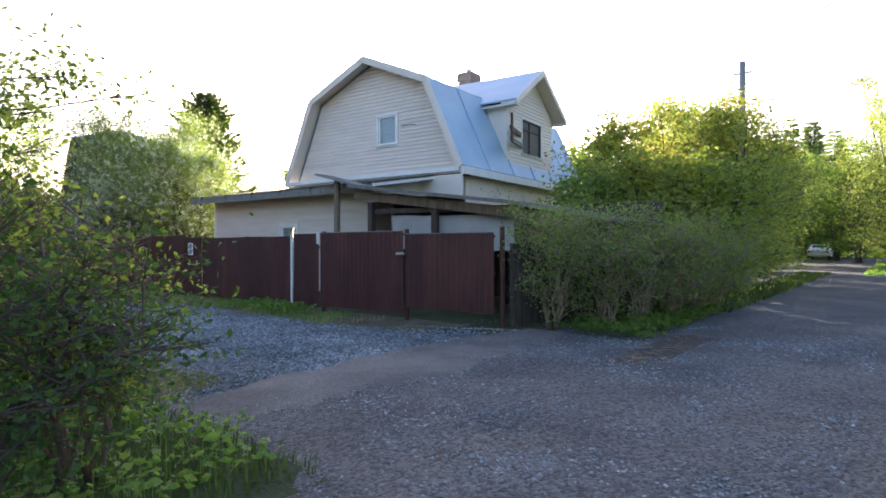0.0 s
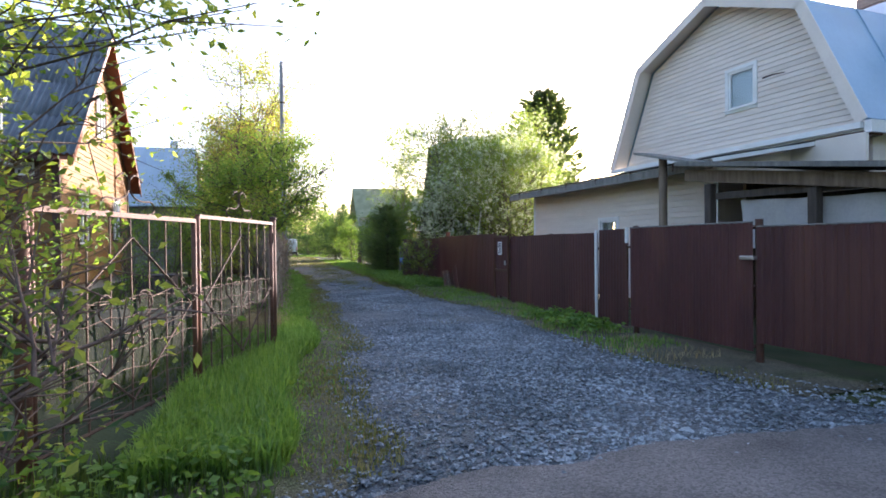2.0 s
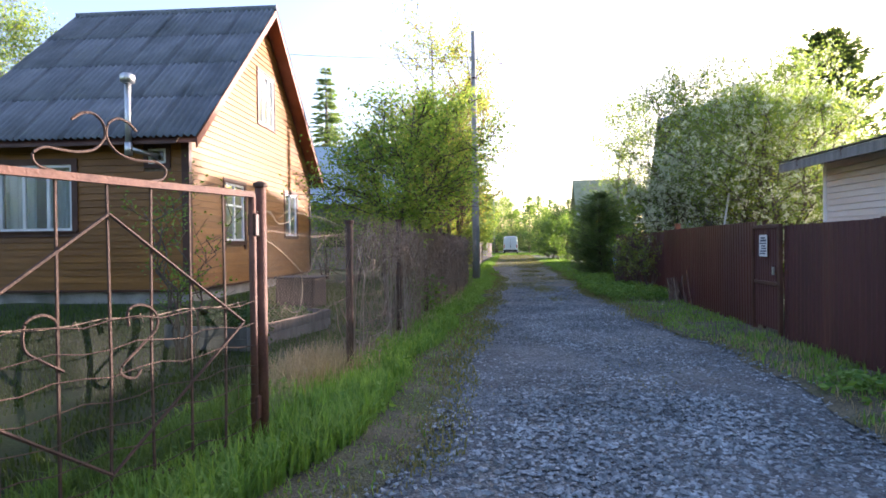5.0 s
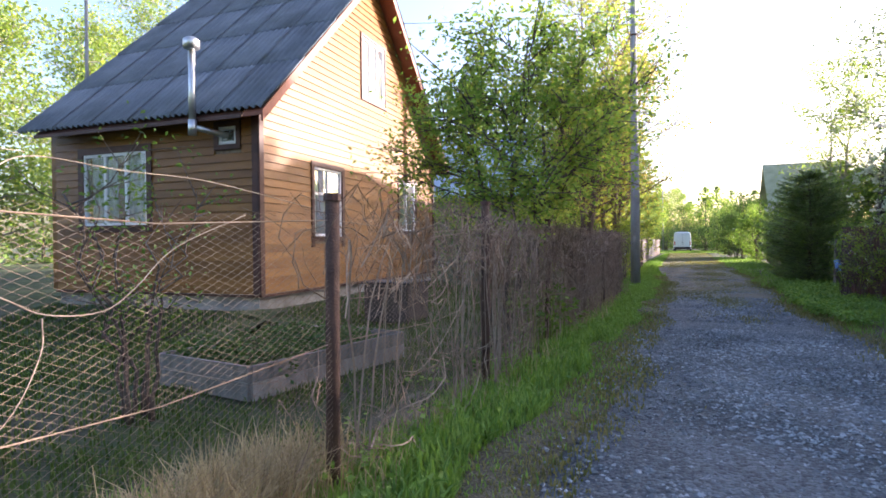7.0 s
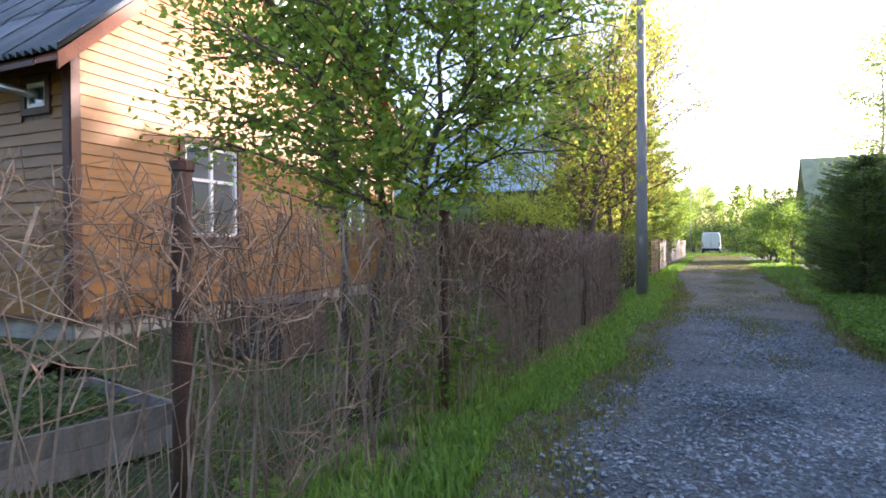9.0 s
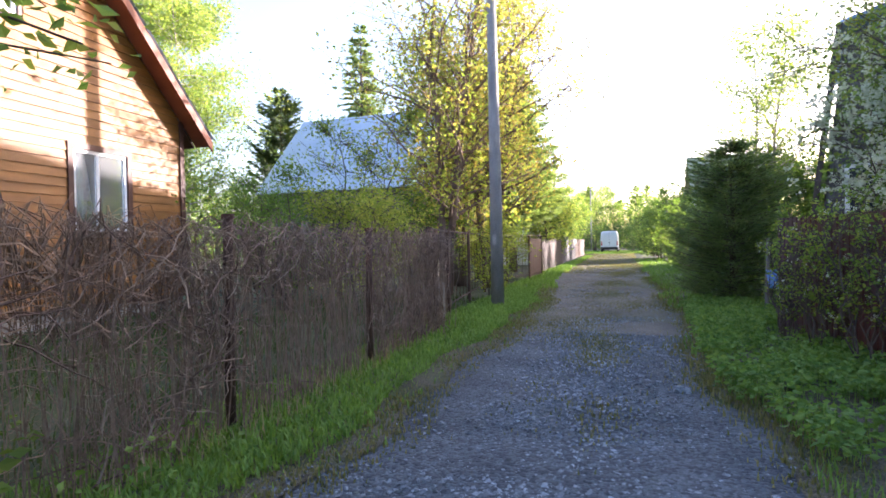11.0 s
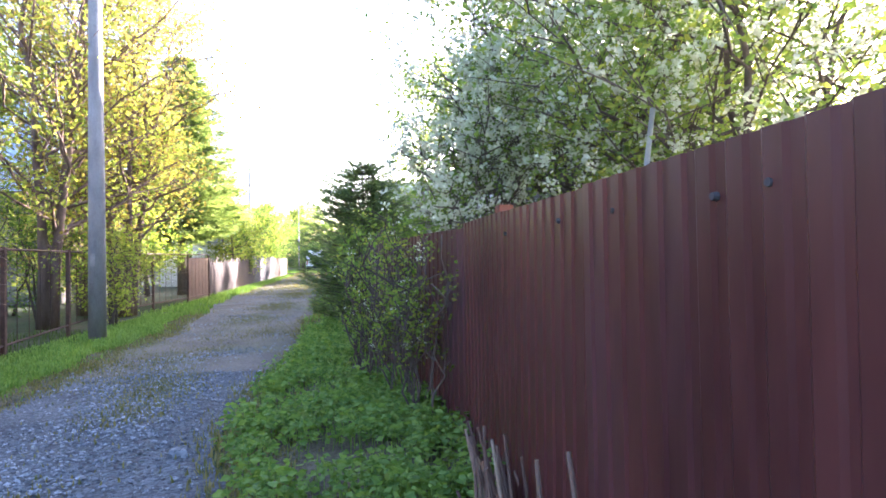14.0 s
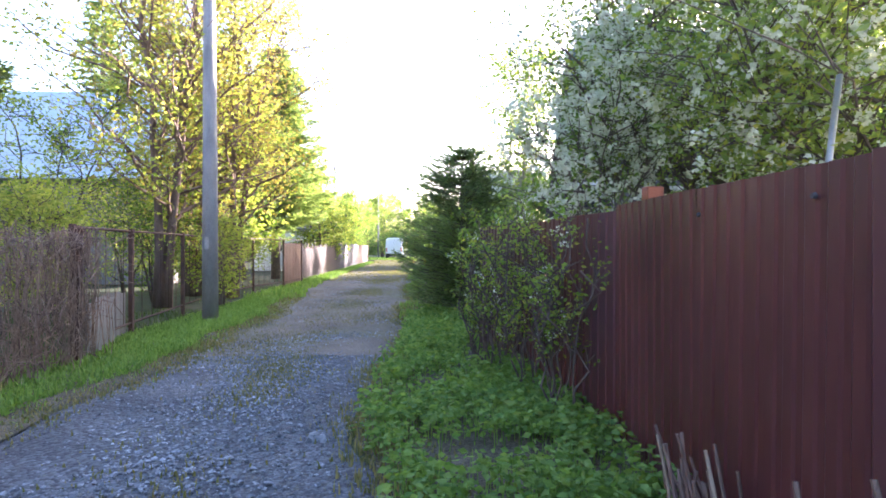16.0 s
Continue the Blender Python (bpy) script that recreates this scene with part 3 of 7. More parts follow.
def slab_between(wall_at, u0, u1, z0, z1, d0, d1):
    return Shape().hexa([wall_at(u0, d0, z0), wall_at(u1, d0, z0), wall_at(u1, d1, z0), wall_at(u0, d1, z0), wall_at(u0, d0, z1), wall_at(u1, d0, z1), wall_at(u1, d1, z1), wall_at(u0, d1, z1)])


def window(parent, wall_at, u0, u1, z0, z1, trim, sash, mullions=(0.5,), transom=None, sill=True, curtain=True, trim_w=0.10, ears=0.0, blind=False, pane=None):
    """Trim, sash bars, panes, sill and curtains of one window."""
    win = new("window")
    win.parent = parent
    for s in frame_boxes(u0 - trim_w, u1 + trim_w, z0 - trim_w, z1 + trim_w, trim_w, 0.0, 0.05, wall_at):
        part("casing", s, trim, win)
    if ears:
        for a in (u0 - trim_w, u1):
            part("casing", slab_between(wall_at, a, a + trim_w, z0 - trim_w - ears, z0 - trim_w, 0.0, 0.045), trim, win)
    for s in frame_boxes(u0, u1, z0, z1, 0.055, -0.05, 0.02, wall_at):
        part("sash", s, sash, win)
    edges = [u0 + 0.055] + [u0 + (u1 - u0) * q for q in mullions] + [u1 - 0.055]
    for q in mullions:
        c = u0 + (u1 - u0) * q
        part("mullion", slab_between(wall_at, c - 0.03, c + 0.03, z0 + 0.055, z1 - 0.055, -0.045, 0.015), sash, win)
    if transom:
        zt = z0 + (z1 - z0) * transom
        for a, b in zip(edges[:-1], edges[1:]):
            part("transom", slab_between(wall_at, a + 0.03, b - 0.03, zt - 0.025, zt + 0.025, -0.045, 0.012), sash, win)
    for a, b in zip(edges[:-1], edges[1:]):
        p = part("pane", slab_between(wall_at, a, b, z0 + 0.05, z1 - 0.05, -0.022, -0.016), pane or M_GLASS, win)
        p.visible_shadow = False
    # pale blue sheet behind the glass paints in the mirrored sky
    if blind:
        part("blind", slab_between(wall_at, u0 + 0.03, u1 - 0.03, z0 + 0.03, z1 - 0.03, -0.09, -0.075), M_SKY_PANE, win)
    if curtain and not blind:
        sh = Shape()
        n = 26
        for k in range(n):
            if 0.40 < k / n < 0.56:
                continue
            ua, ub = u0 + (u1 - u0) * k / n, u0 + (u1 - u0) * (k + 1) / n
            da, db = -0.16 + 0.025 * math.sin(k * 1.9), -0.16 + 0.025 * math.sin((k + 1) * 1.9)
            sh.add([wall_at(ua, da, z0 + 0.05), wall_at(ub, db, z0 + 0.05), wall_at(ub, db, z1 - 0.03), wall_at(ua, da, z1 - 0.03)], [(0, 1, 2, 3)])
        part("curtain", sh, M_CURTAIN, win)
    if sill:
        part("sill", slab_between(wall_at, u0 - trim_w, u1 + trim_w, z0 - 0.03, z0, 0.05, 0.10), trim, win)
    return win


# ---- the orange house ----
OC = Vector((-3.0, 17.45, 0))
OM = Vector((-0.068, 0.998, 0)).normalized()
OW = Vector((-0.998, -0.068, 0)).normalized()
UP = Vector((0, 0, 1))
O_LEN, O_WID, O_BASE, O_EAVE, O_RIDGE = 5.05, 8.35, 0.58, 4.08, 8.15


def o_gable(u, out, z):
    return OC + OM * u - OW * out + UP * z


def o_left(u, out, z):
    return OC + OW * u - OM * out + UP * z


def o_rise(z):
    """How far the gable's sides have drawn in at height z."""
    return 0.0 if z <= O_EAVE else (z - O_EAVE) / (O_RIDGE - O_EAVE) * O_WID / 2


oh = thing("wooden_house", "orange stained board house with grey corrugated roof and dark trim", "house")
GW = [(1.68, 2.78, 1.62, 3.05), (5.85, 6.95, 1.80, 3.15), (3.80, 5.00, 4.95, 6.42)]
LW = [(2.56, 4.24, 1.86, 3.28), (0.45, 0.85, 3.26, 3.58)]


def core_wall(wall_at, limits, z0, z1, holes, thick, parent, mat, zs=()):
    """The solid wall behind the boards, in blocks round its openings."""
    levels = sorted({z0, z1, *zs, *[h[2] for h in holes], *[h[3] for h in holes]})
    for za, zb in zip(levels[:-1], levels[1:]):
        a0, b0 = limits(za)
        a1, b1 = limits(zb)
        row = sorted(h for h in holes if h[2] < (za + zb) / 2 < h[3])
        marks = [(a0, a1)] + [(m, m) for h in row for m in (h[0], h[1])] + [(b0, b1)]
        for k in range(0, len(marks), 2):
            (p0, p1), (q0, q1) = marks[k], marks[k + 1]
            part("wall", Shape().hexa([wall_at(p0, -thick, za), wall_at(q0, -thick, za), wall_at(q0, -0.002, za), wall_at(p0, -0.002, za),
                                       wall_at(p1, -thick, zb), wall_at(q1, -thick, zb), wall_at(q1, -0.002, zb), wall_at(p1, -0.002, zb)]), mat, parent)


gl = lambda z: (o_rise(z), O_WID - o_rise(z))
core_wall(o_gable, gl, O_BASE, O_RIDGE - 0.02, GW, 0.14, oh, M_TIMBER, (O_EAVE,))
core_wall(o_left, lambda z: (0.15, O_LEN), O_BASE, O_EAVE, LW, 0.14, oh, M_TIMBER)
part("wall", slab_between(lambda u, o, z: OC + OM * (O_WID + o) + OW * u + UP * z, 0.15, O_LEN, O_BASE, O_EAVE, -0.14, 0.0), M_ORANGE, oh)
part("wall", Shape().add([tuple(OC + OW * (O_LEN + d) + OM * u + UP * z) for d in (-0.01, 0.14) for u, z in ((0, O_BASE), (O_WID, O_BASE), (O_WID, O_EAVE), (O_WID / 2, O_RIDGE), (0, O_EAVE))],
                         [(0, 1, 2, 3, 4), (9, 8, 7, 6, 5)] + [(k, (k + 1) % 5, 5 + (k + 1) % 5, 5 + k) for k in range(5)]), M_ORANGE, oh)
lap_boards(oh, o_gable, 0.148, O_BASE, O_RIDGE - 0.15, lambda z: (o_rise(z) + 0.02, O_WID - o_rise(z) - 0.02), [(a - 0.1, b + 0.1, c - 0.1, d + 0.1) for a, b, c, d in GW], M_ORANGE)
lap_boards(oh, o_left, 0.148, O_BASE, O_EAVE, lambda z: (0.02, O_LEN - 0.02), [(a - 0.1, b + 0.1, c - 0.1, d + 0.1) for a, b, c, d in LW], M_ORANGE)
part("floor", slab_between(o_gable, 0.15, O_WID - 0.15, 0.60, 0.70, -O_LEN + 0.15, -0.15), M_INSIDE, oh)
part("foundation", slab_between(o_gable, 0.03, O_WID - 0.03, -0.1, O_BASE - 0.03, -O_LEN + 0.03, -0.04), M_CONCRETE, oh)
part("water_table", slab_between(o_gable, -0.03, O_WID + 0.03, O_BASE - 0.05, O_BASE - 0.005, -0.1, 0.06), M_TRIM, oh)
part("water_table", slab_between(o_left, 0.0, O_LEN, O_BASE - 0.05, O_BASE - 0.005, -0.1, 0.06), M_TRIM, oh)
for u in (-0.055, O_WID - 0.06):
    part("corner_board", slab_between(o_gable, u, u + 0.12, O_BASE, O_EAVE - 0.02, 0.036, 0.062), M_TRIM, oh)
part("corner_board", slab_between(o_left, -0.034, 0.10, O_BASE, O_EAVE - 0.02, 0.036, 0.062), M_TRIM, oh)
window(oh, o_gable, *GW[0], M_TRIM, M_WHITE, (0.5,), 0.62, ears=0.12)
window(oh, o_gable, *GW[1], M_TRIM, M_WHITE, (0.45,), None)
window(oh, o_gable, *GW[2], M_TRIM, M_WHITE, (0.36, 0.68), None, curtain=True, sill=False, trim_w=0.06)
window(oh, o_left, *LW[0], M_TRIM, M_WHITE, (0.33, 0.66), None, trim_w=0.13)
window(oh, o_left, *LW[1], M_TRIM, M_WHITE, (), None, curtain=False, sill=False, trim_w=0.09)

# corrugated roof, sheet by sheet
SL_RUN, SL_OVER, FR_OVER = O_WID / 2, 0.45, 0.45
SL_RISE = O_RIDGE - O_EAVE
sl = math.hypot(SL_RUN, SL_RISE)
dn = SL_RISE / SL_RUN
COLS, ROWS = 6, 4
sw, shh = (O_LEN + 2 * FR_OVER) / COLS, (sl + SL_OVER * sl / SL_RUN) / ROWS


def wave_sheet(w, h):
    s, n = Shape(), 40
    for j in range(2):
        for i in range(n + 1):
            s.v.append((w * i / n * 1.03, h * 1.06 * j, 0.035 * math.cos(2 * math.pi * 7 * i / n) + (0.022 if j == 0 else 0.0)))
    for j in range(2):
        for i in range(n + 1):
            x, y, z = s.v[j * (n + 1) + i]
            s.v.append((x, y, z - 0.009))
    a = lambda i, j, k: k * 2 * (n + 1) + j * (n + 1) + i
    for i in range(n):
        s.f += [(a(i, 0, 0), a(i + 1, 0, 0), a(i + 1, 1, 0), a(i, 1, 0)), (a(i, 1, 1), a(i + 1, 1, 1), a(i + 1, 0, 1), a(i, 0, 1)), (a(i, 0, 1), a(i + 1, 0, 1), a(i + 1, 0, 0), a(i, 0, 0))]
    return s.mesh("roof_sheet", True)


wave = wave_sheet(sw, shh)
roof = new("roof")
roof.parent = oh
for side in (0, 1):
    for c in range(COLS):
        for r_ in range(ROWS):
            ob = part("roof_sheet", wave, M_SLATE, roof)
            d = OM if side == 0 else -OM
            foot = OC + (OM * (-SL_OVER) if side == 0 else OM * (O_WID + SL_OVER)) + UP * (O_EAVE + 0.10 - SL_OVER * dn)
            slope = (d * SL_RUN + UP * SL_RISE).normalized()
            xa = OW if side == 0 else -OW
            start = foot + slope * (shh * r_) + (OW * (-FR_OVER + sw * c) if side == 0 else OW * (-FR_OVER + sw * (c + 1)))
            nrm = xa.cross(slope).normalized()
            if nrm.z < 0:
                xa = -xa
                nrm = xa.cross(slope).normalized()
                start = start - xa * sw
            m = Matrix((xa, slope, nrm)).transposed().to_4x4()
            m.translation = start
            ob.matrix_basis = m
part("ridge_cap", Shape().tube([OC + OM * SL_RUN + OW * (-FR_OVER - 0.02) + UP * (O_RIDGE + 0.12), OC + OM * SL_RUN + OW * (O_LEN + FR_OVER) + UP * (O_RIDGE + 0.12)], 0.085, 10), M_SLATE, roof)
for side in (-1, 1):
    a = OC + OM * (SL_RUN + side * (SL_RUN + SL_OVER)) + UP * (O_EAVE - SL_OVER * dn + 0.02)
    b = OC + OM * SL_RUN + UP * (O_RIDGE + 0.02)
    for o0, o1, mt, nm, t0, t1 in ((FR_OVER - 0.03, FR_OVER, M_SOFFIT, "barge_board", 0.16, -0.04), (0.04, FR_OVER - 0.03, M_SOFFIT, "soffit", 0.05, 0.0)):
        part(nm, Shape().hexa([a - OW * o0 - UP * t0, b - OW * o0 - UP * t0, b - OW * o1 - UP * t0, a - OW * o1 - UP * t0,
                               a - OW * o0 - UP * t1, b - OW * o0 - UP * t1, b - OW * o1 - UP * t1, a - OW * o1 - UP * t1]), mt, roof)
    ea = OC + OM * (-SL_OVER if side < 0 else O_WID + SL_OVER) + UP * (O_EAVE - SL_OVER * dn + 0.02)
    en = OC + OM * (-0.03 if side < 0 else O_WID + 0.03) + UP * (O_EAVE - 0.03)
    part("eave_soffit", Shape().hexa([ea + OW * 0.0 - UP * 0.06, ea + OW * O_LEN - UP * 0.06, en + OW * O_LEN - UP * 0.06, en - UP * 0.06, ea, ea + OW * O_LEN, en + OW * O_LEN, en]), M_TRIM, roof)
# flue on the shaded side wall
flue = thing("flue_pipe", "galvanised steel flue with a wide cap on the house wall", "flue")
fp = lambda u, o, z: tuple(o_left(u, o, z))
part("pipe", Shape().tube([fp(0.66, 0.0, 3.42), fp(0.80, 0.25, 3.46), fp(0.96, 0.52, 3.50)], 0.055, 12), M_STEEL, flue, smooth=True)
part("pipe", Shape().tube([fp(0.96, 0.52, 3.40), fp(0.96, 0.52, 4.84)], 0.06, 14), M_STEEL, flue, smooth=True)
part("elbow", Shape().tube([fp(0.96, 0.52, 3.36), fp(0.96, 0.52, 3.62)], 0.075, 14), M_STEEL, flue, smooth=True)
part("cap", Shape().tube([fp(0.96, 0.52, 4.82), fp(0.96, 0.52, 4.86), fp(0.96, 0.52, 4.99), fp(0.96, 0.52, 5.03)], [0.07, 0.14, 0.14, 0.09], 14), M_STEEL, flue, smooth=True)

# ---- the cream house with the mansard roof ----
WN = Vector((math.cos(radians(5)), math.sin(radians(5)), 0))
WU = Vector((-WN.y, WN.x, 0))


def wp(d, u, z):
    return WN * d + WU * u + UP * z


D0, DL = 14.08, 9.6
UC = 12.97
PROF = [(-3.92, 3.86), (-2.62, 6.70), (0.0, 7.80), (2.62, 6.70), (3.92, 3.86)]
wh = thing("cream_house", "cream sided two storey house with pale blue mansard roof", "house")


def w_half(z):
    if z <= 3.86:
        return 3.75
    if z <= 6.62:
        return 3.75 - (z - 3.86) * 1.30 / 2.84
    return max(0.05, 2.50 * (7.72 - z) / 1.10)


def w_gable(u, out, z):
    return wp(D0 + 0.5 - out, u, z)


WGW = [(11.93, 12.70, 4.88, 5.84)]
core_wall(w_gable, lambda z: (UC - w_half(z), UC + w_half(z)), 0.2, 7.68, WGW, 0.2, wh, M_SIDING, (3.86, 6.62))
lap_boards(wh, w_gable, 0.125, 3.75, 7.62, lambda z: (UC - w_half(z) + 0.02, UC + w_half(z) - 0.02), [(a - 0.09, b + 0.09, c - 0.09, d + 0.09) for a, b, c, d in WGW], M_SIDING, "siding_board", 0.032, 0.0, 0.014)
window(wh, w_gable, *WGW[0], M_WHITE, M_WHITE, (), None, sill=True, trim_w=0.09, blind=True)
part("wall", Shape().hexa([wp(D0 + 0.7, UC - 3.75, 0.2), wp(D0 + DL, UC - 3.75, 0.2), wp(D0 + DL, UC + 3.75, 0.2), wp(D0 + 0.7, UC + 3.75, 0.2),
                           wp(D0 + 0.7, UC - 3.75, 3.8), wp(D0 + DL, UC - 3.75, 3.8), wp(D0 + DL, UC + 3.75, 3.8), wp(D0 + 0.7, UC + 3.75, 3.8)]), M_SIDING, wh)
part("wall", Shape().add([tuple(wp(D0 + DL + k, UC + s * a, z)) for k in (-0.2, 0.0) for s, a, z in ((-1, 3.75, 3.7), (1, 3.75, 3.7), (1, 2.45, 6.6), (1, 0.02, 7.7), (-1, 0.02, 7.7), (-1, 2.45, 6.6))],
                         [(0, 1, 2, 3, 4, 5), (11, 10, 9, 8, 7, 6)] + [(k, (k + 1) % 6, 6 + (k + 1) % 6, 6 + k) for k in range(6)]), M_SIDING, wh)
wroof = new("roof")
wroof.parent = wh
for k in range(4):
    (ua, za), (ub, zb) = PROF[k], PROF[k + 1]
    nx, nz = (zb - za), -(ub - ua)
    ln = math.hypot(nx, nz)
    nx, nz = -nx / ln * 0.05, -nz / ln * 0.05
    cols = 6
    for c in range(cols):
        da, db = D0 + (DL + 0.4) * c / cols, D0 + (DL + 0.4) * (c + 1) / cols - 0.008
        part("roof_sheet", Shape().hexa([wp(da, UC + ua, za), wp(db, UC + ua, za), wp(db, UC + ub, zb), wp(da, UC + ub, zb),
                                         wp(da, UC + ua + nx, za + nz), wp(db, UC + ua + nx, za + nz), wp(db, UC + ub + nx, zb + nz), wp(da, UC + ub + nx, zb + nz)]), M_BLUE, wroof)
        part("seam", Shape().hexa([wp(db - 0.01, UC + ua + nx, za + nz), wp(db + 0.015, UC + ua + nx, za + nz), wp(db + 0.015, UC + ub + nx, zb + nz), wp(db - 0.01, UC + ub + nx, zb + nz),
                                   wp(db - 0.01, UC + ua + nx * 1.6, za + nz * 1.6), wp(db + 0.015, UC + ua + nx * 1.6, za + nz * 1.6), wp(db + 0.015, UC + ub + nx * 1.6, zb + nz * 1.6), wp(db - 0.01, UC + ub + nx * 1.6, zb + nz * 1.6)]), M_BLUE, wroof)
    # wide fascia and soffit in front of the gable
    part("fascia", Shape().hexa([wp(D0 - 0.03, UC + ua - nx * 3.4, za - nz * 3.4), wp(D0 - 0.005, UC + ua - nx * 3.4, za - nz * 3.4), wp(D0 - 0.005, UC + ub - nx * 3.4, zb - nz * 3.4), wp(D0 - 0.03, UC + ub - nx * 3.4, zb - nz * 3.4),
                                 wp(D0 - 0.03, UC + ua + nx * 1.2, za + nz * 1.2), wp(D0 - 0.005, UC + ua + nx * 1.2, za + nz * 1.2), wp(D0 - 0.005, UC + ub + nx * 1.2, zb + nz * 1.2), wp(D0 - 0.03, UC + ub + nx * 1.2, zb + nz * 1.2)]), M_SIDING, wroof)
    part("soffit", Shape().hexa([wp(D0, UC + ua - nx * 0.8, za - nz * 0.8), wp(D0 + 0.52, UC + ua - nx * 0.8, za - nz * 0.8), wp(D0 + 0.52, UC + ub - nx * 0.8, zb - nz * 0.8), wp(D0, UC + ub - nx * 0.8, zb - nz * 0.8),
                                 wp(D0, UC + ua - nx * 0.1, za - nz * 0.1), wp(D0 + 0.52, UC + ua - nx * 0.1, za - nz * 0.1), wp(D0 + 0.52, UC + ub - nx * 0.1, zb - nz * 0.1), wp(D0, UC + ub - nx * 0.1, zb - nz * 0.1)]), M_SIDING, wroof)
# eaves of the long side
part("gutter_board", Shape().hexa([wp(D0, 8.93, 3.60), wp(D0 + DL, 8.93, 3.60), wp(D0 + DL, 9.06, 3.60), wp(D0, 9.06, 3.60), wp(D0, 8.93, 3.84), wp(D0 + DL, 8.93, 3.84), wp(D0 + DL, 9.06, 3.84), wp(D0, 9.06, 3.84)]), M_WHITE, wroof)
part("flashing", Shape().hexa([wp(D0 - 0.05, 9.1, 3.70), wp(D0 + 0.05, 9.1, 3.70), wp(D0 + 0.05, 16.9, 3.72), wp(D0 - 0.05, 16.9, 3.72), wp(D0 - 0.05, 9.1, 3.82), wp(D0 + 0.05, 9.1, 3.82), wp(D0 + 0.05, 16.9, 3.84), wp(D0 - 0.05, 16.9, 3.84)]), M_WHITE, wroof)
# dormer
dm = new("dormer")
dm.parent = wh
DA, DB, DU = 17.43, 21.04, 9.25


def dwall(u, out, z):
    return wp(u, DU - out, z)


dl = lambda z: (DA if z < 6.45 else DA + (z - 6.45) * 1.33, DB if z < 6.45 else DB - (z - 6.45) * 1.33)
DW = [(18.43, 20.03, 4.80, 6.06)]
core_wall(dwall, dl, 3.9, 7.78, DW, 0.18, dm, M_SIDING, (6.45,))
lap_boards(dm, dwall, 0.125, 3.95, 7.7, lambda z: (dl(z)[0] + 0.02, dl(z)[1] - 0.02), [(a - 0.09, b + 0.09, c - 0.09, d + 0.09) for a, b, c, d in DW], M_SIDING, "siding_board", 0.032, 0.0, 0.014)
window(dm, dwall, *DW[0], M_WHITE, M_TRIM, (0.42,), 0.72, curtain=False, trim_w=0.07, pane=M_DIM_GLASS)
for dd in (DA, DB):
    part("cheek", Shape().hexa([wp(dd - 0.08, DU, 3.95), wp(dd + 0.08, DU, 3.95), wp(dd + 0.08, DU + 1.6, 6.3), wp(dd - 0.08, DU + 1.6, 6.3), wp(dd - 0.08, DU, 6.4), wp(dd + 0.08, DU, 6.4), wp(dd + 0.08, DU + 2.2, 6.5), wp(dd - 0.08, DU + 2.2, 6.5)]), M_SIDING, dm)
for s in (-1, 1):
    mid, e = (DA + DB) / 2, (DA + DB) / 2 + s * 2.17
    part("roof_sheet", Shape().hexa([wp(e, DU - 0.5, 6.40), wp(mid, DU - 0.5, 7.86), wp(mid, UC - 0.3, 7.92), wp(e, DU + 2.4, 6.40),
                                     wp(e, DU - 0.5, 6.46), wp(mid, DU - 0.5, 7.94), wp(mid, UC - 0.3, 8.0), wp(e, DU + 2.4, 6.46)]), M_BLUE, dm)
    part("soffit", Shape().hexa([wp(e, DU - 0.48, 6.33), wp(mid, DU - 0.48, 7.79), wp(mid, DU + 0.1, 7.79), wp(e, DU + 0.1, 6.33), wp(e, DU - 0.48, 6.38), wp(mid, DU - 0.48, 7.84), wp(mid, DU + 0.1, 7.84), wp(e, DU + 0.1, 6.38)]), M_SIDING, dm)
    part("barge_board", Shape().hexa([wp(e, DU - 0.53, 6.24), wp(mid, DU - 0.53, 7.70), wp(mid, DU - 0.505, 7.70), wp(e, DU - 0.505, 6.24), wp(e, DU - 0.53, 6.47), wp(mid, DU - 0.53, 7.95), wp(mid, DU - 0.505, 7.95), wp(e, DU - 0.505, 6.47)]), M_SIDING, dm)
    ec = (DA if s < 0 else DB) + s * 0.08
    part("eave_board", Shape().hexa([wp(ec, DU - 0.48, 6.26), wp(e, DU - 0.48, 6.26), wp(e, DU + 2.2, 6.26), wp(ec, DU + 2.2, 6.26), wp(ec, DU - 0.48, 6.32), wp(e, DU - 0.48, 6.32), wp(e, DU + 2.2, 6.32), wp(ec, DU + 2.2, 6.32)]), M_SIDING, dm)
# unseen dark slab, added so no bright sky shows through the dormer window
part("dark_backing", Shape().hexa([wp(DA + 0.1, DU + 0.75, 3.95), wp(DB - 0.1, DU + 0.75, 3.95), wp(DB - 0.1, DU + 0.8, 3.95), wp(DA + 0.1, DU + 0.8, 3.95), wp(DA + 0.1, DU + 0.75, 6.5), wp(DB - 0.1, DU + 0.75, 6.5), wp(DB - 0.1, DU + 0.8, 6.5), wp(DA + 0.1, DU + 0.8, 6.5)]), M_INSIDE, dm)
# weathered plank bracket beside the dormer
rack = thing("plank_rack", "weathered planks nailed on the dormer's side", "planks")
part("post", Shape().hexa([wp(16.93, 8.84, 4.95), wp(17.02, 8.84, 4.95), wp(17.02, 8.90, 4.95), wp(16.93, 8.90, 4.95), wp(16.93, 8.84, 5.95), wp(17.02, 8.84, 5.95), wp(17.02, 8.90, 5.95), wp(16.93, 8.90, 5.95)]), M_TRIM, rack)
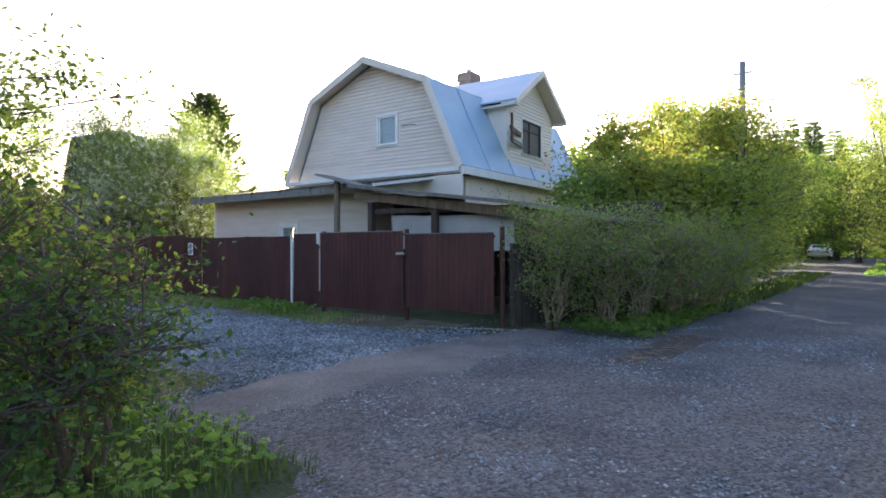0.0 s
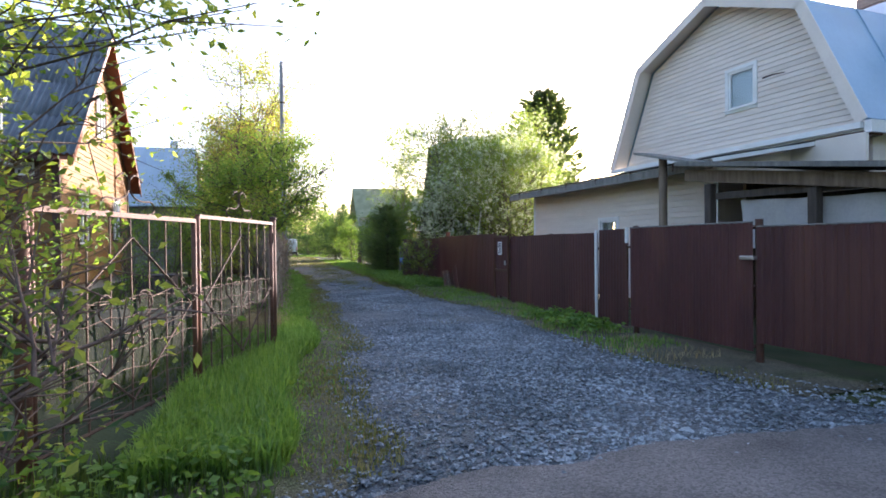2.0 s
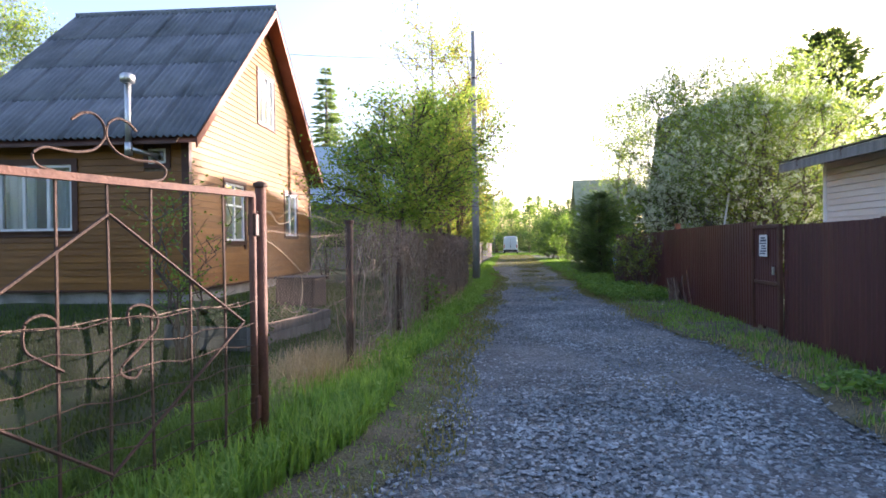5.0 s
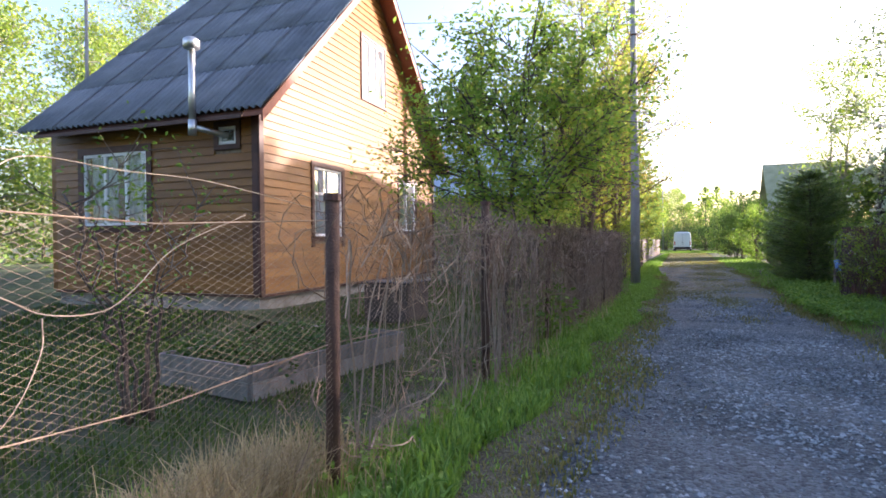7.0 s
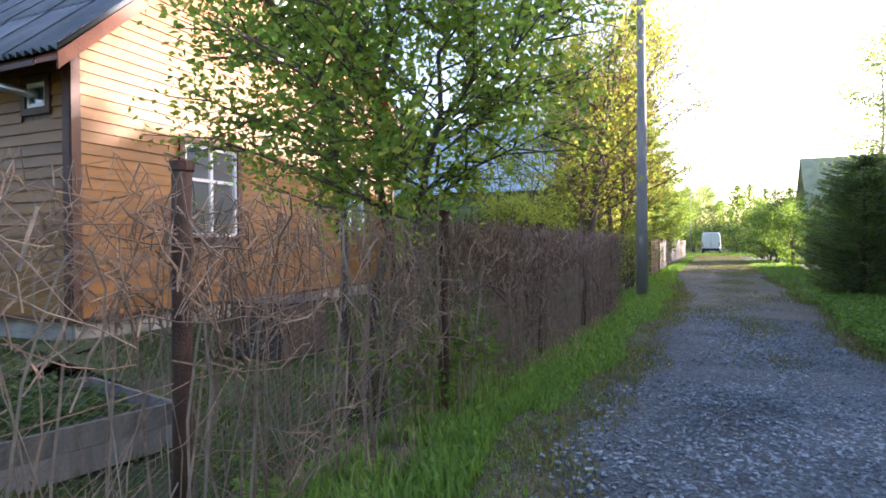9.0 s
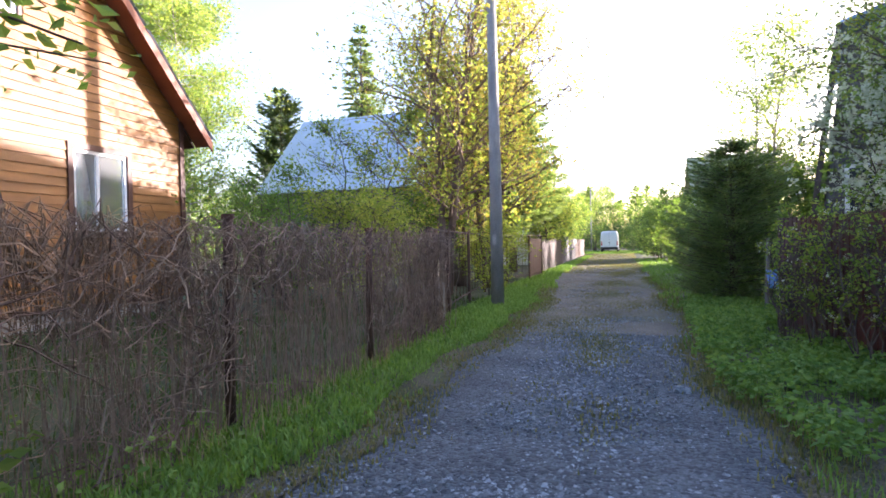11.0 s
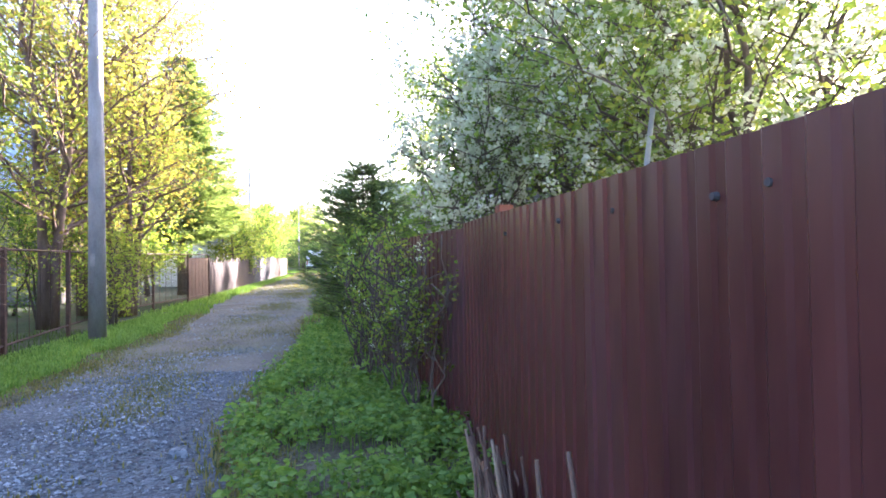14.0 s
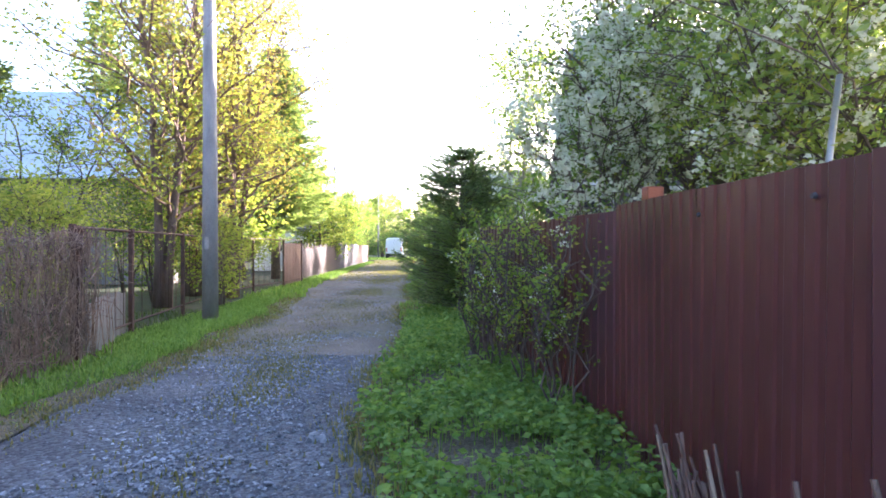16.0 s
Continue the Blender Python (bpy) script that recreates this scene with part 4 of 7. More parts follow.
for zz, mt, dd in ((5.40, M_TRIM, 18.15), (5.02, M_GREY_WOOD, 18.3)):
    part("plank", Shape().hexa([wp(16.95, 8.90, zz), wp(dd, 9.10, zz - 0.06), wp(dd, 9.20, zz - 0.06), wp(16.95, 8.95, zz), wp(16.95, 8.90, zz + 0.15), wp(dd, 9.10, zz + 0.09), wp(dd, 9.20, zz + 0.09), wp(16.95, 8.95, zz + 0.15)]), mt, rack)
# brick chimney
ch = thing("chimney", "worn pale brick chimney stub with a cement cap", "chimney")
cz = 7.75
for row in range(12):
    g = 0.33 + (0.06 if row > 8 else 0)
    bx = [(-g, -g, g - 0.125, -g + 0.12), (g - 0.12, -g, g, g - 0.125), (-g + 0.125, g - 0.12, g, g), (-g, -g + 0.125, -g + 0.12, g)]
    for x0, y0, x1, y1 in bx:
        pc = wp(21.5, 13.4, 0)
        part("brick", Shape().box(pc.x + x0, pc.y + y0, cz + row * 0.115, pc.x + x1, pc.y + y1, cz + row * 0.115 + 0.105), M_BRICK, ch)
pc = wp(21.5, 13.4, 0)
part("cap", Shape().box(pc.x - 0.36, pc.y - 0.36, cz + 12 * 0.115, pc.x + 0.36, pc.y + 0.36, cz + 12 * 0.115 + 0.06, 0.02), M_CONCRETE, ch)
part("pot", Shape().tube([(pc.x, pc.y, cz + 1.44), (pc.x, pc.y, cz + 1.62), (pc.x, pc.y, cz + 1.66)], [0.14, 0.12, 0.04], 10), M_STEEL, ch)
# stick on the gable
stick = Shape().tube([wp(D0 + 0.34, 11.58, 5.40), wp(D0 + 0.2, 11.2, 5.36), wp(D0 + 0.2, 10.9, 5.33)], [0.02, 0.018, 0.012], 6)
solo("bracket", stick, M_RUST_BAR, "rusty iron bracket sticking out of the gable", "bracket")

# low annexe in front
an = thing("annexe", "low cream sided annexe with a flat felt roof", "annexe")
AD, AU0, AU1 = 11.9, 10.55, 18.05
AWIN = [(13.78, 14.48, 1.60, 2.10)]


def a_wall(u, out, z):
    return wp(AD - out, u, z)


core_wall(a_wall, lambda z: (AU0, AU1), 0.1, 3.15, AWIN, 0.2, an, M_SIDING)
lap_boards(an, a_wall, 0.125, 0.3, 3.13, lambda z: (AU0 + 0.01, AU1 - 0.01), [(a - 0.08, b + 0.08, c - 0.08, d + 0.08) for a, b, c, d in AWIN], M_SIDING, "siding_board", 0.032, 0.0, 0.014)
window(an, a_wall, *AWIN[0], M_WHITE, M_WHITE, (), None, trim_w=0.08)
for u0, u1 in ((AU0, AU0 + 0.2), (AU1 - 0.2, AU1)):
    part("wall", Shape().hexa([wp(AD + 0.2, u0, 0.1), wp(D0 + 0.4, u0, 0.1), wp(D0 + 0.4, u1, 0.1), wp(AD + 0.2, u1, 0.1), wp(AD + 0.2, u0, 3.17), wp(D0 + 0.4, u0, 3.56), wp(D0 + 0.4, u1, 3.56), wp(AD + 0.2, u1, 3.17)]), M_SIDING, an)
for u in (AU0 - 0.03, AU1 - 0.08):
    part("corner_board", slab_between(a_wall, u, u + 0.11, 0.2, 3.0, 0.0, 0.035), M_WHITE, an)
part("roof_deck", Shape().hexa([wp(11.2, 10.0, 3.04), wp(D0 + 0.4, 10.0, 3.58), wp(D0 + 0.4, 18.45, 3.58), wp(11.2, 18.45, 3.04), wp(11.2, 10.0, 3.12), wp(D0 + 0.4, 10.0, 3.66), wp(D0 + 0.4, 18.45, 3.66), wp(11.2, 18.45, 3.12)]), M_WHITE, an)
part("roof_felt", Shape().hexa([wp(11.15, 10.0, 3.125), wp(D0 + 0.4, 10.0, 3.665), wp(D0 + 0.4, 18.5, 3.665), wp(11.15, 18.5, 3.125), wp(11.15, 10.0, 3.145), wp(D0 + 0.4, 10.0, 3.685), wp(D0 + 0.4, 18.5, 3.685), wp(11.15, 18.5, 3.145)]), M_DARK, an)
for k in range(6):
    u = 11.0 + k * 1.35
    part("rafter_end", Shape().hexa([wp(11.17, u, 2.98), wp(11.9, u, 3.10), wp(11.9, u + 0.05, 3.10), wp(11.17, u + 0.05, 2.98), wp(11.17, u, 3.16), wp(11.9, u, 3.16), wp(11.9, u + 0.05, 3.16), wp(11.17, u + 0.05, 3.16)]), M_TRIM, an)
part("fascia", Shape().hexa([wp(11.17, 10.0, 2.92), wp(11.2, 10.0, 2.92), wp(11.2, 18.45, 2.92), wp(11.17, 18.45, 2.92), wp(11.17, 10.0, 3.10), wp(11.2, 10.0, 3.10), wp(11.2, 18.45, 3.10), wp(11.17, 18.45, 3.10)]), M_GREY_WOOD, an)
for z0, z1, o, mt in ((3.56, 3.66, -0.02, M_MAROON), (3.66, 3.72, 0.02, M_WHITE)):
    part("flashing", Shape().hexa([wp(D0 + 0.1 - o, 9.0, z0), wp(D0 + 0.45, 9.0, z0), wp(D0 + 0.45, 16.9, z0), wp(D0 + 0.1 - o, 16.9, z0), wp(D0 + 0.1 - o, 9.0, z1), wp(D0 + 0.45, 9.0, z1), wp(D0 + 0.45, 16.9, z1), wp(D0 + 0.1 - o, 16.9, z1)]), mt, an)

part("wall", Shape().hexa([wp(14.0, 8.98, 2.6), wp(14.08, 8.98, 2.6), wp(14.08, 10.6, 2.6), wp(14.0, 10.6, 2.6), wp(14.0, 8.98, 3.6), wp(14.08, 8.98, 3.6), wp(14.08, 10.6, 3.6), wp(14.0, 10.6, 3.6)]), M_SIDING, an)
# open shelter behind the gate
cp = thing("open_shelter", "sagging timber shelter with felt roof behind the gate", "shelter")


def block(d0, d1, u0, u1, za, zb, h):
    """A member from u0 at height za to u1 at height zb, h thick."""
    return Shape().hexa([wp(d0, u0, za), wp(d1, u0, za), wp(d1, u1, zb), wp(d0, u1, zb), wp(d0, u0, za + h), wp(d1, u0, za + h), wp(d1, u1, zb + h), wp(d0, u1, zb + h)])


part("post", Shape().tube([wp(10.85, 10.97, 0), wp(10.85, 10.95, 3.28)], [0.09, 0.085], 10), M_TIMBER, cp, smooth=True)
part("roof_board", block(10.55, 11.2, 11.5, 9.95, 3.38, 2.98, 0.05), M_GREY_WOOD, cp)
for k, (ua, ub, za, zb) in enumerate(((10.2, 5.6, 2.98, 2.36), (5.7, 3.2, 2.38, 1.88))):
    part("roof", Shape().hexa([wp(10.5, ua, za), wp(10.5, ub, zb), wp(14.2, ub, zb + 0.04), wp(14.2, ua, za + 0.04), wp(10.5, ua, za + 0.05), wp(10.5, ub, zb + 0.05), wp(14.2, ub, zb + 0.09), wp(14.2, ua, za + 0.09)]), M_DARK, cp)
    part("edge_batten", block(10.44, 10.5, ua, ub, za - 0.02, zb - 0.02, 0.08), M_GREY_WOOD, cp)
    part("beam", block(10.7, 10.82, ua, ub, za - 0.30, zb - 0.30, 0.22), M_TIMBER, cp)
part("beam", block(10.84, 10.92, 9.6, 5.2, 2.28, 2.22, 0.12), M_SHED, cp)
for u in (9.6, 7.6, 5.4, 3.5):
    part("post", block(10.72, 10.86, u, u + 0.14, 0, 0, 1.75 + (u - 3.3) * 0.13), M_SHED, cp)
part("back_wall", block(14.0, 14.08, 10.4, 3.3, 0.0, 0.0, 2.5), M_SHED, cp)
part("side_wall", block(10.9, 14.0, 3.2, 3.28, 0.0, 0.0, 1.85), M_SHED, cp)
part("side_wall", block(11.95, 14.0, 9.9, 9.98, 0.0, 0.0, 2.9), M_TIMBER, cp)
tp_, n_ = Shape(), 22
for i in range(n_ + 1):
    q = i / n_
    u = 9.15 - 3.5 * q
    for j in range(4):
        tp_.v.append(tuple(wp(10.95 + 0.06 * math.sin(i * 1.3 + j), u, 2.24 - 0.04 * q - j * 0.28 - 0.05 * math.sin(q * 3.1))))
tp_.f = [(i * 4 + j, i * 4 + j + 1, (i + 1) * 4 + j + 1, (i + 1) * 4 + j) for i in range(n_) for j in range(3)]
solo("tarpaulin", tp_, M_TARP, "sagging grey tarpaulin hung under the shelter roof", "tarpaulin", smooth=True)

# ---- profiled steel fence along the lane ----
def ribbed(width, height, pitch=0.115, depth=0.009):
    """One trapezoid-profiled steel sheet with a thickness, standing on z = 0, running along y."""
    s, ys, xs = Shape(), [0.0], [0.0]
    n = round(width / pitch)
    for i in range(n):
        y = i * pitch
        ys += [y + pitch * 0.30, y + pitch * 0.42, y + pitch * 0.88, y + pitch * 1.0]
        xs += [0.0, -depth, -depth, 0.0]
    k = len(ys)
    for off in (0.0, 0.0012):
        for z in (0.0, height):
            s.v += [(x + off, y, z) for x, y in zip(xs, ys)]
    for i in range(k - 1):
        s.f += [(i, k + i, k + i + 1, i + 1), (2 * k + i + 1, 3 * k + i + 1, 3 * k + i, 2 * k + i), (k + i, 3 * k + i, 3 * k + i + 1, k + i + 1)]
    return s.mesh("panel")


def fence_run(fence, a, b, z0, height, mat, posts=True, seed=1):
    """Sheets from a to b, each a part, with rails and posts behind."""
    rng = random.Random(seed)
    a, b = Vector((*a, 0)), Vector((*b, 0))
    L = (b - a).length
    n = max(1, round(L / 1.15))
    me = ribbed(L / n * 1.018, height, pitch=L / n * 1.018 / 10)
    ang = math.degrees(math.atan2(-(b - a).x, (b - a).y))
    for i in range(n):
        ob = part("panel", me, mat, fence)
        p = a.lerp(b, i / n)
        ob.matrix_basis = pose(p.x + rng.uniform(-0.004, 0.004), p.y, z0 + rng.uniform(-0.012, 0.012), rng.uniform(-0.2, 0.2), rng.uniform(-0.4, 0.4), ang)
    for zz in (z0 + 0.3, z0 + height - 0.3):
        part("rail", Shape().tube([a + Vector((0.05, 0, zz)), b + Vector((0.05, 0, zz))], 0.022, 4), M_TRIM, fence)
    if posts:
        for i in range(0, n + 1, 2):
            p = a.lerp(b, i / n)
            part("post", Shape().tube([p + Vector((0.10, 0, -0.1)), p + Vector((0.10, 0, z0 + height + 0.02))], 0.03, 8), M_TRIM, fence)


fn = thing("steel_fence", "maroon profiled steel sheet fence", "fence")
fence_run(fn, (7.86, 16.25), (7.86, 22.25), 0.0, 1.78, M_MAROON, seed=2)
fence_run(fn, (7.86, 22.25), (7.20, 25.9), -0.02, 1.76, M_MAROON, seed=3)
fence_run(fn, (7.78, 10.92), (7.84, 15.25), 0.0, 1.70, M_MAROON_DULL, seed=4)
fence_run(fn, (7.74, 9.95), (7.78, 10.90), 0.12, 1.61, M_MAROON_DULL, posts=False, seed=5)
part("corner_cap", Shape().box(8.28, 22.75, 0.1, 8.42, 22.89, 1.98, 0.01), M_SOFFIT, fn, "orange-red post standing behind the fence")
for y, z in ((20.13, 1.66), (19.60, 1.66), (19.05, 1.65), (18.86, 1.66), (21.0, 1.64)):
    part("screw", Shape().tube([(7.853, y, z), (7.838, y, z)], [0.013, 0.010], 8), M_DARK, fn)
# white edge strip and post
part("edge_strip", Shape().box(7.70, 10.895, 0.14, 7.745, 10.932, 1.74, 0.006), M_WHITE, fn, "white painted post")
part("edge_strip", Shape().box(7.70, 9.92, 1.50, 7.735, 9.98, 1.76, 0.004), M_WHITE, fn, "short white strip")
part("edge_strip", Shape().box(7.70, 9.93, 0.9, 7.73, 9.96, 1.46, 0.004), M_TRIM, fn)
# wicket door with a notice
wd = thing("wicket_door", "narrow maroon steel door in the fence", "door")
wdm = ribbed(0.86, 1.55, pitch=0.086)
part("leaf", wdm, M_MAROON_DULL, wd).matrix_basis = pose(7.80, 15.32, 0.12)
for s in (Shape().box(7.76, 15.25, 0.05, 7.82, 15.31, 1.72, 0.006), Shape().box(7.76, 16.19, 0.05, 7.82, 16.25, 1.72, 0.006), Shape().box(7.76, 15.31, 1.66, 7.82, 16.19, 1.72, 0.006), Shape().box(7.765, 15.33, 0.78, 7.79, 16.17, 0.84, 0.005)):
    part("frame_bar", s, M_TRIM, wd)
part("handle", Shape().box(7.73, 15.40, 0.95, 7.77, 15.43, 1.07, 0.006), M_STEEL, wd)
nt = thing("notice", "white notice sheet with dark print on the fence door", "notice")
part("sheet", Shape().box(7.752, 15.64, 1.22, 7.758, 15.92, 1.56), M_WHITE, nt)
for k in range(7):
    part("print_bar", Shape().box(7.748, 15.67 + (0.03 if k % 3 == 0 else 0), 1.255 + k * 0.04, 7.7515, 15.89 - 0.02 * (k % 4), 1.255 + k * 0.04 + (0.022 if k < 5 else 0.03)), M_INK, nt)
# double gate
gt = thing("steel_gate", "double gate of weathered maroon sheet hung above the drive", "gate")
for (y0, y1, z0, z1, x0, x1) in ((5.50, 7.44, 0.27, 1.68, 8.02, 7.86), (7.50, 9.90, 0.15, 1.74, 7.86, 7.75)):
    lf = new("leaf")
    lf.parent = gt
    L = math.hypot(y1 - y0, x1 - x0)
    n = round(L / 0.12)
    me = ribbed(L, z1 - z0, pitch=L / n, depth=0.010)
    ob = part("panel", me, M_MAROON_DULL, lf)
    ob.matrix_basis = pose(x0, y0, z0, 0, 0, math.degrees(math.atan2(-(x1 - x0), y1 - y0)))
    for zz in (z0 + 0.06, (z0 + z1) / 2, z1 - 0.06):
        part("rail", Shape().tube([(x0 + 0.04, y0, zz), (x1 + 0.04, y1, zz)], 0.024, 4), M_TRIM, lf)
    part("top_edge", Shape().tube([(x0 - 0.004, y0, z1 + 0.004), (x1 - 0.004, y1, z1 + 0.004)], 0.012, 4), M_GREY_WOOD, lf)
for x, y in ((8.08, 5.42), (7.85, 7.47), (7.80, 9.93)):
    part("post", Shape().tube([(x + 0.08, y, -0.1), (x + 0.08, y, 1.78)], 0.045, 8), M_TRIM, gt)
part("latch", Shape().box(7.76, 7.40, 1.28, 7.83, 7.62, 1.33, 0.008), M_STEEL, gt)
# dark board fence that carries on behind the shrubs
bf = thing("board_fence", "dark weathered board fence behind the shrubs", "fence")
rb = random.Random(9)
for i in range(40):
    p = Vector((8.25, 5.3, 0)).lerp(Vector((13.6, 4.3, 0)), i / 39)
    h = 1.5 + rb.uniform(-0.05, 0.05)
    part("board", Shape().hexa([(p.x, p.y, 0.05), (p.x + 0.12, p.y - 0.02, 0.05), (p.x + 0.12, p.y + 0.005, 0.05), (p.x, p.y + 0.025, 0.05), (p.x, p.y, h), (p.x + 0.12, p.y - 0.02, h), (p.x + 0.12, p.y + 0.005, h), (p.x, p.y + 0.025, h)]), M_SHED, bf)
for zz in (0.4, 1.2):
    part("rail", Shape().tube([(8.25, 5.36, zz), (13.6, 4.36, zz)], 0.035, 4), M_SHED, bf)

# ---- rusty bar gate and chain-link fence on the other side ----
GP = Vector((2.14, 10.07, 0))
GD = Vector((0.326, 0.945, 0)).normalized()
GN = Vector((0.945, -0.326, 0))


def gp(s, z, o=0.0):
    return GP + GD * s + GN * o + UP * z


def smooth(pts, n=5):
    """A rounded line through the given places."""
    p = [Vector(q) for q in pts]
    p = [p[0] * 2 - p[1]] + p + [p[-1] * 2 - p[-2]]
    out = []
    for a, b, c, d in zip(p[:-3], p[1:-2], p[2:-1], p[3:]):
        for k in range(n):
            t = k / n
            out.append(0.5 * (2 * b + (c - a) * t + (2 * a - 5 * b + 4 * c - d) * t * t + (3 * b - a - 3 * c + d) * t ** 3))
    return out + [p[-2]]


HOOK = [(-1.32, 1.04), (-1.32, 1.11), (-1.38, 1.15), (-1.45, 1.13), (-1.47, 1.07), (-1.46, 0.99), (-1.39, 0.93), (-1.29, 0.86)]
HEART = [(-0.88, 0.79), (-0.92, 0.75), (-0.99, 0.78), (-0.99, 0.83), (-0.88, 0.92), (-0.78, 1.01), (-0.79, 1.10), (-0.87, 1.15), (-0.95, 1.13), (-0.95, 1.04)]
CREST = [(-1.25, 2.12), (-1.20, 2.16), (-1.14, 2.17), (-1.09, 2.13), (-1.08, 2.06), (-1.13, 1.99), (-1.22, 1.96), (-1.31, 1.96), (-1.38, 1.96), (-1.43, 1.92), (-1.41, 1.87), (-1.33, 1.85)]


for leaf_i, (s0, s1, zt) in enumerate(((-2.08, -0.03, 1.83), (-4.25, -2.16, 1.78))):
    g = thing("bar_gate", "rusty welded bar gate leaf with diamond pattern and wire mesh", "gate", group="leaves of the bar gate")
    for a, b in (((s0, 0.10), (s0, zt)), ((s1, 0.10), (s1, zt))):
        part("stile", Shape().tube([gp(*a), gp(*b)], 0.026, 8), M_RUST, g, smooth=True)
    part("top_rail", Shape().hexa([gp(s0, zt - 0.02, -0.025), gp(s1, zt - 0.02, -0.025), gp(s1, zt - 0.02, 0.025), gp(s0, zt - 0.02, 0.025), gp(s0, zt + 0.02, -0.025), gp(s1, zt + 0.02, -0.025), gp(s1, zt + 0.02, 0.025), gp(s0, zt + 0.02, 0.025)]), M_RUST, g)
    part("bottom_rail", Shape().tube([gp(s0, 0.14), gp(s1, 0.16)], 0.014, 6), M_RUST_BAR, g)
    nb = 8
    for k in range(1, nb):
        s = s0 + (s1 - s0) * k / nb
        part("bar", Shape().tube([gp(s, 0.12), gp(s + 0.012 * math.sin(k * 2.1), 0.8), gp(s, zt - 0.02)], 0.009, 5), M_RUST_BAR, g)
    mid, hw = (s0 + s1) / 2, (s1 - s0) / 2 * 0.9
    for a, b in (((mid, zt - 0.18), (mid - hw, 0.96)), ((mid, zt - 0.18), (mid + hw, 0.96)), ((mid - hw, 0.96), (mid, 0.26)), ((mid + hw, 0.96), (mid, 0.26))):
        part("brace", Shape().tube([gp(*a, 0.014), gp(*b, 0.014)], 0.010, 5), M_RUST_BAR, g)
    sh = mid + 1.055
    part("scroll", Shape().tube(smooth([gp(q + sh, z, 0.01) for q, z in HOOK]), 0.008, 5), M_RUST_BAR, g)
    part("scroll", Shape().tube(smooth([gp(q + sh, z, 0.01) for q, z in HEART]), 0.008, 5), M_RUST_BAR, g)
    for fl in (1, -1):
        part("scroll", Shape().tube(smooth([gp(mid + fl * (q + 1.075), z + zt - 1.83) for q, z in CREST]), 0.0075, 5), M_RUST_BAR, g)
    for k in range(7):
        z = 0.24 + k * 0.14
        pts = [gp(s0 + (s1 - s0) * q / 14, z + 0.018 * math.sin(q * 1.9 + k) + 0.05 * (q / 14 if leaf_i else 0) * (k > 2), 0.02) for q in range(15)]
        part("cross_wire", Shape().tube(pts, 0.0035, 4), M_RUST_BAR, g)
# shade netting tied behind the lower half
for s0, s1, zt, sd in ((-2.06, -0.05, 1.08, 3), (-4.2, -2.18, 1.08, 8)):
    nn, mm_ = 40, 8
    s = Shape()
    for i in range(nn + 1):
        for j in range(mm_ + 1):
            q, w = i / nn, j / mm_
            s.v.append(tuple(gp(s0 + (s1 - s0) * q, 0.10 + (zt - 0.10 + 0.05 * noise.noise(Vector((q * 7, sd, 0)))) * w, -0.05 + 0.04 * noise.noise(Vector((q * 5, w * 2.5, sd))) + 0.006 * math.sin(q * 34))))
    s.f = [(i * (mm_ + 1) + j, (i + 1) * (mm_ + 1) + j, (i + 1) * (mm_ + 1) + j + 1, i * (mm_ + 1) + j + 1) for i in range(nn) for j in range(mm_)]
    net = thing("shade_net", "creased grey-green shade net hung behind the gate bars", "netting")
    part("fabric", s, M_NET, net, smooth=True)
    part("top_cord", Shape().tube([gp(s0 + (s1 - s0) * i / 12, zt + 0.012 - 0.02 * math.sin(math.pi * (i % 3) / 3), -0.045) for i in range(13)], 0.004, 5), M_WIRE, net, "thin wire along the top edge")
    for i in range(6):
        q = s0 + (s1 - s0) * (0.06 + 0.175 * i)
        part("tie", Shape().tube([gp(q, zt - 0.02, -0.05), gp(q + 0.01, zt + 0.02, 0.0), gp(q + 0.02, zt - 0.03, 0.014)], 0.003, 4), M_WIRE, net)
gpst = thing("gate_post", "round rusty steel gate post with capped top and hinge", "post")
part("pipe", Shape().tube([gp(0.05, -0.1), gp(0.05, 1.90)], 0.038, 14), M_RUST, gpst, smooth=True)
part("cap", Shape().tube([gp(0.05, 1.89), gp(0.05, 1.915), gp(0.05, 1.93)], [0.050, 0.050, 0.02], 14), M_RUST_BAR, gpst)
for z in (0.35, 1.62):
    part("hinge", Shape().box(*(gp(-0.02, z - 0.08) - Vector((0.03, 0.03, 0))), *(gp(-0.02, z + 0.08) + Vector((0.03, 0.03, 0))), 0.008), M_TRIM, gpst)
gp2 = thing("gate_post", "rusty steel gate post among the bushes", "post")
part("pipe", Shape().tube([gp(-4.32, -0.1), gp(-4.32, 1.86)], 0.048, 12), M_RUST, gp2, smooth=True)
chn = thing("chain", "rusty chain looped round the two gate stiles", "chain")
cpts = [gp(-2.55 + 0.06 * k, 1.30 - 0.16 * math.sin(math.pi * min(1, k / 10)) - 0.02 * k, 0.04) for k in range(9)]
for k in range(8):
    a, b = cpts[k], cpts[k + 1]
    c, d = (a + b) / 2, (b - a).normalized()
    side = d.cross(GN if k % 2 else UP).normalized()
    ring = [c + d * 0.040 * math.cos(w * 0.785) + side * 0.020 * math.sin(w * 0.785) for w in range(9)]
    part("link", Shape().tube(ring, 0.007, 5, False), M_RUST_BAR, chn)

HX = 2.08
fence_l = thing("chain_link_fence", "sagging rusty chain-link fence on steel posts", "fence")
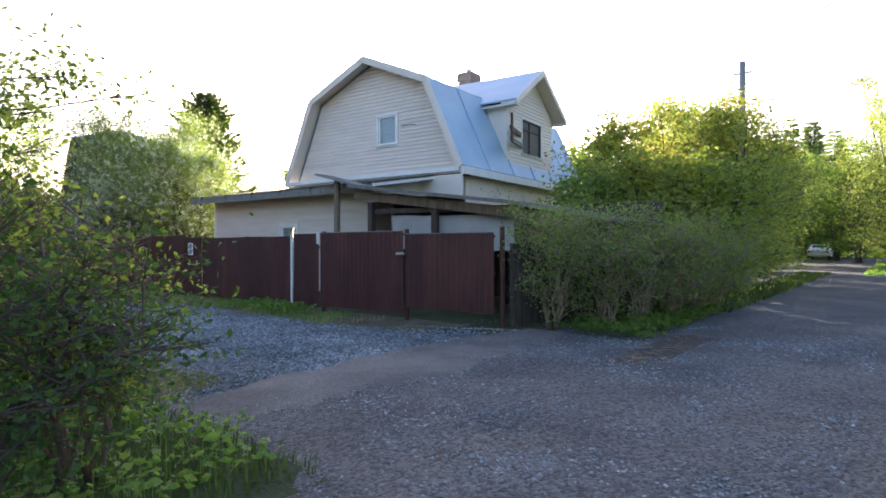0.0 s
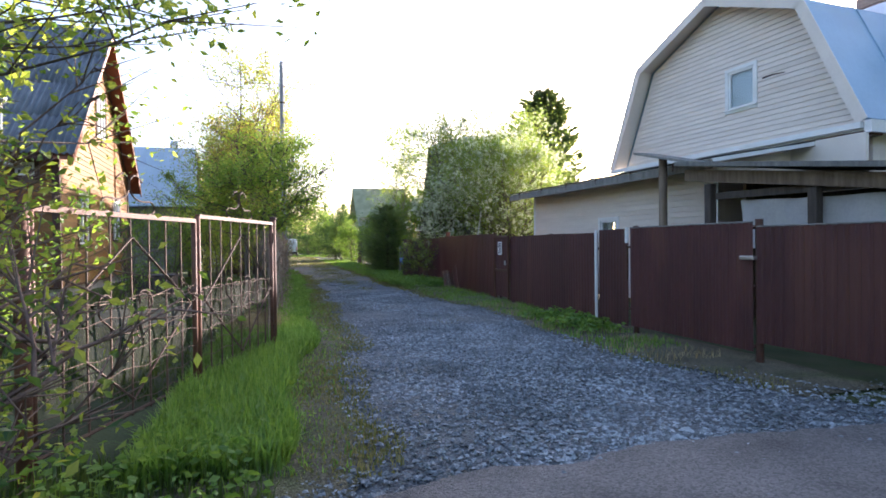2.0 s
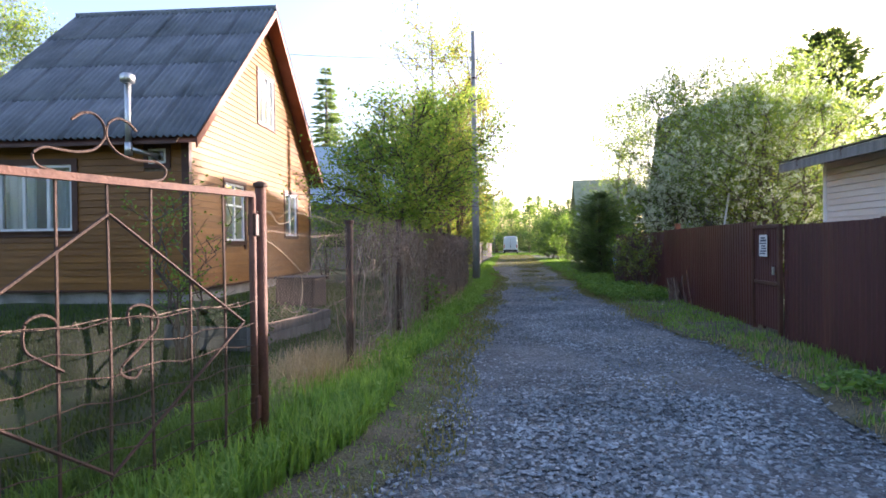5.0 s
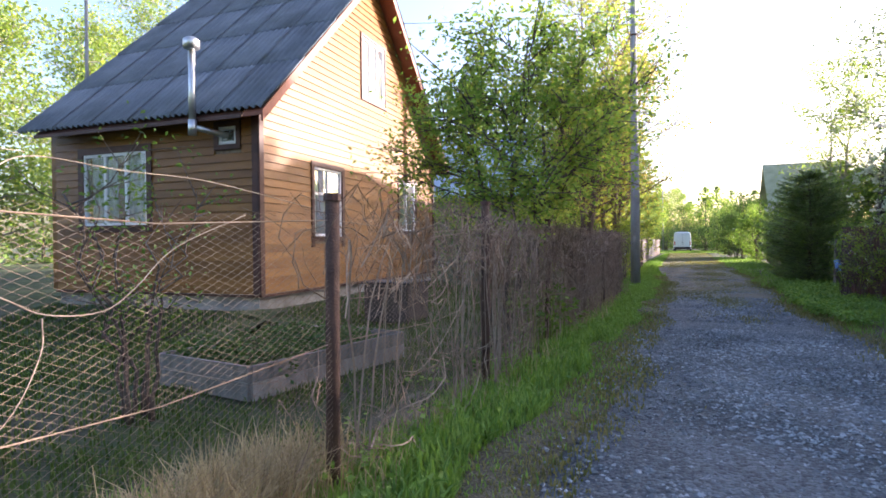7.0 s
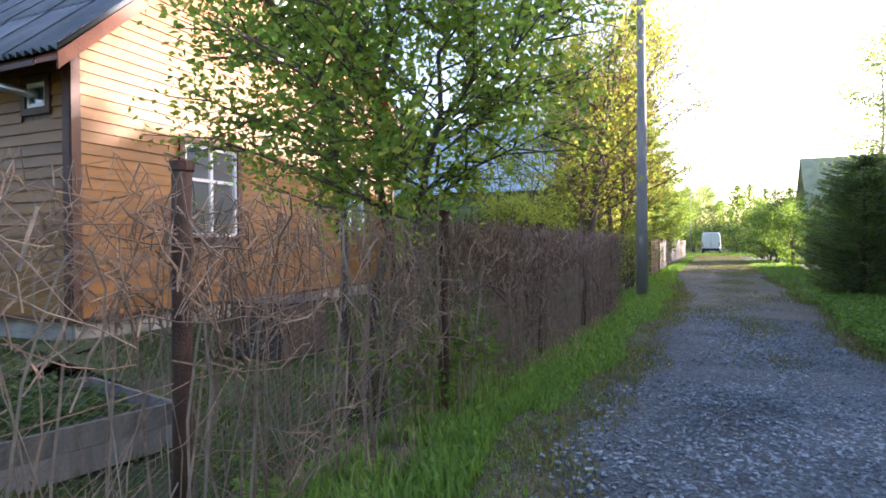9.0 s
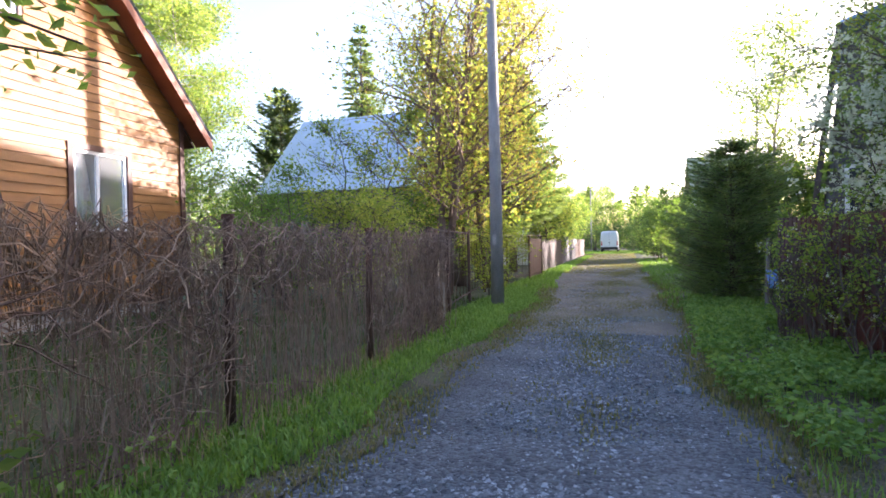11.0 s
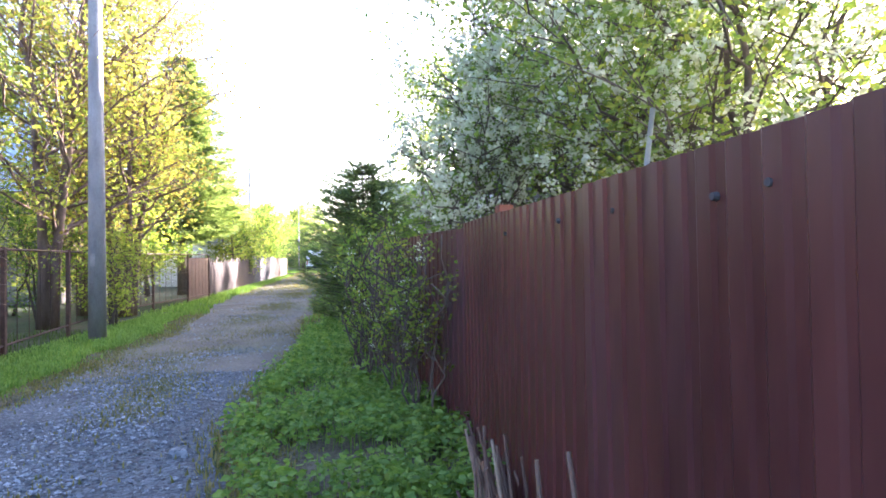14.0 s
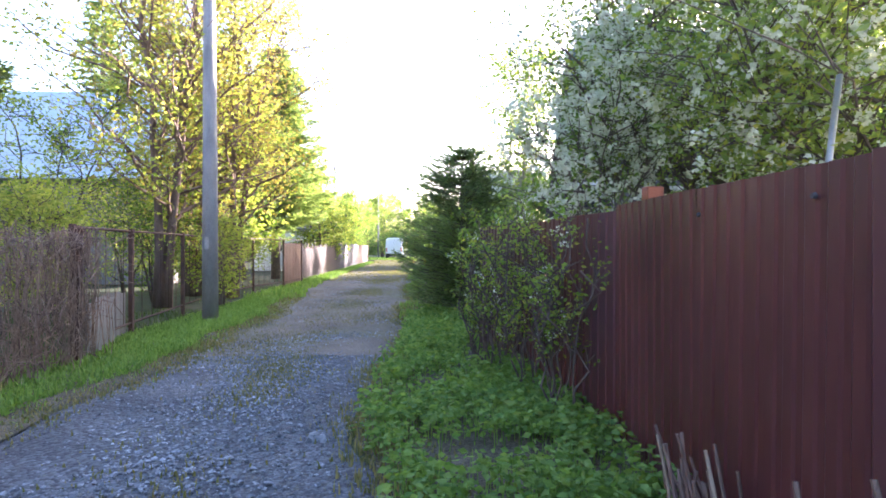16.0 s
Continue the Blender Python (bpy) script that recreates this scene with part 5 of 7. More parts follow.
for y, h in ((12.40, 1.72), (14.97, 1.84), (17.55, 1.75), (20.3, 1.72), (22.85, 1.66), (25.3, 1.66)):
    part("post", Shape().tube([(HX, y, -0.1), (HX + 0.01, y + 0.01, h)], 0.042, 10), M_RUST_BAR if y > 12 else M_RUST, fence_l, "rusty steel post", smooth=True)
    part("post_cap", Shape().tube([(HX + 0.01, y + 0.01, h - 0.01), (HX + 0.01, y + 0.01, h + 0.03)], 0.052, 10), M_TRIM, fence_l)
spans = [(10.12, 12.40), (12.40, 14.97), (14.97, 17.55), (17.55, 20.3), (20.3, 22.85), (22.85, 25.3)]
for k, (ya, yb) in enumerate(spans):
    pitch = 0.072 if k < 2 else 0.09
    n = int((yb - ya) / pitch)
    zs = np.arange(0.10, 1.66, pitch * 0.45)
    vs, fs, c = [], [], 0
    w = 0.0011 if k < 2 else 0.0013
    for i in range(n):
        y0 = ya + pitch * i
        for s in (0, 1):
            for j in range(len(zs)):
                yy = y0 + pitch * ((j + s) % 2)
                bulge = 0.03 * math.sin(yy * 2.1) + 0.02 * math.sin(zs[j] * 3 + yy)
                x = HX + bulge + (w if s else -w) * (1 if j % 2 else -1)
                zz = zs[j] - 0.05 * math.sin(math.pi * (yy - ya) / (yb - ya)) * zs[j] / 1.6
                vs += [(x - w, yy, zz), (x + w, yy - w, zz), (x + w, yy + w, zz)]
                if j:
                    b = c - 3
                    fs += [(b, b + 1, c + 1, c), (b + 1, b + 2, c + 2, c + 1), (b + 2, b, c, c + 2)]
                c += 3
    part("mesh", array_mesh("mesh", np.array(vs), np.array(fs)), M_WIRE, fence_l, "diamond wire mesh", kind="stuff")
    for zz in (1.60, 0.9):
        part("tension_wire", Shape().tube([(HX, ya, zz), (HX + 0.02, (ya + yb) / 2, zz - 0.05), (HX, yb, zz)], 0.003, 4), M_WIRE, fence_l)

# dry climbers matted over the fence
def tangle(name, rng, n, y0, y1, label, dens, z1=1.75, mat=None, thick=0.004):
    s = Shape()
    vs, fs, c = [], [], 0
    for _ in range(n):
        y = y0 + (y1 - y0) * rng.uniform() ** dens
        z = rng.uniform(0.0, z1 * 0.9)
        while noise.noise(Vector((y * 1.3, z * 1.5 + 4.0, 0.5))) < (0.10 if z < 1.0 else -0.35):
            y, z = y0 + (y1 - y0) * rng.uniform() ** dens, rng.uniform(0.0, z1 * 0.95)
        x = HX + rng.normal() * 0.09
        d = np.array([rng.normal() * 0.15, rng.normal() * 0.7, abs(rng.normal()) * 0.9 + 0.15])
        m = rng.integers(5, 10)
        st = rng.uniform(0.07, 0.17)
        r0 = thick * rng.uniform(0.5, 1.8)
        p = np.array([x, y, z])
        for i in range(m):
            d += rng.normal(size=3) * np.array([0.25, 0.45, 0.40])
            d[0] -= (p[0] - HX) * 0.8
            if p[2] > z1:
                d[2] = -abs(d[2]) * 0.5 - 0.1
            d /= np.linalg.norm(d)
            r = r0 * (1 - 0.7 * i / m)
            a = np.array([d[1], -d[0], 0.01])
            a /= np.linalg.norm(a)
            b = np.cross(d, a)
            vs += [p + a * r, p - a * r * 0.5 + b * r * 0.87, p - a * r * 0.5 - b * r * 0.87]
            if i:
                k = c - 3
                fs += [(k, k + 1, c + 1, c), (k + 1, k + 2, c + 2, c + 1), (k + 2, k, c, c + 2)]
            c += 3
            p = p + d * st
            p[2] = max(p[2], 0.02)
    return solo(name, array_mesh(name, np.array(vs), np.array(fs)), mat or M_VINE, label, "climber", kind="stuff")


RV = np.random.default_rng(77)
tangle("dry_vines", RV, 260, 12.0, 15.2, "sparse dry climber stems on the chain-link fence", 0.6, thick=0.0034)
tangle("dry_vines", RV, 430, 14.8, 19.0, "matted leafless grey-brown climber on the fence", 0.9, 1.66, thick=0.0045)
tangle("dry_vines", RV, 850, 18.0, 25.6, "dense leafless grey-brown climber on the fence", 1.0, 1.62, thick=0.0045)
tangle("dry_vines", RV, 520, 17.4, 25.6, "dark reddish-brown woody climber stems on the fence", 1.0, 1.66, M_BARK_RED, 0.0052)
tangle("dead_stems", RV, 260, 12.6, 25.0, "pale dead stems poking out of the climber", 0.9, 1.6, M_VINE_PALE, 0.0048)


def strands(name, rng, n, y0, y1, z_top, label, mat, r0, sway, push):
    """Long stems: up along the fence, over its top and hanging down again."""
    vs, fs, c = [], [], 0
    for _ in range(n):
        y, x = rng.uniform(y0, y1), HX + rng.normal() * 0.07
        side = rng.choice((-1.0, 1.0)) * rng.uniform(0.3, 1.0) * push
        top = z_top * rng.uniform(0.82, 1.06)
        drift, m = rng.normal() * sway, 13
        low = rng.uniform(0.1, 0.9) * top
        ph, r = rng.uniform(0, 6.28), r0 * rng.uniform(0.5, 1.7)
        path = []
        for i in range(m):
            q = i / (m - 1)
            z = top * math.sin(min(1.0, q * 1.9) * math.pi / 2) if q < 0.53 else top - (top - low) * ((q - 0.53) / 0.47) ** 1.4
            path.append(np.array([x + side * q ** 1.6 + 0.02 * math.sin(ph + 9 * q), y + drift * q + 0.05 * math.sin(ph * 2 + 7 * q) + rng.normal() * 0.012, max(0.0, z)]))
        for i, p in enumerate(path):
            rr = r * (1 - 0.6 * i / m)
            vs += [p + np.array([rr, 0, 0]), p + np.array([-rr * 0.5, rr * 0.87, 0]), p + np.array([-rr * 0.5, -rr * 0.87, 0.001])]
            if i:
                k = c - 3
                fs += [(k, k + 1, c + 1, c), (k + 1, k + 2, c + 2, c + 1), (k + 2, k, c, c + 2)]
            c += 3
    return solo(name, array_mesh(name, np.array(vs), np.array(fs)), mat, label, "climber", kind="stuff")


strands("hanging_stems", RV, 260, 18.6, 25.8, 1.62, "limp leafless stems hanging over the fence like a curtain", M_VINE, 0.0042, 0.22, 0.16)
strands("hanging_stems", RV, 42, 14.6, 18.6, 1.62, "loose grey-brown stems drooping over the wire mesh", M_VINE, 0.0052, 0.55, 0.20)
strands("hanging_stems", RV, 26, 12.6, 18.0, 1.55, "thick pale dead stems arching off the fence", M_VINE_PALE, 0.0062, 0.8, 0.26)
# upright bare canes within the hedge
cv, cf, c = [], [], 0
for _ in range(120):
    y, x = RV.uniform(18.4, 26.0), HX + RV.normal() * 0.13
    p = np.array([x, y, 0.0])
    hgt = RV.uniform(0.9, 1.6)
    r = RV.uniform(0.003, 0.007)
    for i in range(5):
        vs_ = [(p[0] + r, p[1], p[2]), (p[0] - r * 0.5, p[1] + r, p[2]), (p[0] - r * 0.5, p[1] - r, p[2])]
        cv += vs_
        if i:
            k = c - 3
            cf += [(k, k + 1, c + 1, c), (k + 1, k + 2, c + 2, c + 1), (k + 2, k, c, c + 2)]
        c += 3
        p = p + np.array([RV.normal() * 0.035, RV.normal() * 0.05, hgt / 4])
solo("dry_canes", array_mesh("dry_canes", np.array(cv), np.array(cf)), M_VINE, "upright leafless canes along the fence", "canes", kind="stuff")
# long pale stems arching over the near mesh
for pts, r in (([(2.16, 10.05, 1.71), (2.14, 10.30, 1.72), (2.15, 10.43, 1.64), (2.16, 10.65, 1.68), (2.15, 10.79, 1.74), (2.14, 11.10, 1.73), (2.12, 11.51, 1.73), (2.1, 12.2, 1.66)], 0.0042),
               ([(2.15, 10.43, 1.67), (2.17, 10.54, 1.74), (2.15, 10.77, 1.75)], 0.003),
               ([(2.16, 10.05, 1.55), (2.14, 10.41, 1.46), (2.16, 10.68, 1.33), (2.17, 10.81, 1.26), (2.17, 10.99, 1.25), (2.15, 11.13, 1.32), (2.14, 11.31, 1.46), (2.12, 11.7, 1.6)], 0.0045),
               ([(2.17, 10.80, 1.25), (2.19, 10.78, 1.14), (2.21, 10.67, 0.97), (2.2, 10.48, 0.85)], 0.0035),
               ([(2.20, 10.65, 0.94), (2.21, 10.50, 0.96), (2.20, 10.37, 1.0), (2.2, 10.3, 0.8)], 0.0028),
               ([(2.14, 14.27, 0.97), (2.2, 13.69, 0.73), (2.24, 13.22, 0.60), (2.25, 12.94, 0.64)], 0.005)):
    pp = smooth(pts)
    solo("vine_stem", Shape().tube(pp, [r * 0.72 * (1 - 0.5 * k / len(pp)) for k in range(len(pp))], 6), M_VINE_PALE, "long pale dry stem hooked through the fence", "vine", smooth=True)


# raised bed and garden behind the fence
bed = thing("raised_bed", "grey board raised bed filled with dark soil", "planter")
for a, b in (((-1.3, 13.95), (0.05, 13.8)), ((0.05, 13.8), (0.42, 16.1)), ((0.42, 16.1), (-0.95, 16.3)), ((-0.95, 16.3), (-1.3, 13.95))):
    va, vb = Vector((*a, 0)), Vector((*b, 0))
    n = (vb - va).normalized().cross(UP) * 0.035
    for z0, z1 in ((0.0, 0.17), (0.175, 0.33)):
        part("board", Shape().hexa([va + UP * z0, vb + UP * z0, vb + n + UP * z0, va + n + UP * z0, va + UP * z1, vb + UP * z1, vb + n + UP * z1, va + n + UP * z1]), M_GREY_WOOD, bed)
part("soil", Shape().hexa([(-1.27, 13.98, 0), (0.02, 13.83, 0), (0.38, 16.07, 0), (-0.92, 16.27, 0), (-1.27, 13.98, 0.25), (0.02, 13.83, 0.25), (0.38, 16.07, 0.25), (-0.92, 16.27, 0.25)]), M_SOIL, bed)
bed.matrix_basis = pose(0.12, 0.0, 0.0)
bank = Shape()
for wall_at, u0, u1 in ((o_gable, -0.5, O_WID + 0.3), (o_left, -0.5, O_LEN + 0.2)):
    m = 40
    for i in range(m + 1):
        u = u0 + (u1 - u0) * i / m
        lift = 0.05 * noise.noise(Vector((u * 0.9, u0, 2.0)))
        for out, z in ((-0.06, 0.30), (0.12, 0.27), (0.6, 0.17), (1.3, 0.05), (1.9, -0.04)):
            bank.v.append(tuple(wall_at(u, out, z + lift * (z > 0))))
    k0 = len(bank.v) - 5 * (m + 1)
    bank.f += [(k0 + i * 5 + j, k0 + (i + 1) * 5 + j, k0 + (i + 1) * 5 + j + 1, k0 + i * 5 + j + 1) for i in range(m) for j in range(4)]
solo("ground_bank", bank, M_SOIL, "mossy earth banked up against the house foundation", "ground", "structure", True)
wb = thing("water_tank", "dark brown box tank standing by the house", "tank")
part("body", Shape().box(-1.6, 18.6, 0.02, -0.7, 19.5, 0.72, 0.03), M_SHED, wb)
part("lid", Shape().box(-1.64, 18.56, 0.723, -0.66, 19.54, 0.76, 0.015), M_DARK, wb)

# ---- utility pole and wires ----
pl = thing("utility_pole", "grey concrete utility pole with cross iron and painted mark", "pole", (2.2, 29.3, 0))
part("shaft", Shape().tube([(0, 0, -0.2), (0.0, 0, 3.0), (-0.03, 0, 10.15)], [0.155, 0.14, 0.085], 12), M_POLE, pl, smooth=True)
part("mark", Shape().box(-0.05, -0.163, 1.42, 0.03, -0.152, 1.66), M_CONCRETE, pl, "faded white painted number patch")
part("hook", Shape().tube([(-0.16, 0, 9.0), (0.16, 0, 9.0)], 0.02, 6), M_RUST_BAR, pl)
for sx in (-0.16, 0.16):
    part("insulator", Shape().tube([(sx, 0, 9.0), (sx, 0, 9.06), (sx, 0, 9.14)], [0.03, 0.045, 0.03], 8), M_WHITE, pl)
part("clamp", Shape().tube([(0, 0, 8.2), (0, 0, 8.26)], 0.12, 12), M_RUST_BAR, pl)
sp = thing("street_pole", "wooden street pole rising out of the trees", "pole", (22.0, 4.5, 0))
part("shaft", Shape().tube([(0, 0, -0.2), (0.0, 0, 7.9)], [0.13, 0.10], 10), M_POLE, sp, smooth=True)
part("cross_arm", Shape().tube([(0, -0.3, 7.5), (0, 0.3, 7.5)], 0.03, 6), M_RUST_BAR, sp)
ms = thing("mast", "thin grey steel mast beside the wooden house", "mast", (-9.0, 18.4, 0))
part("shaft", Shape().tube([(0, 0, -0.1), (0.03, 0, 5.0), (0.05, 0.02, 10.5)], [0.045, 0.04, 0.03], 8), M_POLE, ms, smooth=True)
part("guy_ring", Shape().tube([(0.03, 0, 5.0), (0.03, 0, 5.08)], 0.06, 8), M_RUST_BAR, ms)
for x, y, h in ((3.0, 62.0, 8.5), (3.6, 95.0, 8.5)):
    q = thing("far_pole", "thin grey pole far along the lane", "pole", (x - 3.6, y, 0))
    part("shaft", Shape().tube([(0, 0, -0.2), (0, 0, h)], [0.12, 0.08], 8), M_POLE, q, smooth=True)


def cable(a, b, sag):
    pts = [Vector(a).lerp(Vector(b), i / 16) - UP * sag * 4 * (i / 16) * (1 - i / 16) for i in range(17)]
    solo("cable", Shape().tube(pts, 0.009, 5), M_RUBBER, "thin black overhead wire", "cable")


cable((2.04, 29.3, 9.1), (-0.6, 62.0, 8.0), 0.6)
cable((2.2, 29.3, 9.1), (-9.0, 21.5, 7.9), 0.3)
cable((22.0, 4.5, 7.7), (3.0, -9.0, 9.6), 0.5)
cable((22.0, 4.5, 7.7), (60.0, 5.5, 7.7), 0.5)

# ---- fences, gate and sheds farther along on the hedge side ----
wf = thing("wire_panel_fence", "rusty angle-iron frame fence with wire panels beside the pole", "fence")
fy = [(1.95, 25.4), (1.60, 27.5), (1.22, 30.35), (0.9, 33.2), (1.0, 36.0), (1.4, 38.2), (1.5, 40.6)]
for k, (x, y) in enumerate(fy):
    part("post", Shape().box(x - 0.035, y - 0.035, -0.05, x + 0.035, y + 0.035, 1.76 if k < 4 else 1.70, 0.006), M_RUST_BAR, wf)
for k in range(len(fy) - 1):
    a, b = Vector((*fy[k], 0)), Vector((*fy[k + 1], 0))
    mt = M_TRIM if k < 3 else M_TIMBER
    for zz in (1.72, 0.22):
        part("rail", Shape().tube([a + UP * zz, b + UP * zz], 0.02, 4), mt if zz > 1 else M_RUST_BAR, wf)
    for q in range(1, 6):
        p = a.lerp(b, q / 6)
        part("bar", Shape().tube([p + UP * 0.22, p + UP * 1.72], 0.006, 4), M_RUST_BAR, wf)
for k in (5,):
    a, b = Vector((*fy[k], 0)), Vector((*fy[k + 1], 0))
    nrm = Vector((-0.02, 0, 0))
    part("panel", Shape().hexa([a + UP * 0.1, b + UP * 0.1, b + nrm + UP * 0.1, a + nrm + UP * 0.1, a + UP * 1.6, b + UP * 1.6, b + nrm + UP * 1.6, a + nrm + UP * 1.6]), M_TRIM, wf, "rusty sheet panel")
for k in (3, 4):
    a, b = Vector((*fy[k], 0)), Vector((*fy[k + 1], 0))
    for q in range(1, 34):
        p = a.lerp(b, q / 34)
        part("mesh_wire", Shape().tube([p + UP * 0.22, p + UP * 1.70], 0.004, 3), M_WIRE, wf)
    for zz in (0.5, 0.8, 1.1, 1.4):
        part("mesh_wire", Shape().tube([a + UP * zz, b + UP * zz], 0.004, 3), M_WIRE, wf)
lw = thing("low_wall", "grey weathered sheet and board patch in the fence foot", "screen")
for k in range(5):
    a = Vector((2.0 - 0.055 * k * 2, 25.6 + 0.36 * k, 0))
    part("board", Shape().box(a.x - 0.02, a.y, 0.05, a.x + 0.01, a.y + 0.34, 0.72 + 0.05 * (k % 2), 0.004), M_GREY_WOOD, lw)
pk = thing("picket_fence", "dark weathered picket fence farther along the lane", "fence")
for k in range(60):
    p = Vector((1.4, 41.0, 0)).lerp(Vector((0.8, 55.0, 0)), k / 59)
    h = 1.5 + 0.12 * rb.uniform(-1, 1)
    part("picket", Shape().box(p.x - 0.012, p.y, 0.05, p.x + 0.012, p.y + 0.13, h), M_SHED, pk)
for zz in (0.4, 1.2):
    part("rail", Shape().tube([(1.36, 41.0, zz), (0.76, 55.0, zz)], 0.03, 4), M_SHED, pk)
ff = thing("far_panel_fence", "dark grey and red-brown sheet fence far along the lane", "fence")
for k, (ya, yb, mt) in enumerate(((55.2, 60.0, M_DARK), (60.1, 66.0, M_DARK), (66.2, 76.0, M_TRIM))):
    part("panel", Shape().box(0.55 - 0.04 * k, ya, -0.03, 0.62 - 0.04 * k, yb, 1.75 - 0.08 * k, 0.01), mt, ff)
wsh = thing("white_shed", "small whitewashed shed with a grey roof among trees", "shed")
part("wall", Shape().box(-3.9, 52.2, 0.0, -0.9, 55.7, 2.5, 0.02), M_WHITE, wsh)
part("roof", Shape().add([(-4.2, 51.9, 2.5), (-0.6, 51.9, 2.5), (-0.6, 56.0, 2.5), (-4.2, 56.0, 2.5), (-2.4, 51.9, 3.5), (-2.4, 56.0, 3.5)], [(0, 1, 4), (1, 2, 5, 4), (2, 3, 5), (3, 0, 4, 5), (3, 2, 1, 0)]), M_SLATE, wsh)
part("door", Shape().box(-0.9, 53.4, 0.1, -0.87, 54.2, 2.0, 0.005), M_TRIM, wsh)
part("window", Shape().box(-3.0, 52.17, 1.2, -2.2, 52.2, 2.0, 0.005), M_DKGLASS, wsh)
# house with the silvery roof
bh = thing("silver_roof_house", "low house with a broad silvery blue sheet roof behind trees", "house")
part("wall", Shape().box(-11.4, 40.0, 0.0, -3.4, 46.0, 4.2, 0.02), M_GREY_WOOD, bh)
for k in range(8):
    xa, xb = -12.0 + 9.0 * k / 8, -12.0 + 9.0 * (k + 1) / 8 - 0.01
    xa2, xb2 = -11.5 + 8.0 * k / 8, -11.5 + 8.0 * (k + 1) / 8 - 0.01
    part("roof_sheet", Shape().hexa([(xa, 39.4, 4.0), (xb, 39.4, 4.0), (xb2, 43.0, 8.1), (xa2, 43.0, 8.1), (xa, 39.4, 4.07), (xb, 39.4, 4.07), (xb2, 43.0, 8.17), (xa2, 43.0, 8.17)]), M_PALE_ROOF, bh)
    part("roof_sheet", Shape().hexa([(xa2, 43.0, 8.1), (xb2, 43.0, 8.1), (xb, 46.6, 4.0), (xa, 46.6, 4.0), (xa2, 43.0, 8.17), (xb2, 43.0, 8.17), (xb, 46.6, 4.07), (xa, 46.6, 4.07)]), M_PALE_ROOF, bh)
for x in (-11.4, -3.5):
    part("gable", Shape().hexa([(x, 40.0, 4.15), (x + 0.1, 40.0, 4.15), (x + 0.1, 46.0, 4.15), (x, 46.0, 4.15), (x, 42.9, 7.9), (x + 0.1, 42.9, 7.9), (x + 0.1, 43.1, 7.9), (x, 43.1, 7.9)]), M_GREY_WOOD, bh)
part("chimney", Shape().box(-5.2, 43.3, 7.3, -4.7, 43.8, 8.7, 0.02), M_PALE_ROOF, bh)
part("window", Shape().box(-8.0, 39.96, 1.4, -6.8, 40.0, 2.7, 0.01), M_DKGLASS, bh)

# steep house behind the blossom tree
sh_ = thing("steep_house", "greyed board house with steep dark roof and blue ridge", "house")
ys = 36.0
part("wall", Shape().hexa([(10.35, ys, 0), (16.35, ys, 0), (16.35, ys + 7, 0), (10.35, ys + 7, 0), (11.15, ys, 7.3), (15.55, ys, 7.3), (15.55, ys + 7, 7.3), (11.15, ys + 7, 7.3)]), M_OLD_WOOD, sh_)
for side in (0, 1):
    f = (lambda x: x) if side == 0 else (lambda x: 26.7 - x)
    part("roof", Shape().hexa([(f(10.10), ys - 0.5, 0.9), (f(10.10), ys + 7.4, 0.9), (f(10.24), ys + 7.4, 0.9), (f(10.24), ys - 0.5, 0.9), (f(10.92), ys - 0.5, 7.5), (f(10.92), ys + 7.4, 7.5), (f(11.07), ys + 7.4, 7.5), (f(11.07), ys - 0.5, 7.5)]), M_SHED, sh_)
    part("roof_top", Shape().hexa([(f(11.0), ys - 0.6, 7.45), (f(11.0), ys + 7.4, 7.45), (f(13.35), ys + 7.4, 8.05), (f(13.35), ys - 0.6, 8.05), (f(11.0), ys - 0.6, 7.53), (f(11.0), ys + 7.4, 7.53), (f(13.35), ys + 7.4, 8.13), (f(13.35), ys - 0.6, 8.13)]), M_BLUE_TILE, sh_)
lap_boards(sh_, lambda u, o, z: Vector((u, ys - o, z)), 0.22, 0.3, 7.3, lambda z: (10.36 + 0.11 * z, 16.34 - 0.11 * z), [], M_OLD_WOOD, "board", 0.02, 0.01)
for (x0, x1, z0, z1) in ((12.6, 14.1, 4.9, 6.2), (11.2, 12.3, 1.6, 3.4), (13.8, 15.2, 1.6, 3.2)):
    part("window_trim", Shape().box(x0 - 0.12, ys - 0.08, z0 - 0.12, x1 + 0.12, ys - 0.034, z1 + 0.12, 0.01), M_WHITE, sh_)
    part("window", Shape().box(x0, ys - 0.11, z0, x1, ys - 0.082, z1, 0.005), M_DKGLASS, sh_)
sh_.matrix_basis = Matrix.Translation((10.35, ys, 0)) @ pose(0, 0, 0, 0, 0, -15) @ Matrix.Translation((-10.35, -ys, 0))
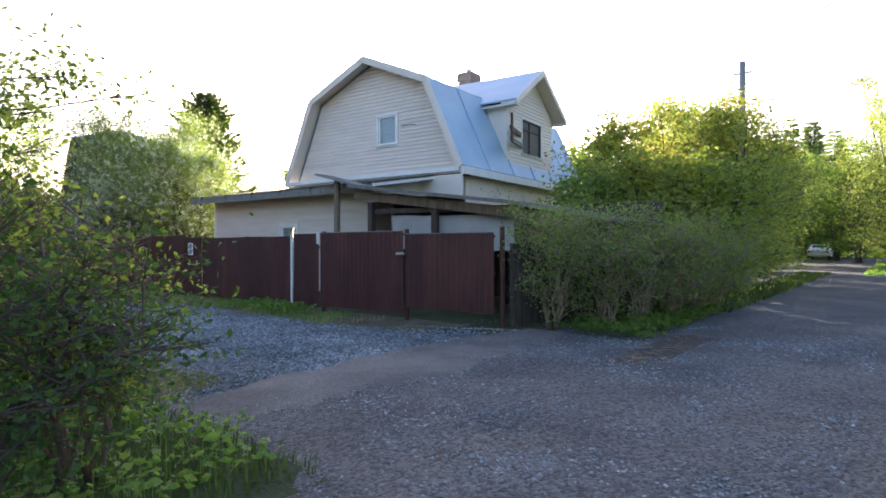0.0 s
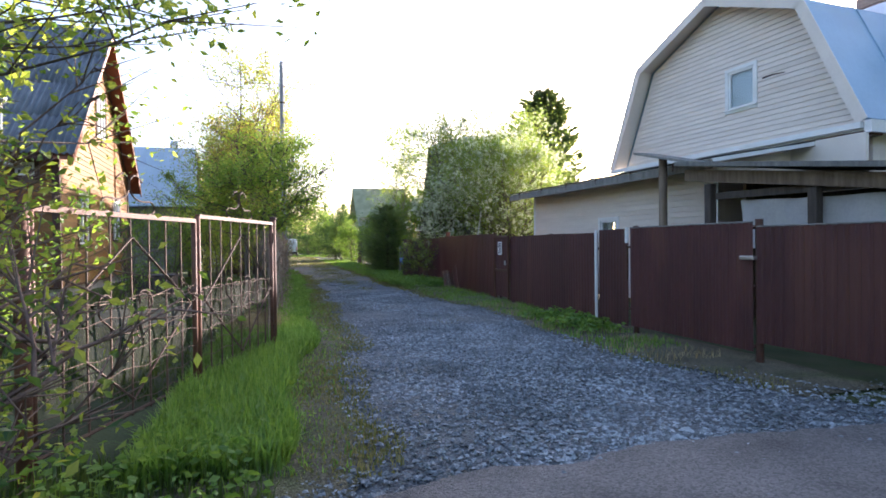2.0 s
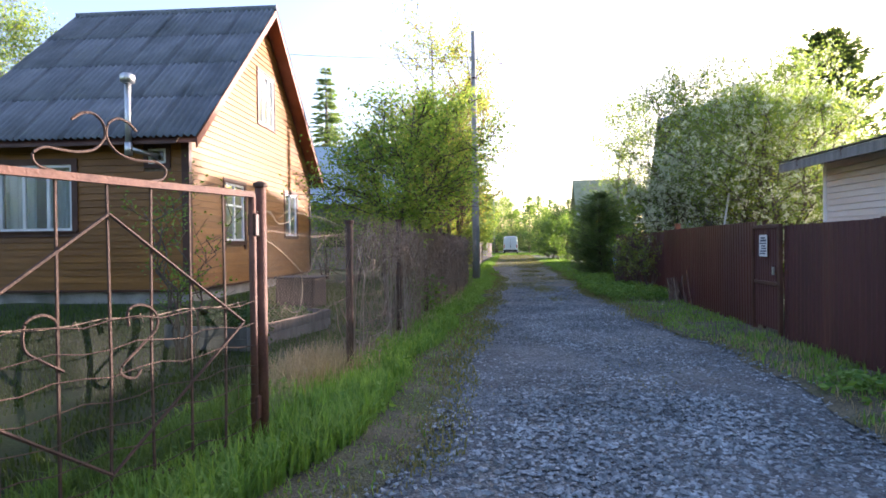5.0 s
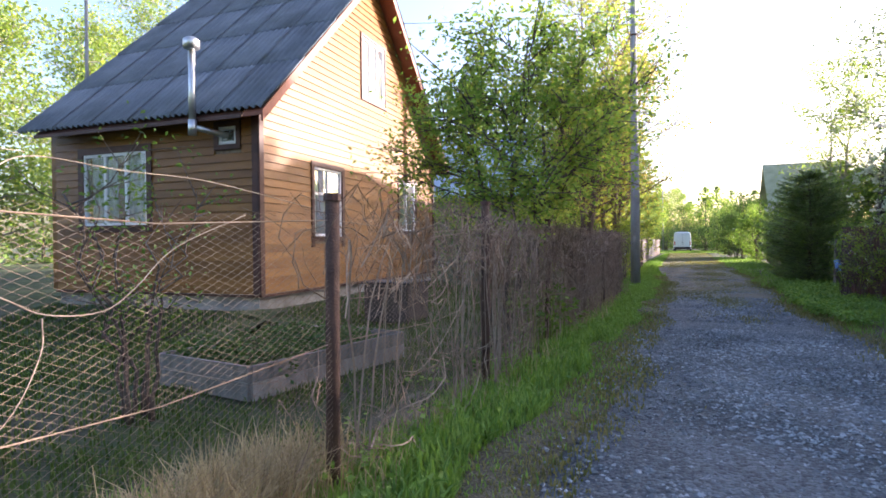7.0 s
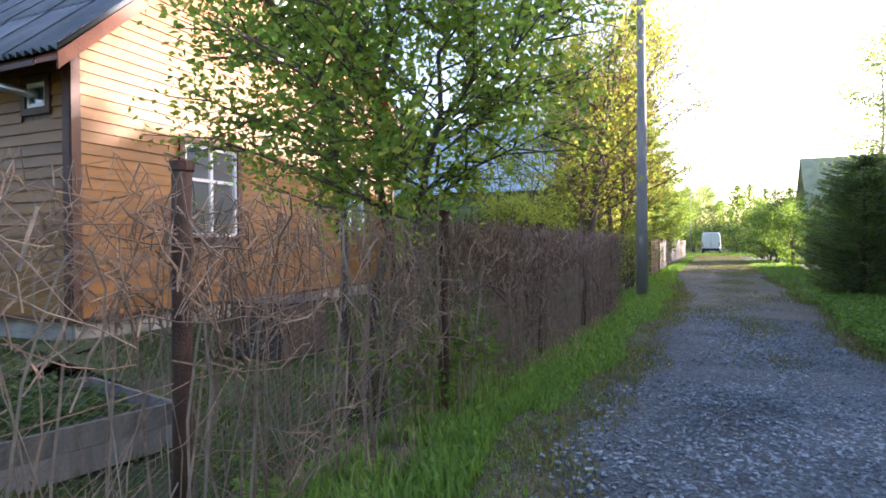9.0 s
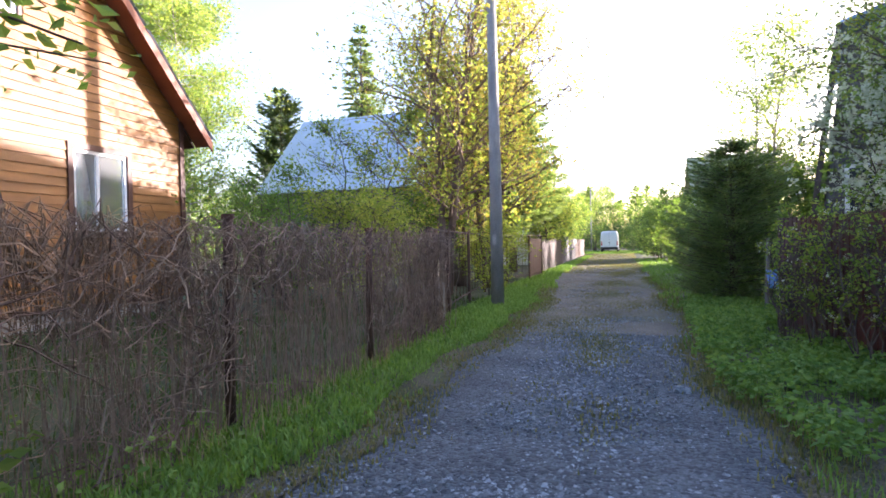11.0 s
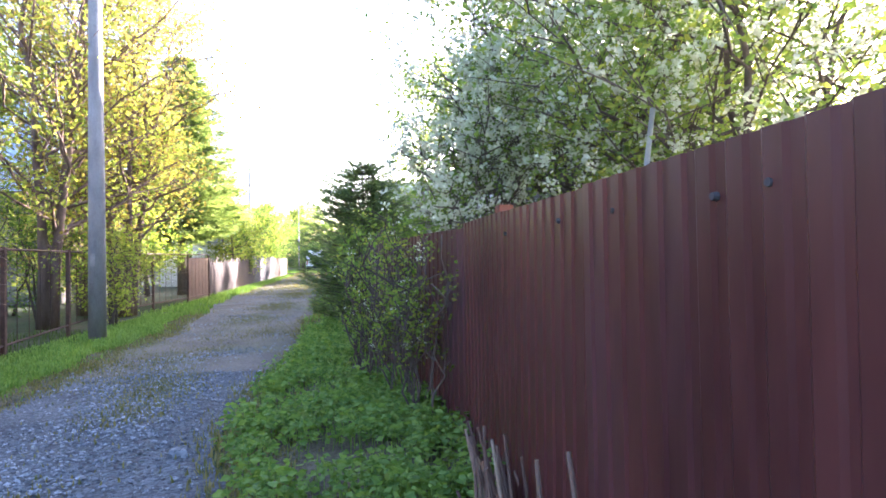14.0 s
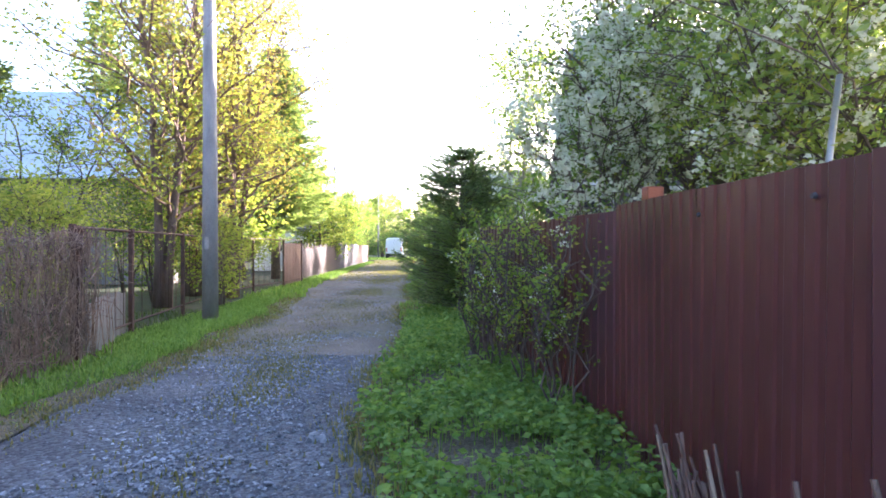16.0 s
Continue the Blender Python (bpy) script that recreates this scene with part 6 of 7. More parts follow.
# far roofs over the trees
for nm, lb, x, y, w, l, ze, zr, mw, mr in (("far_house", "house with a bright blue metal roof behind trees", 22.0, 46.0, 8, 9, 5.0, 8.6, M_SIDING, M_BLUE_TILE),):
    h = thing(nm, lb, "house", (x, y, 0))
    part("wall", Shape().add([(-w / 2, 0, 0), (w / 2, 0, 0), (w / 2, 0, ze), (0, 0, zr), (-w / 2, 0, ze), (-w / 2, l, 0), (w / 2, l, 0), (w / 2, l, ze), (0, l, zr), (-w / 2, l, ze)], [(0, 1, 2, 3, 4), (9, 8, 7, 6, 5), (1, 6, 7, 2), (5, 0, 4, 9)]), mw, h)
    for s in (-1, 1):
        part("roof", Shape().hexa([(s * (w / 2 + 0.5), -0.5, ze - 0.35), (s * (w / 2 + 0.5), l + 0.5, ze - 0.35), (0, l + 0.5, zr + 0.05), (0, -0.5, zr + 0.05), (s * (w / 2 + 0.5), -0.5, ze - 0.25), (s * (w / 2 + 0.5), l + 0.5, ze - 0.25), (0, l + 0.5, zr + 0.15), (0, -0.5, zr + 0.15)]), mr, h)
    part("window", Shape().box(-0.6, -0.05, ze * 0.45, 0.6, -0.01, ze * 0.45 + 1.2, 0.01), M_DKGLASS, h)
fc_ = thing("far_cottage", "cottage with a yellowish green roof behind the lane trees", "house")
part("wall", Shape().box(9.8, 62.3, 0, 15.0, 68.0, 4.6, 0.02), M_TARP, fc_)
for ya, yb in ((61.8, 65.2), (68.6, 65.2)):
    part("roof", Shape().hexa([(9.4, ya, 4.4), (15.4, ya, 4.4), (15.4, yb, 7.8), (9.4, yb, 7.8), (9.4, ya, 4.5), (15.4, ya, 4.5), (15.4, yb, 7.9), (9.4, yb, 7.9)]), M_YELLOWISH_ROOF, fc_)
for x in (11.0, 13.4):
    part("window", Shape().box(x, 62.24, 1.5, x + 1.0, 62.29, 2.9, 0.01), M_DKGLASS, fc_)
# maroon fence piece farther along the blossom side
mf = thing("far_steel_fence", "maroon steel fence section with a pale post beyond the spruce", "fence")
fence_run(mf, (8.0, 46.0), (8.2, 50.6), 0.05, 1.75, M_MAROON_DULL, seed=12)
part("edge_strip", Shape().box(7.90, 45.8, 0, 7.97, 45.9, 1.8, 0.006), M_GREY_WOOD, mf)
rw = thing("post_and_wire_fence", "thin leaning posts with wire between the shrubs and the spruce", "fence")
for x, y in ((7.35, 26.6), (7.5, 28.3), (7.6, 31.5), (7.7, 34.5), (7.8, 38.0), (7.9, 42.0)):
    part("post", Shape().tube([(x, y, -0.05), (x + 0.05, y, 1.45)], 0.035, 7), M_GREY_WOOD, rw)
for zz in (0.5, 0.95, 1.35):
    part("wire", Shape().tube([(7.38, 26.6, zz), (7.5, 28.3, zz - 0.03), (7.65, 31.5, zz), (7.75, 34.5, zz), (7.85, 38, zz), (7.95, 42, zz)], 0.003, 4), M_WIRE, rw)
solo("pipe", Shape().tube([(9.0, 22.0, -0.1), (9.5, 22.2, 2.75)], 0.024, 8), M_STEEL, "pale metal pipe standing behind the fence", "pipe", smooth=True)
# blue pail hung by the fence, small marker
bp_ = thing("blue_pail", "small faded blue plastic pail hung on a post", "pail", (7.42, 27.2, 0.62))
part("body", Shape().tube([(0, 0, 0), (0, 0, 0.28)], [0.10, 0.13], 12), M_BLUE_TILE, bp_, smooth=True)
part("rim", Shape().tube([(0, 0, 0.27), (0, 0, 0.30)], 0.14, 12), M_BLUE_TILE, bp_)

# ---- parked vehicles at the end ----
def van_body():
    """Tall panel van seen from behind: a lofted body with a rounded roof."""
    s, secs = Shape(), [(0.0, 0.93, 2.42), (0.12, 0.98, 2.50), (3.6, 0.98, 2.52), (4.3, 0.95, 2.10), (4.75, 0.92, 1.35), (5.5, 0.88, 1.15), (5.65, 0.80, 0.8)]
    ring = [(-1, 0.16), (-1.0, 0.5), (-0.985, 0.78), (-0.93, 0.93), (-0.78, 0.99), (0, 1.0), (0.78, 0.99), (0.93, 0.93), (0.985, 0.78), (1.0, 0.5), (1, 0.16)]
    for y, w, h in secs:
        s.v += [(a * w, y, max(0.35, b * h)) for a, b in ring]
    k = len(ring)
    for i in range(len(secs) - 1):
        for j in range(k):
            s.f.append((i * k + j, (i + 1) * k + j, (i + 1) * k + (j + 1) % k, i * k + (j + 1) % k))
    s.f += [tuple(range(k)), tuple(range((len(secs) - 1) * k, len(secs) * k))[::-1]]
    return s


van = thing("panel_van", "white tall panel van parked with its rear doors towards the lane", "van", (2.70, 84.5, 0))
part("body", van_body(), M_VAN, van, smooth=False)
for s in (-1, 1):
    part("door_panel", Shape().box(min(s * 0.06, s * 0.80), -0.022, 0.85, max(s * 0.06, s * 0.80), -0.004, 2.15, 0.02), M_VAN, van)
    part("tail_lamp", Shape().box(min(s * 0.80, s * 0.92), -0.04, 0.85, max(s * 0.80, s * 0.92), -0.004, 1.35, 0.01), M_RED, van)
    for y in (1.1, 4.5):
        wl = part("tyre", Shape().tube([(s * 0.80, y, 0.36), (s * 1.0, y, 0.36)], 0.36, 18), M_RUBBER, van)
        part("rim", Shape().tube([(s * 0.98, y, 0.36), (s * 1.012, y, 0.36)], 0.2, 14), M_STEEL, wl)
part("bumper", Shape().box(-0.95, -0.10, 0.38, 0.95, 0.0, 0.66, 0.03), M_RUBBER, van)
part("number_plate", Shape().box(-0.26, -0.125, 0.72, 0.26, -0.105, 0.84), M_WHITE, van)
part("handle", Shape().box(-0.09, -0.05, 1.12, 0.09, -0.024, 1.20, 0.01), M_RUBBER, van)
part("door_gap", Shape().box(-0.008, -0.012, 0.7, 0.008, -0.002, 2.3), M_DARK, van)


def car(x, y, turn, mat, label):
    c = thing("parked_car", label, "car", (x, y, 0), turn)
    s, prof = Shape(), [(-2.1, 0.45, 0.75), (-2.0, 0.45, 0.98), (-1.3, 0.35, 1.02), (-0.8, 0.3, 1.45), (0.6, 0.3, 1.47), (1.25, 0.35, 1.0), (2.0, 0.4, 0.85), (2.1, 0.45, 0.6)]
    for yy, z0, z1 in prof:
        w = 0.86 if z1 < 1.2 else 0.68
        s.v += [(-0.86, yy, z0), (-0.87, yy, min(0.9, z1 - 0.05)), (-w, yy, z1), (w, yy, z1), (0.87, yy, min(0.9, z1 - 0.05)), (0.86, yy, z0)]
    s.f = [(i * 6 + j, (i + 1) * 6 + j, (i + 1) * 6 + (j + 1) % 6, i * 6 + (j + 1) % 6) for i in range(7) for j in range(6)] + [tuple(range(6)), tuple(range(42, 48))[::-1]]
    part("body", s, mat, c)
    part("rear_window", Shape().hexa([(-0.6, -1.24, 1.06), (0.6, -1.24, 1.06), (0.6, -1.2, 1.06), (-0.6, -1.2, 1.06), (-0.55, -0.88, 1.40), (0.55, -0.88, 1.40), (0.55, -0.84, 1.40), (-0.55, -0.84, 1.40)]), M_DKGLASS, c)
    for sx in (-1, 1):
        part("lamp", Shape().box(sx * 0.72 - 0.1, -2.12, 0.72, sx * 0.72 + 0.1, -2.05, 0.9, 0.01), M_RED, c)
        for yy in (-1.3, 1.3):
            part("tyre", Shape().tube([(sx * 0.70, yy, 0.31), (sx * 0.885, yy, 0.31)], 0.31, 16), M_RUBBER, c)
    return c


car(66.0, 6.6, -90, M_VAN, "small white car parked far along the cross street")

# ---- trees and shrubs ----
# beside the start of the lane
broadleaf("leafy_shrub", "green leafy shrub with brown stems at the roadside", "shrub", 0.65, 4.9, 2.15, 0.72, 21, M_LEAF_YELLOW, M_BARK_RED, 3400, 0.055, 15, 0.32, 90, 6, 0.09, profile="vase", second=M_LEAF, up=1.2, thick=0.04)
broadleaf("leafy_shrub", "green leafy shrub beside the street corner", "shrub", 1.15, 3.75, 1.45, 0.62, 22, M_LEAF_YELLOW, M_BARK_RED, 2600, 0.048, 14, 0.3, 84, 6, 0.08, profile="vase", second=M_LEAF, up=1.0, thick=0.03)
broadleaf("leafy_shrub", "low dark green shrub at the verge corner", "shrub", 0.55, 3.5, 1.4, 0.75, 25, M_LEAF_DARK, M_BARK, 4600, 0.05, 10, 0.04, 70, 6, 0.10, profile="tall", second=M_LEAF)
broadleaf("young_tree", "young tree with yellow-green leaves over the gate", "tree", 0.25, 5.0, 3.8, 1.65, 23, M_LEAF_YELLOW, M_BARK, 10500, 0.06, 3, 0.50, 54, 8, 0.09, up=0.25, second=M_LEAF)
broadleaf("leafy_shrub", "dense green shrub beside the rusty gate", "shrub", 0.15, 6.2, 1.9, 0.65, 24, M_LEAF, M_BARK, 4200, 0.055, 6, 0.12, 50, 6, 0.09, profile="vase")
# at the hedge and round the orange house
broadleaf("hedge_tree", "bright green young tree growing out of the fence line", "tree", 1.42, 17.35, 4.75, 1.5, 31, M_LEAF_FRESH, M_BARK, 21000, 0.07, 4, 0.42, 72, 8, 0.13, up=0.6, second=M_LEAF_YELLOW, thick=0.10)
broadleaf("thin_shrub", "thin-stemmed young shrub with few leaves behind the wire mesh", "shrub", -0.3, 13.0, 1.9, 0.6, 33, M_LEAF, M_BARK, 900, 0.05, 7, 0.35, 26, 4, 0.08, profile="vase", up=1.3, thick=0.04)
for k, (x, y, h, r) in enumerate(((-2.4, 27.6, 3.0, 1.6), (-0.4, 27.6, 2.6, 1.3), (-4.6, 30.5, 3.4, 1.8), (-1.2, 30.0, 2.8, 1.4), (-7.2, 33.0, 3.6, 2.0), (-5.6, 27.2, 3.6, 1.7), (-0.8, 33.4, 3.2, 1.3), (-2.6, 35.4, 3.4, 1.6), (-0.9, 36.8, 2.8, 1.3), (-2.8, 38.2, 3.4, 1.6))):
    broadleaf("garden_shrub", "yellow-green garden shrub behind the fence", "shrub", x, y, h, r, 40 + k, M_LEAF_YELLOW if k % 2 else M_LEAF, M_BARK, 3600, 0.085, 4, 0.12, 40, 6, 0.16, group="garden shrubs")
for k, (x, y, h, r, mt, sec) in enumerate(((0.0, 32.0, 10.5, 3.2, M_LEAF_YELLOW, M_LEAF_BRONZE), (-0.5, 35.2, 8.8, 2.8, M_LEAF_YELLOW, M_LEAF_BRONZE), (0.75, 34.6, 10.0, 2.8, M_LEAF_BRONZE, M_LEAF_YELLOW))):
    broadleaf("maple", "tall sunlit maple with sparse yellow spring leaves", "tree", x, y, h, r, 50 + k, mt, M_BARK_RED, 11500, 0.12, 3, 0.16, 78, 8, 0.22, up=1.0, profile="tall", second=sec, thick=0.21, group="maples by the pole")
broadleaf("young_maple", "thin young maple with sparse yellow-green leaves behind the climbers", "tree", -2.2, 31.5, 5.6, 1.9, 57, M_LEAF_YELLOW, M_BARK, 3600, 0.09, 3, 0.3, 40, 7, 0.16, up=0.8, second=M_LEAF, thick=0.07)
broadleaf("pole_shrub", "yellow-green shrub at the foot of the pole", "shrub", 1.55, 31.6, 2.3, 0.9, 55, M_LEAF_YELLOW, M_BARK, 2600, 0.08, 5, 0.1, 30, 6, 0.14)
broadleaf("pole_shrub", "yellow-green shrub at the wire panel fence", "shrub", 0.5, 35.6, 1.6, 1.2, 56, M_LEAF_YELLOW, M_BARK, 2600, 0.08, 5, 0.1, 30, 6, 0.16)
for k, (x, y, h, r, mt, sec) in enumerate(((-0.8, 39.0, 8.5, 2.4, M_LEAF_YELLOW, M_LEAF), (-1.6, 43.5, 8.0, 2.4, M_LEAF, M_LEAF_YELLOW), (0.0, 53.0, 5.6, 2.2, M_LEAF_YELLOW, M_LEAF), (-1.2, 60.0, 6.2, 2.6, M_LEAF_YELLOW, M_LEAF_GREY), (-1.4, 70.0, 6.5, 2.6, M_LEAF, M_LEAF_YELLOW), (-1.8, 79.0, 7.5, 3.0, M_LEAF_GREY, M_LEAF), (0.2, 99.0, 10.5, 3.0, M_LEAF_GREY, M_LEAF_YELLOW), (3.2, 102.0, 9.5, 2.8, M_LEAF, M_LEAF_GREY), (9.5, 97.0, 7.5, 3.0, M_LEAF_GREY, M_LEAF))):
    broadleaf("lane_tree", "sunlit light green tree behind the fences along the lane", "tree", x, y, h, r, 60 + k, mt, M_BARK, 8500, 0.17, 2, 0.10, 56, 7, 0.28, second=sec, thick=0.13)
conifer("spruce", "tall dark spruce among the lane trees", -0.4, 44.0, 10.5, 2.5, 71, M_NEEDLE, size=0.24, tiers=44, per=15, needles=11, full=0.55, lo=0.22, droop=0.15)
conifer("spruce", "tall slim dark spruce far behind the gardens", -11.0, 49.0, 15.5, 2.4, 72, M_NEEDLE, size=0.34, tiers=40, per=11, needles=7, full=0.7)
conifer("pine", "broad dark pine far behind the gardens", -15.0, 46.0, 11.0, 2.6, 73, M_PINE, lo=0.25, size=0.32, tiers=26, per=12, needles=8, droop=0.03, bark=M_BARK_RED, full=0.55)
for k, (x, y, h, r) in enumerate(((-13.5, 36.5, 13.0, 3.2), (-17.5, 41.0, 15.0, 3.4), (-17.0, 23.5, 9.0, 2.6), (-15.0, 19.0, 8.0, 2.4), (-20.0, 30.0, 13.0, 3.2))):
    broadleaf("birch", "tall pale birch with fine spring leaves behind the gardens", "tree", x, y, h, r, 80 + k, M_LEAF_GREY, M_BARK_LIGHT, 26000 if k < 2 else 14000, 0.14, 1, 0.2, 60, 8, 0.28, second=M_LEAF_YELLOW, profile="tall", thick=0.10, group="background birches")
for k, (x, y, h) in enumerate(((73.0, 8.2, 15.0), (76.0, 10.5, 16.0), (75.0, 6.2, 14.0), (79.0, 8.5, 16.0))):
    conifer("spruce", "tall dark spruce closing the cross street", x, y, h, 3.0, 74 + k, M_NEEDLE, size=0.5, tiers=34, per=11, needles=4, full=0.7)
# on the steel fence side
broadleaf("bird_cherry", "flowering bird cherry with white blossom spikes behind the fence", "tree", 10.9, 26.6, 7.9, 3.5, 91, M_LEAF_GREY, M_BARK, 36000, 0.085, 6, 0.06, 140, 9, 0.24, blossom=2300, bsize=0.044, up=0.7, thick=0.20, second=M_LEAF_YELLOW)
broadleaf("bird_cherry", "flowering bird cherry arching over the steel fence", "tree", 11.3, 23.3, 5.9, 3.1, 92, M_LEAF_GREY, M_BARK, 34000, 0.08, 5, 0.10, 110, 10, 0.22, blossom=2200, bsize=0.05, up=0.7, thick=0.16, second=M_LEAF_YELLOW)
broadleaf("bird_cherry", "young blossoming bird cherry beside the fence corner", "tree", 8.7, 25.2, 4.2, 1.3, 93, M_LEAF, M_BARK, 3600, 0.065, 6, 0.15, 48, 8, 0.11, blossom=900, up=1.2, thick=0.07)
for k, (x, y, h, r, n) in enumerate(((7.55, 22.7, 1.7, 0.42, 600), (7.42, 23.4, 1.65, 0.45, 800), (7.22, 24.2, 1.55, 0.45, 900), (7.08, 24.9, 1.3, 0.32, 460))):
    broadleaf("bare_stemmed_shrub", "many-stemmed shrub with few wilted leaves and white buds at the fence", "shrub", x, y, h, r, 100 + k, M_LEAF_FRESH, M_BARK, n * 14 // 10, 0.048, 9, 0.3, 22, 3, 0.05, profile="vase", blossom=12, bsize=0.022, up=2.6, thick=0.014, second=M_LEAF_YELLOW)
conifer("spruce", "small bushy dark spruce standing at the lane edge", 7.2, 30.0, 3.5, 1.5, 110, M_NEEDLE, size=0.10, tiers=38, per=14, needles=16, droop=0.10, full=0.45, lo=0.03, belly=0.38)
broadleaf("bare_birch", "thin tall birch with sparse leaves beyond the spruce", "tree", 10.0, 43.0, 11.0, 2.3, 111, M_LEAF_GREY, M_BARK_LIGHT, 10500, 0.13, 2, 0.2, 80, 8, 0.22, up=1.0, profile="tall", thick=0.15, second=M_LEAF_YELLOW)
conifer("pine", "dark rounded pine rising behind the blossom tree", 19.2, 37.0, 11.8, 3.3, 112, M_PINE, lo=0.12, size=0.30, tiers=34, per=18, needles=14, droop=0.02, full=0.45)
# several shrubs near x = 8.6 are added to keep sun off the far fences
for k, (x, y, h, r) in enumerate(((8.4, 34.0, 2.6, 1.1), (8.2, 38.5, 3.0, 1.4), (9.4, 45.5, 3.6, 1.6), (7.8, 51.5, 3.4, 1.5), (7.3, 56.5, 3.4, 1.5), (7.2, 62.0, 3.6, 1.7), (7.0, 68.0, 4.0, 1.8), (7.0, 75.0, 4.2, 2.0), (6.6, 82.0, 4.0, 2.0), (5.4, 88.5, 3.0, 1.9), (2.2, 93.0, 3.6, 2.2), (-1.2, 90.0, 4.2, 2.2), (8.6, 92.0, 5.0, 2.6), (8.7, 42.0, 3.4, 1.5), (8.9, 48.6, 3.8, 1.6), (8.6, 59.5, 5.0, 2.0), (8.5, 65.0, 5.2, 2.0), (8.4, 71.5, 5.6, 2.2), (8.6, 79.0, 5.6, 2.2), (14.2, 27.0, 5.4, 1.9), (15.0, 31.5, 6.2, 2.4))):
    broadleaf("lane_shrub", "green shrub leaning over the far lane edge, row thickened for shade", "shrub", x, y, h, r, 120 + k, M_LEAF_DARK if y > 86 or k % 3 == 2 else (M_LEAF, M_LEAF_GREY)[k % 3], M_BARK, 4200, 0.13, 4, 0.06, 40, 6, 0.22, group="shrubs along the far lane")
# many of these trees are added as sun blockers for garden, lane and street
for k, (x, y, h, r) in enumerate(((27.5, 38.0, 8.5, 3.0), (13.0, 50.0, 6.5, 2.6), (17.0, 54.0, 7.0, 2.8), (16.5, 47.0, 8.0, 3.0), (29.0, 27.0, 8.0, 3.0), (14.6, 29.6, 5.6, 2.2), (33.0, 14.0, 9.0, 3.2), (39.0, 13.0, 10.0, 3.4), (45.0, 16.0, 10.0, 3.4), (52.0, 14.0, 10.5, 3.6), (28.0, 13.5, 8.0, 3.0), (58.0, 9.0, 10.0, 3.6), (50.0, 8.5, 9.5, 3.4), (55.0, 3.0, 10.5, 3.4), (60.0, 1.0, 11.0, 3.6), (63.0, 5.0, 10.0, 3.4), (61.0, 10.5, 10.0, 3.4))):
    broadleaf("garden_tree", "broad green tree behind the houses, in a stand thickened for shade", "tree", x, y, h, r, 130 + k, M_LEAF, M_BARK, 8000, 0.20, 2, 0.08, 56, 7, 0.3, thick=0.14)
# street corner
for k, (x, y, h, r) in enumerate(((8.75, 4.75, 1.95, 0.75), (9.5, 4.1, 2.0, 0.85), (10.3, 3.75, 1.95, 0.85), (11.2, 3.55, 1.9, 0.9), (12.2, 3.4, 1.8, 0.9), (13.3, 3.3, 1.6, 0.9), (9.9, 5.2, 2.2, 0.8))):
    broadleaf("corner_shrub", "upright grey-green shrub with pale stems at the street corner", "shrub", x, y, h, r, 140 + k, M_LEAF_GREY, M_VINE, 3600, 0.055, 11, 0.08, 66, 5, 0.11, profile="tall", up=1.0, thick=0.05, group="corner shrubs")
for k, (x, y, h, r, mt) in enumerate(((14.2, 6.2, 3.7, 1.3, M_LEAF), (15.8, 5.6, 4.0, 1.5, M_LEAF_YELLOW), (17.2, 4.2, 4.2, 1.5, M_LEAF_YELLOW), (19.6, 4.3, 6.3, 1.9, M_LEAF_YELLOW), (24.5, 4.9, 6.8, 2.0, M_LEAF_YELLOW), (28.5, 5.2, 6.2, 2.0, M_LEAF), (38.5, 0.2, 9.5, 2.7, M_LEAF_YELLOW), (42.5, 0.6, 11.5, 3.0, M_LEAF_YELLOW), (48.0, 0.4, 11.0, 3.2, M_LEAF), (44.0, 7.2, 9.0, 2.6, M_LEAF), (35.0, 6.0, 7.0, 2.4, M_LEAF_YELLOW), (17.4, 6.8, 5.8, 2.1, M_LEAF_YELLOW), (20.0, 6.0, 6.6, 2.2, M_LEAF_YELLOW), (22.8, 6.3, 7.4, 2.4, M_LEAF_BRONZE), (26.0, 6.0, 7.0, 2.6, M_LEAF_YELLOW), (31.0, 6.4, 6.5, 2.6, M_LEAF_GREY), (38.0, 7.0, 8.0, 3.0, M_LEAF_GREY), (36.0, -5.5, 9.0, 3.2, M_LEAF_YELLOW), (46.0, -6.0, 11.0, 3.5, M_LEAF_YELLOW), (28.0, -8.0, 8.0, 3.0, M_LEAF))):
    broadleaf("street_tree", "leafy tree along the cross street", "tree", x, y, h, r, 150 + k, mt, M_BARK, 8500, 0.13, 3, 0.05, 60, 7, 0.26, second=M_LEAF_BRONZE if k % 2 else M_LEAF_GREY, thick=0.12)
for k, (x, y, h, r) in enumerate(((-6.0, -9.0, 6.5, 2.6), (2.0, -9.5, 7.0, 2.8), (10.0, -9.0, 6.5, 2.8), (18.0, -9.0, 7.0, 2.8), (-9.0, 7.0, 6.0, 2.4), (-14.0, 0.0, 7.0, 2.8), (-8.0, 12.0, 4.0, 1.8))):
    broadleaf("garden_tree", "leafy tree in the gardens across the street", "tree", x, y, h, r, 170 + k, M_LEAF, M_BARK, 3600, 0.16, 2, 0.12, 40, 6, 0.28, thick=0.13)


